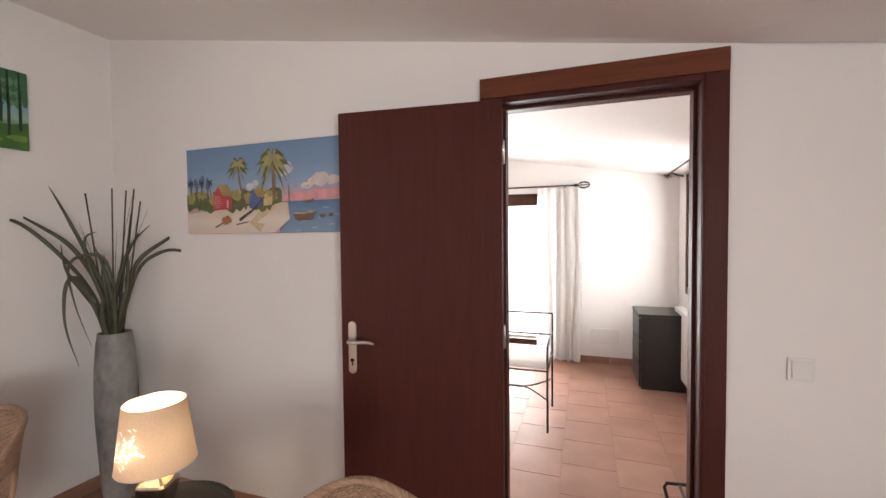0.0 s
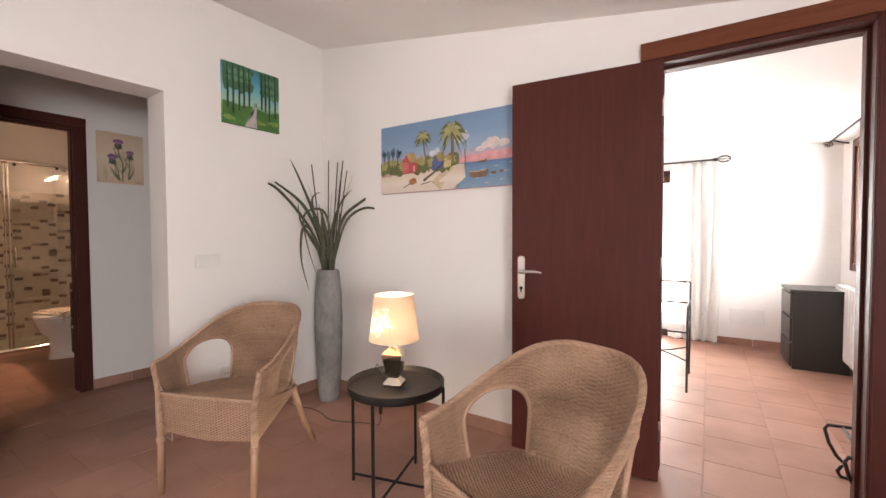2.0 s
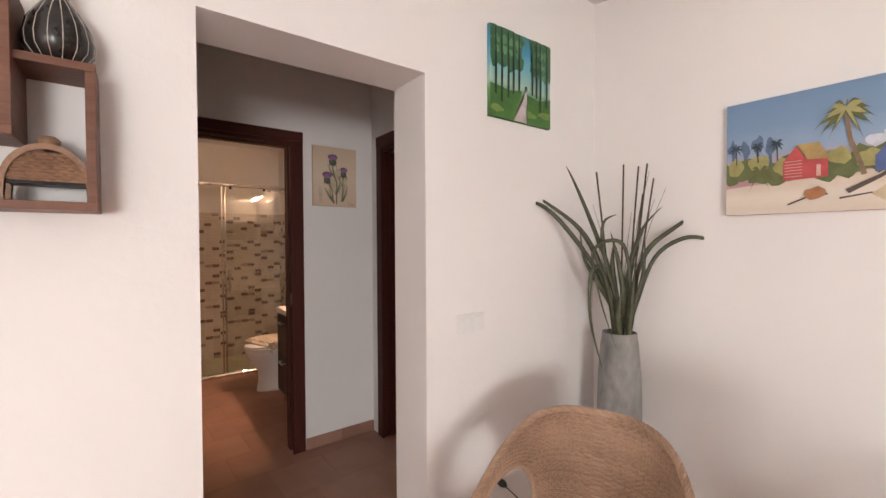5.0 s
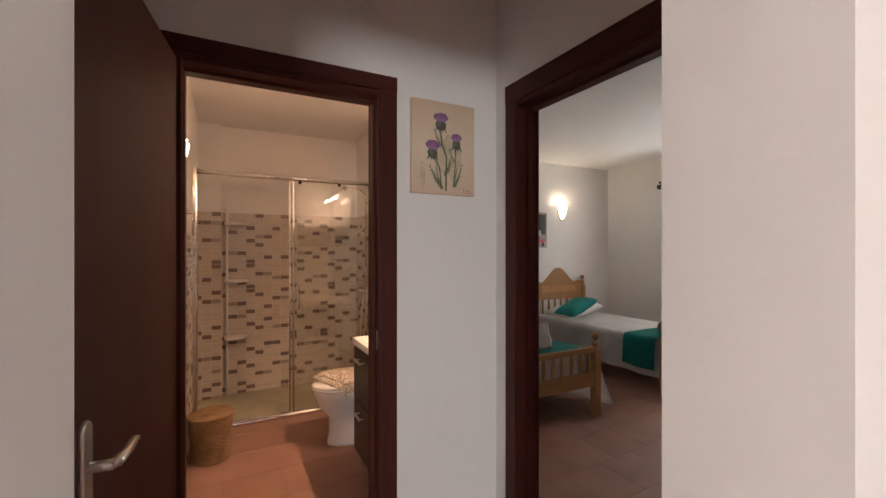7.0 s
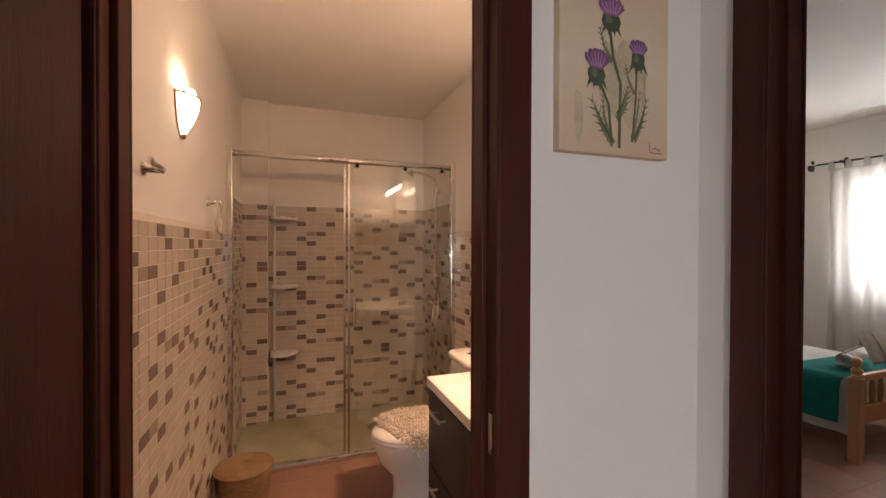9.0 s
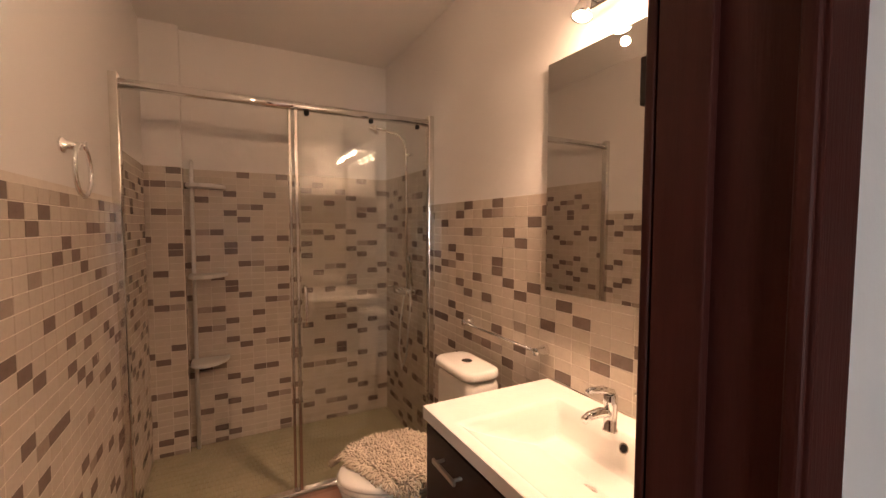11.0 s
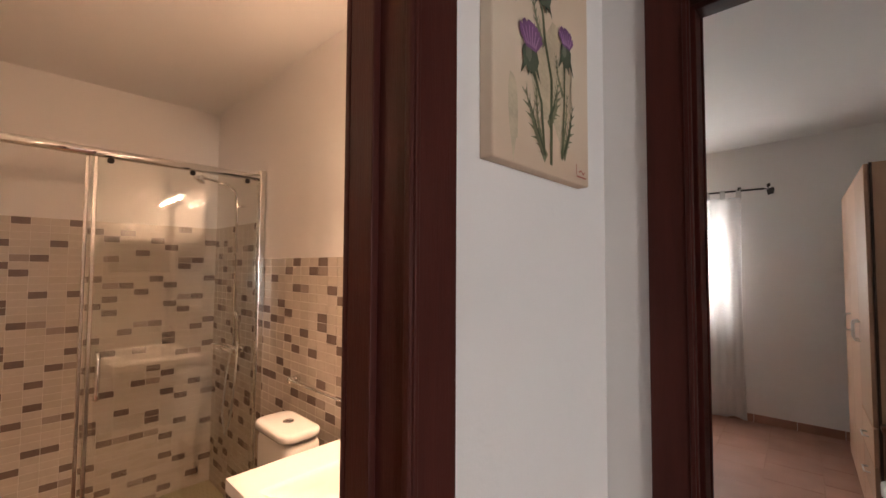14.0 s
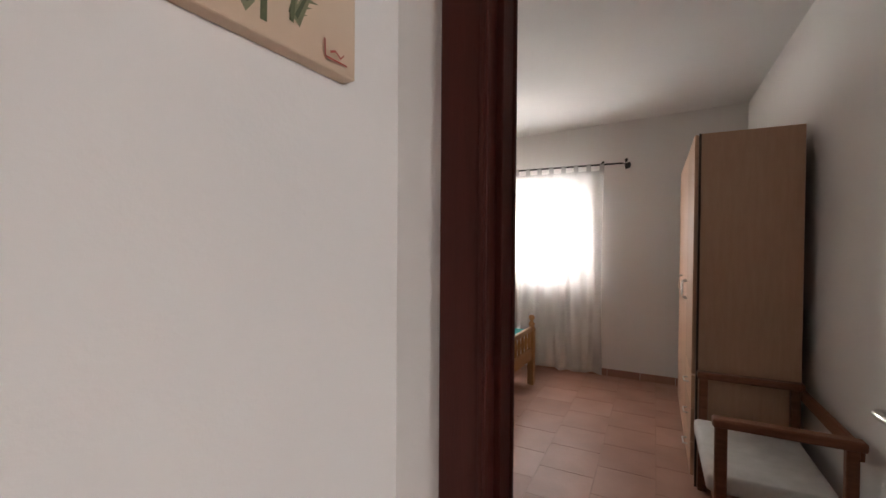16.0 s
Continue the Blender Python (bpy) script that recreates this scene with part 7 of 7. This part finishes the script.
def sheer(name, alpha, colour, transl):
    m = bpy.data.materials.new(name)
    m.use_nodes = True
    n, l = m.node_tree.nodes, m.node_tree.links
    n.remove(n["Principled BSDF"])
    tr, df, tl, m1, m2 = (n.new("ShaderNode" + k) for k in ("BsdfTransparent", "BsdfDiffuse", "BsdfTranslucent", "MixShader", "MixShader"))
    v = mapping(n, l, (1, 1, 1))
    wv = ramp(n, l, noise_tex(n, l, v, 300.0, 2.0), [(0.3, tuple(c * 0.93 for c in colour)), (0.7, colour)])
    l.new(wv, df.inputs[0]), l.new(wv, tl.inputs[0])
    m1.inputs[0].default_value, m2.inputs[0].default_value = transl, alpha
    l.new(df.outputs[0], m1.inputs[1]), l.new(tl.outputs[0], m1.inputs[2])
    l.new(tr.outputs[0], m2.inputs[1]), l.new(m1.outputs[0], m2.inputs[2])
    l.new(m2.outputs[0], n["Material Output"].inputs[0])
    return m


M_SHEER = sheer("white_voile", 0.56, (0.82, 0.80, 0.78), 0.35)


def curtain(parent, s0, s1, z0, z1, folds, depth, material, gather=0.0, nz=40, seed=0, hem=0.0):
    nx = folds * 10

    def f(u, v):
        z = z1 + (z0 - z1) * v
        ph = 2 * math.pi * folds * (u + 0.012 * math.sin(7 * u + 3 * v + seed))
        amp = depth * (0.55 + 0.45 * v) * (0.75 + 0.4 * noise.noise(Vector((u * 6, v * 1.4, seed))))
        x = s0 + (s1 - s0) * (u + gather * (u - 0.5) * math.sin(math.pi * v)) + 0.01 * math.sin(ph * 0.5 + 4 * v)
        return Vector((x, amp * math.sin(ph) - 0.01 * v, z + (hem * noise.noise(Vector((u * 9, 0, seed))) if v > 0.95 else 0)))

    return cloth_grid(nx, nz, f, 0.0012)


cur = thing("sheer_curtain", BM @ pose(0, -0.10, 0), "white tab-top voile curtain hanging to the floor", "curtain")
part("cloth", curtain(cur, 1.03, 2.52, 0.035, 2.195, 11, 0.030, M_SHEER, 0, 40, 2, 0.03), M_SHEER, cur, "", True)
for k in range(12):
    x = 1.05 + 1.45 * k / 11
    bm = bmesh.new()
    for z in (0,):
        pts = [(x, -0.014, 2.18), (x, -0.014, 2.245), (x, -0.010, 2.266), (x, 0.0, 2.271), (x, 0.010, 2.266), (x, 0.014, 2.245), (x, 0.014, 2.18)]
        a = [bm.verts.new((px - 0.022, py, pz)) for px, py, pz in pts]
        b = [bm.verts.new((px + 0.022, py, pz)) for px, py, pz in pts]
        for i in range(6):
            bm.faces.new((a[i], a[i + 1], b[i + 1], b[i]))
    bmesh.ops.solidify(bm, geom=bm.faces[:], thickness=0.0015)
    part("tab", bm, M_SHEER, cur)

# wardrobe
M_BEECH = wood("beech_foil_board", (0.50, 0.310, 0.205), (0.57, 0.365, 0.250), 5, 0.42, "z", 9, 0.0006)
M_EDGE = mottled("dark_cabinet_gap", (0.05, 0.03, 0.02), (0.08, 0.05, 0.03), 8, 0.7)
WM = pose(-3.155, 3.31, 0, 0, 0, SKEW)
wr = thing("wardrobe", WM, "tall beech-effect wardrobe with doors and drawers", "wardrobe")
part("body", boxed(-0.48, 0.0, 0.0, 1.50, 0.0, 2.06, bevel=0.002), M_BEECH, wr)
part("side_strip", boxed(-0.482, -0.470, -0.003, 0.0, 0.0, 2.06), M_EDGE, wr)
for k in range(3):
    y0, y1 = 0.004 + 0.4985 * k, 0.4955 + 0.4985 * k
    zb = 0.66 if k == 0 else 0.06
    d = part("wardrobe_door", boxed(-0.503, -0.484, y0, y1, zb, 2.055, bevel=0.002), M_BEECH, wr)
    hy = y1 - 0.05 if k == 0 else y0 + 0.05
    part("handle", tubed([(-0.503, hy, 1.05), (-0.528, hy, 1.055), (-0.532, hy, 1.07), (-0.532, hy, 1.15), (-0.528, hy, 1.165), (-0.503, hy, 1.17)], 0.005, 8), M_STEEL, d, "steel bow handle", True)
for k in range(3):
    z0 = 0.06 + 0.198 * k
    d = part("drawer", boxed(-0.503, -0.484, 0.004, 0.4955, z0, z0 + 0.194, bevel=0.002), M_BEECH, wr)
    part("handle", tubed([(-0.503, 0.20, z0 + 0.10), (-0.528, 0.205, z0 + 0.10), (-0.528, 0.295, z0 + 0.10), (-0.503, 0.30, z0 + 0.10)], 0.005, 8), M_STEEL, d, "steel bow handle", True)

# armchair
M_TEAK = wood("red_brown_stained_beech", (0.16, 0.062, 0.034), (0.26, 0.115, 0.066), 6, 0.4, "x", 9)
M_CUSH = mottled("oatmeal_cushion_cloth", (0.56, 0.54, 0.51), (0.66, 0.64, 0.61), 12, 0.95, 0, 0.0015, 220)
ac2 = thing("wooden_armchair", pose(-3.16, 2.93, 0, 0, 0, SKEW), "red-brown wooden armchair with a pale seat cushion", "armchair")
for y in (-0.355, 0.355):
    part("front_leg", boxed(-0.445, -0.40, y - 0.018, y + 0.018, 0.0, 0.655, bevel=0.006), M_TEAK, ac2)
    part("back_leg", boxed(-0.03, 0.01, y - 0.018, y + 0.018, 0.0, 0.655, bevel=0.006), M_TEAK, ac2)
    bm = boxed(-0.455, 0.03, y - 0.030, y + 0.030, 0.650, 0.688, bevel=0.010, segments=3)
    part("armrest", bm, M_TEAK, ac2)
    part("side_rail", boxed(-0.41, -0.02, y - 0.012, y + 0.012, 0.27, 0.34, bevel=0.004), M_TEAK, ac2)
part("front_rail", boxed(-0.435, -0.410, -0.34, 0.34, 0.27, 0.34, bevel=0.004), M_TEAK, ac2)
part("back_rail", boxed(-0.015, 0.010, -0.34, 0.34, 0.29, 0.36, bevel=0.004), M_TEAK, ac2)
part("back_top_rail", boxed(0.010, 0.035, -0.34, 0.34, 0.60, 0.66, bevel=0.006), M_TEAK, ac2)
part("seat_cushion", boxed(-0.47, -0.01, -0.33, 0.33, 0.345, 0.425, bevel=0.024, segments=4), M_CUSH, ac2, "pale woven seat cushion", True)

# ---- bright bedroom ----
M_DARKWOOD = wood("dark_window_wood", (0.05, 0.018, 0.012), (0.10, 0.04, 0.026), 4, 0.45)
fd = thing("door_4", FM, "dark wooden glazed French door to the garden", "door", kind="structure")
for a in ((0.92, 0.99, 0.0, 1.97), (2.25, 2.32, 0.0, 1.97), (0.99, 2.25, 1.83, 1.97), (1.58, 1.66, 0.0, 1.83), (0.99, 1.58, 0.0, 0.20), (1.66, 2.25, 0.0, 0.20)):
    part("door_frame", boxed(a[0], a[1], 0.08, 0.14, a[2], a[3], bevel=0.005), M_DARKWOOD, fd)
for a, b in ((0.99, 1.58), (1.66, 2.25)):
    g = part("pane", boxed(a, b, 0.108, 0.112, 0.20, 1.83), M_GLASS, fd)
    g.visible_shadow = False

M_LINEN = sheer("white_cotton_drape", 0.97, (0.87, 0.85, 0.83), 0.55)
rod2 = thing("curtain_rod", FM @ pose(0, -0.10, 2.03), "black wrought-iron rod with cage finials over the French door", "curtain rod")
part("rod", tubed([(0.62, 0, 0), (2.66, 0, 0)], 0.010, 12), M_IRON, rod2, "", True)
part("rod_cap", lathed([(0.012, 0), (0.018, 0.012), (0.018, 0.040), (0.010, 0.05)], 16, pose(2.62, 0, 0, 0, 90, 0)), M_IRON, rod2, "", True)
for x in (0.72, 2.52):
    part("bracket", tubed([(x, 0.098, -0.03), (x, 0.03, -0.02), (x, 0.0, 0.0)], 0.008, 8), M_IRON, rod2, "", True)


def cage(parent, m):
    for k in range(4):
        a = math.pi * k / 4
        part("cage_loop", tubed([(0.055 + 0.062 * math.cos(t), 0.038 * math.sin(t) * math.cos(a), 0.038 * math.sin(t) * math.sin(a)) for t in (2 * math.pi * j / 20 for j in range(20))], 0.0035, 6, True), M_IRON, parent, "", True, m)


cage(rod2, pose(2.67, 0, 0))
cur2 = thing("curtain", FM @ pose(0, -0.10, 0), "white cotton curtain drawn to one side of the French door", "curtain")
part("cloth", curtain(cur2, 2.22, 2.68, 0.03, 2.01, 5, 0.045, M_LINEN, 0.15, 40, 6), M_LINEN, cur2, "", True)

chest = thing("chest_of_drawers", NM @ pose(3.225, 2.52, 0, 0, 0, 1.0), "black-brown three-drawer chest against the wall", "chest")
M_BB = wood("black_brown_foil", (0.016, 0.014, 0.013), (0.028, 0.024, 0.022), 6, 0.34, "y")
M_BB.node_tree.nodes["Principled BSDF"].inputs["Specular IOR Level"].default_value = 0.5
part("body", boxed(0.016, 0.395, 0.0, 0.47, 0.0, 0.690, bevel=0.002), M_BB, chest)
part("top", boxed(-0.006, 0.398, -0.003, 0.473, 0.691, 0.716, bevel=0.002), M_BB, chest)
for k in range(3):
    z = 0.025 + 0.222 * k
    part("drawer", boxed(-0.004, 0.015, 0.004, 0.466, z, z + 0.206, bevel=0.002), M_BB, chest)

w3 = thing("window_3", NM @ pose(3.69, 3.75, 0, 0, 0, -90), "dark wooden framed window in the side wall", "window", kind="structure")
for a in ((0.85, 0.92, 0.88, 2.06), (1.78, 1.85, 0.88, 2.06), (0.92, 1.78, 0.88, 0.95), (0.92, 1.78, 1.99, 2.06), (1.32, 1.38, 0.95, 1.99)):
    part("window_frame", boxed(a[0], a[1], -0.01, 0.06, a[2], a[3], bevel=0.005), M_DARKWOOD, w3)
for a, b in ((0.92, 1.32), (1.38, 1.78)):
    g = part("pane", boxed(a, b, 0.028, 0.032, 0.95, 1.99), M_GLASS, w3)
    g.visible_shadow = False
    part("sash", boxed(a, a + 0.03, 0.0, 0.045, 0.95, 1.99, bevel=0.003), M_DARKWOOD, w3)
rod3 = thing("curtain_rod", NM @ pose(3.69, 3.75, 2.0, 0, 0, -90), "black wrought-iron rod over the side window", "curtain rod")
part("rod", tubed([(0.62, -0.12, 0.10), (2.3, -0.12, 0.10)], 0.010, 12), M_IRON, rod3, "", True)
cage(rod3, pose(0.62, -0.12, 0.10, 0, 0, 180))
for x in (0.70, 2.2):
    part("bracket", tubed([(x, 0.0, 0.06), (x, -0.06, 0.075), (x, -0.12, 0.10)], 0.007, 8), M_IRON, rod3, "", True)

rad = thing("radiator", NM @ pose(3.69, 3.75, 0, 0, 0, -90), "white column radiator under the window", "radiator")
for k in range(12):
    x = 0.92 + 0.08 * k
    bm = boxed(x + 0.004, x + 0.076, -0.115, -0.035, 0.12, 0.76, bevel=0.012, segments=3)
    part("radiator_section", bm, M_ABS, rad, smooth=True)
for x in (1.0, 1.8):
    part("wall_bracket", boxed(x, x + 0.02, -0.04, -0.0005, 0.18, 0.70), M_ABS, rad)

pl = solid("cover_plate", boxed(2.80, 3.11, -0.012, -0.0005, 0.23, 0.40, bevel=0.003), M_ABS, "white cover plate low on the wall", "cover plate", m=FM)
fb = thing("fuse_box", FM @ pose(2.66, 0, 1.27), "white fuse box lid on the wall", "fuse box")
part("frame", boxed(0.0, 0.25, -0.010, -0.0005, 0.0, 0.30, bevel=0.003), M_ABS, fb)
part("lid", boxed(0.02, 0.22, -0.016, -0.0105, 0.10, 0.24, bevel=0.002), M_ABS, fb)


def iron_chair(m, label):
    """A wrought-iron armchair: legs, hoops and a white cushion; x runs across, y back."""
    c = thing("iron_armchair", m, label, "chair", "wrought-iron chairs")
    for x in (0, 0.52):
        part("front_leg", tubed([(x, 0, 0.0), (x, 0, 0.10), (x, 0, 0.60), (x, 0.02, 0.64)], 0.008, 8), M_IRON, c, "", True)
        part("back_leg", tubed([(x, 0.50, 0.0), (x, 0.50, 0.46), (x, 0.52, 0.80)], 0.008, 8), M_IRON, c, "", True)
        part("arm", tubed([(x, 0.0, 0.64), (x, 0.20, 0.655), (x, 0.51, 0.64)], 0.008, 8), M_IRON, c, "", True)
        part("seat_side", tubed([(x, 0, 0.46), (x, 0.50, 0.46)], 0.007, 8), M_IRON, c, "", True)
        part("leg_scroll", tubed([(x, 0.02 * math.sin(t), 0.035 + 0.03 * math.cos(t)) for t in (2 * math.pi * j / 14 for j in range(14))], 0.005, 6, True), M_IRON, c, "", True)
    for y, z in ((0, 0.46), (0.50, 0.46), (0.505, 0.62), (0.52, 0.80)):
        part("cross_rod", tubed([(0, y, z), (0.52, y, z)], 0.007, 8), M_IRON, c, "", True)
    for s in (0, 1):
        part("hoop_stretcher", tubed([(0.0 + 0.52 * u, (0.0 if s else 0.50) + (1 if s else -1) * 0.26 * math.sin(math.pi * u), 0.24) for u in (k / 16 for k in range(17))], 0.006, 8), M_IRON, c, "curved iron stretcher", True)
    part("cushion", boxed(0.01, 0.51, 0.0, 0.49, 0.468, 0.53, bevel=0.025, segments=4), M_SPREAD, c, "white seat cushion", True)
    return c


ch1 = iron_chair(pose(-0.835, 3.12, 0, 0, 0, SKEW), "black wrought-iron armchair with a white cushion")

st = thing("iron_stand", NM @ pose(3.165, 0.475, 0), "low black iron stand with scrolled feet", "stand")
for y in (0, -0.36):
    part("scroll_leg", tubed([(0.02, y, 0.035), (0.042, y, 0.014), (0.028, y, 0.007), (-0.004, y, 0.012), (-0.016, y, 0.035), (-0.004, y, 0.06), (0.012, y, 0.075), (-0.02, y, 0.11), (-0.05, y, 0.17), (-0.066, y, 0.235), (-0.055, y, 0.257), (0.02, y, 0.262), (0.25, y, 0.250)], 0.008, 8), M_IRON, st, "", True)
    part("back_leg", tubed([(0.25, y, 0.250), (0.27, y, 0.13), (0.26, y, 0.006)], 0.008, 8), M_IRON, st, "", True)
for x in (0.0, 0.22):
    part("tie_rod", tubed([(x, 0, 0.257), (x, -0.36, 0.257)], 0.007, 8), M_IRON, st, "", True)

# glowing sheets added outside the windows, in place of the bright distance
M_OUT = bpy.data.materials.new("white_backdrop_glow")
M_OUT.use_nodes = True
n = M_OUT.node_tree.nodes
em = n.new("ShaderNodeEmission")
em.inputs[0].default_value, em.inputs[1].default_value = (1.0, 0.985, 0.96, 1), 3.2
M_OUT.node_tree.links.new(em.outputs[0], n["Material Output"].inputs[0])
# weaker copy of the same glow, so the twin room's sheer burns out less
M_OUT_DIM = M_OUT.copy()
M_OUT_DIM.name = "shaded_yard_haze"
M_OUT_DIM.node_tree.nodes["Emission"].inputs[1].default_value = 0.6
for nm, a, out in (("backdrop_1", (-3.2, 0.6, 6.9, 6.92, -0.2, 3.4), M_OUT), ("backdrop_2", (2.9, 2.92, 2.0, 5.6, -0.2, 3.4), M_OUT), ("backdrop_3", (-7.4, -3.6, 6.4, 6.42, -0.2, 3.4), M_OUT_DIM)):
    solid(nm, boxed(*a), out, "glowing pale sheet standing in for the bright garden distance", "backdrop", "structure")

# ---- floor tiles, laid along the skewed north walls ----
FT, GAP = 0.33, 0.0028
bm = bmesh.new()
lo = [bm.verts.new((x, y, -0.006)) for x, y in ((0, 0), (FT - GAP, 0), (FT - GAP, FT - GAP), (0, FT - GAP))]
hi = [bm.verts.new((x, y, 0.0)) for x, y in ((0.002, 0.002), (FT - GAP - 0.002, 0.002), (FT - GAP - 0.002, FT - GAP - 0.002), (0.002, FT - GAP - 0.002))]
bm.faces.new(hi)
for k in range(4):
    bm.faces.new((lo[k], lo[(k + 1) % 4], hi[(k + 1) % 4], hi[k]))
tile_one = mesh_of("floor_tile", bm, M_TERRA)
floor = bpy.data.objects["floor"]
TM = pose(-2.72, 1.665, 0, 0, 0, SKEW) @ pose(-5.0, -4.8, 0)
verts, faces, count = [], [], 0
near = []
for i in range(34):
    for j in range(30):
        off = FT * 0.5 if i % 2 else 0.0
        m = TM @ pose(i * FT, j * FT + off, 0)
        c = m @ Vector((FT / 2, FT / 2, 0))
        if not (-7.25 < c.x < 2.3 and -2.75 < c.y < 5.7):
            continue
        if -6.97 < c.x < -6.35 and -0.33 < c.y < 1.15:
            continue
        score = min((c - Vector(p)).length for p in ((-1.6, 0.6, 0), (-3.5, 0.3, 0), (-4.2, 2.6, 0), (0.1, 3.0, 0), (-5.0, 0.3, 0)))
        near.append((score, m))
near.sort(key=lambda r: r[0])
for k, (score, m) in enumerate(near):
    if k < 300:
        o = new("floor_tile", tile_one)
        o.parent, o.matrix_basis = floor, m
    else:
        b = len(verts)
        verts += [tuple(m @ v.co) for v in tile_one.vertices]
        faces += [tuple(b + q for q in p.vertices) for p in tile_one.polygons]
me = bpy.data.meshes.new("floor_tiles")
me.from_pydata(verts, [], faces)
me.materials.append(M_TERRA)
ob = new("floor_tiles", me)
ob.parent, ob["kind"] = floor, "stuff"
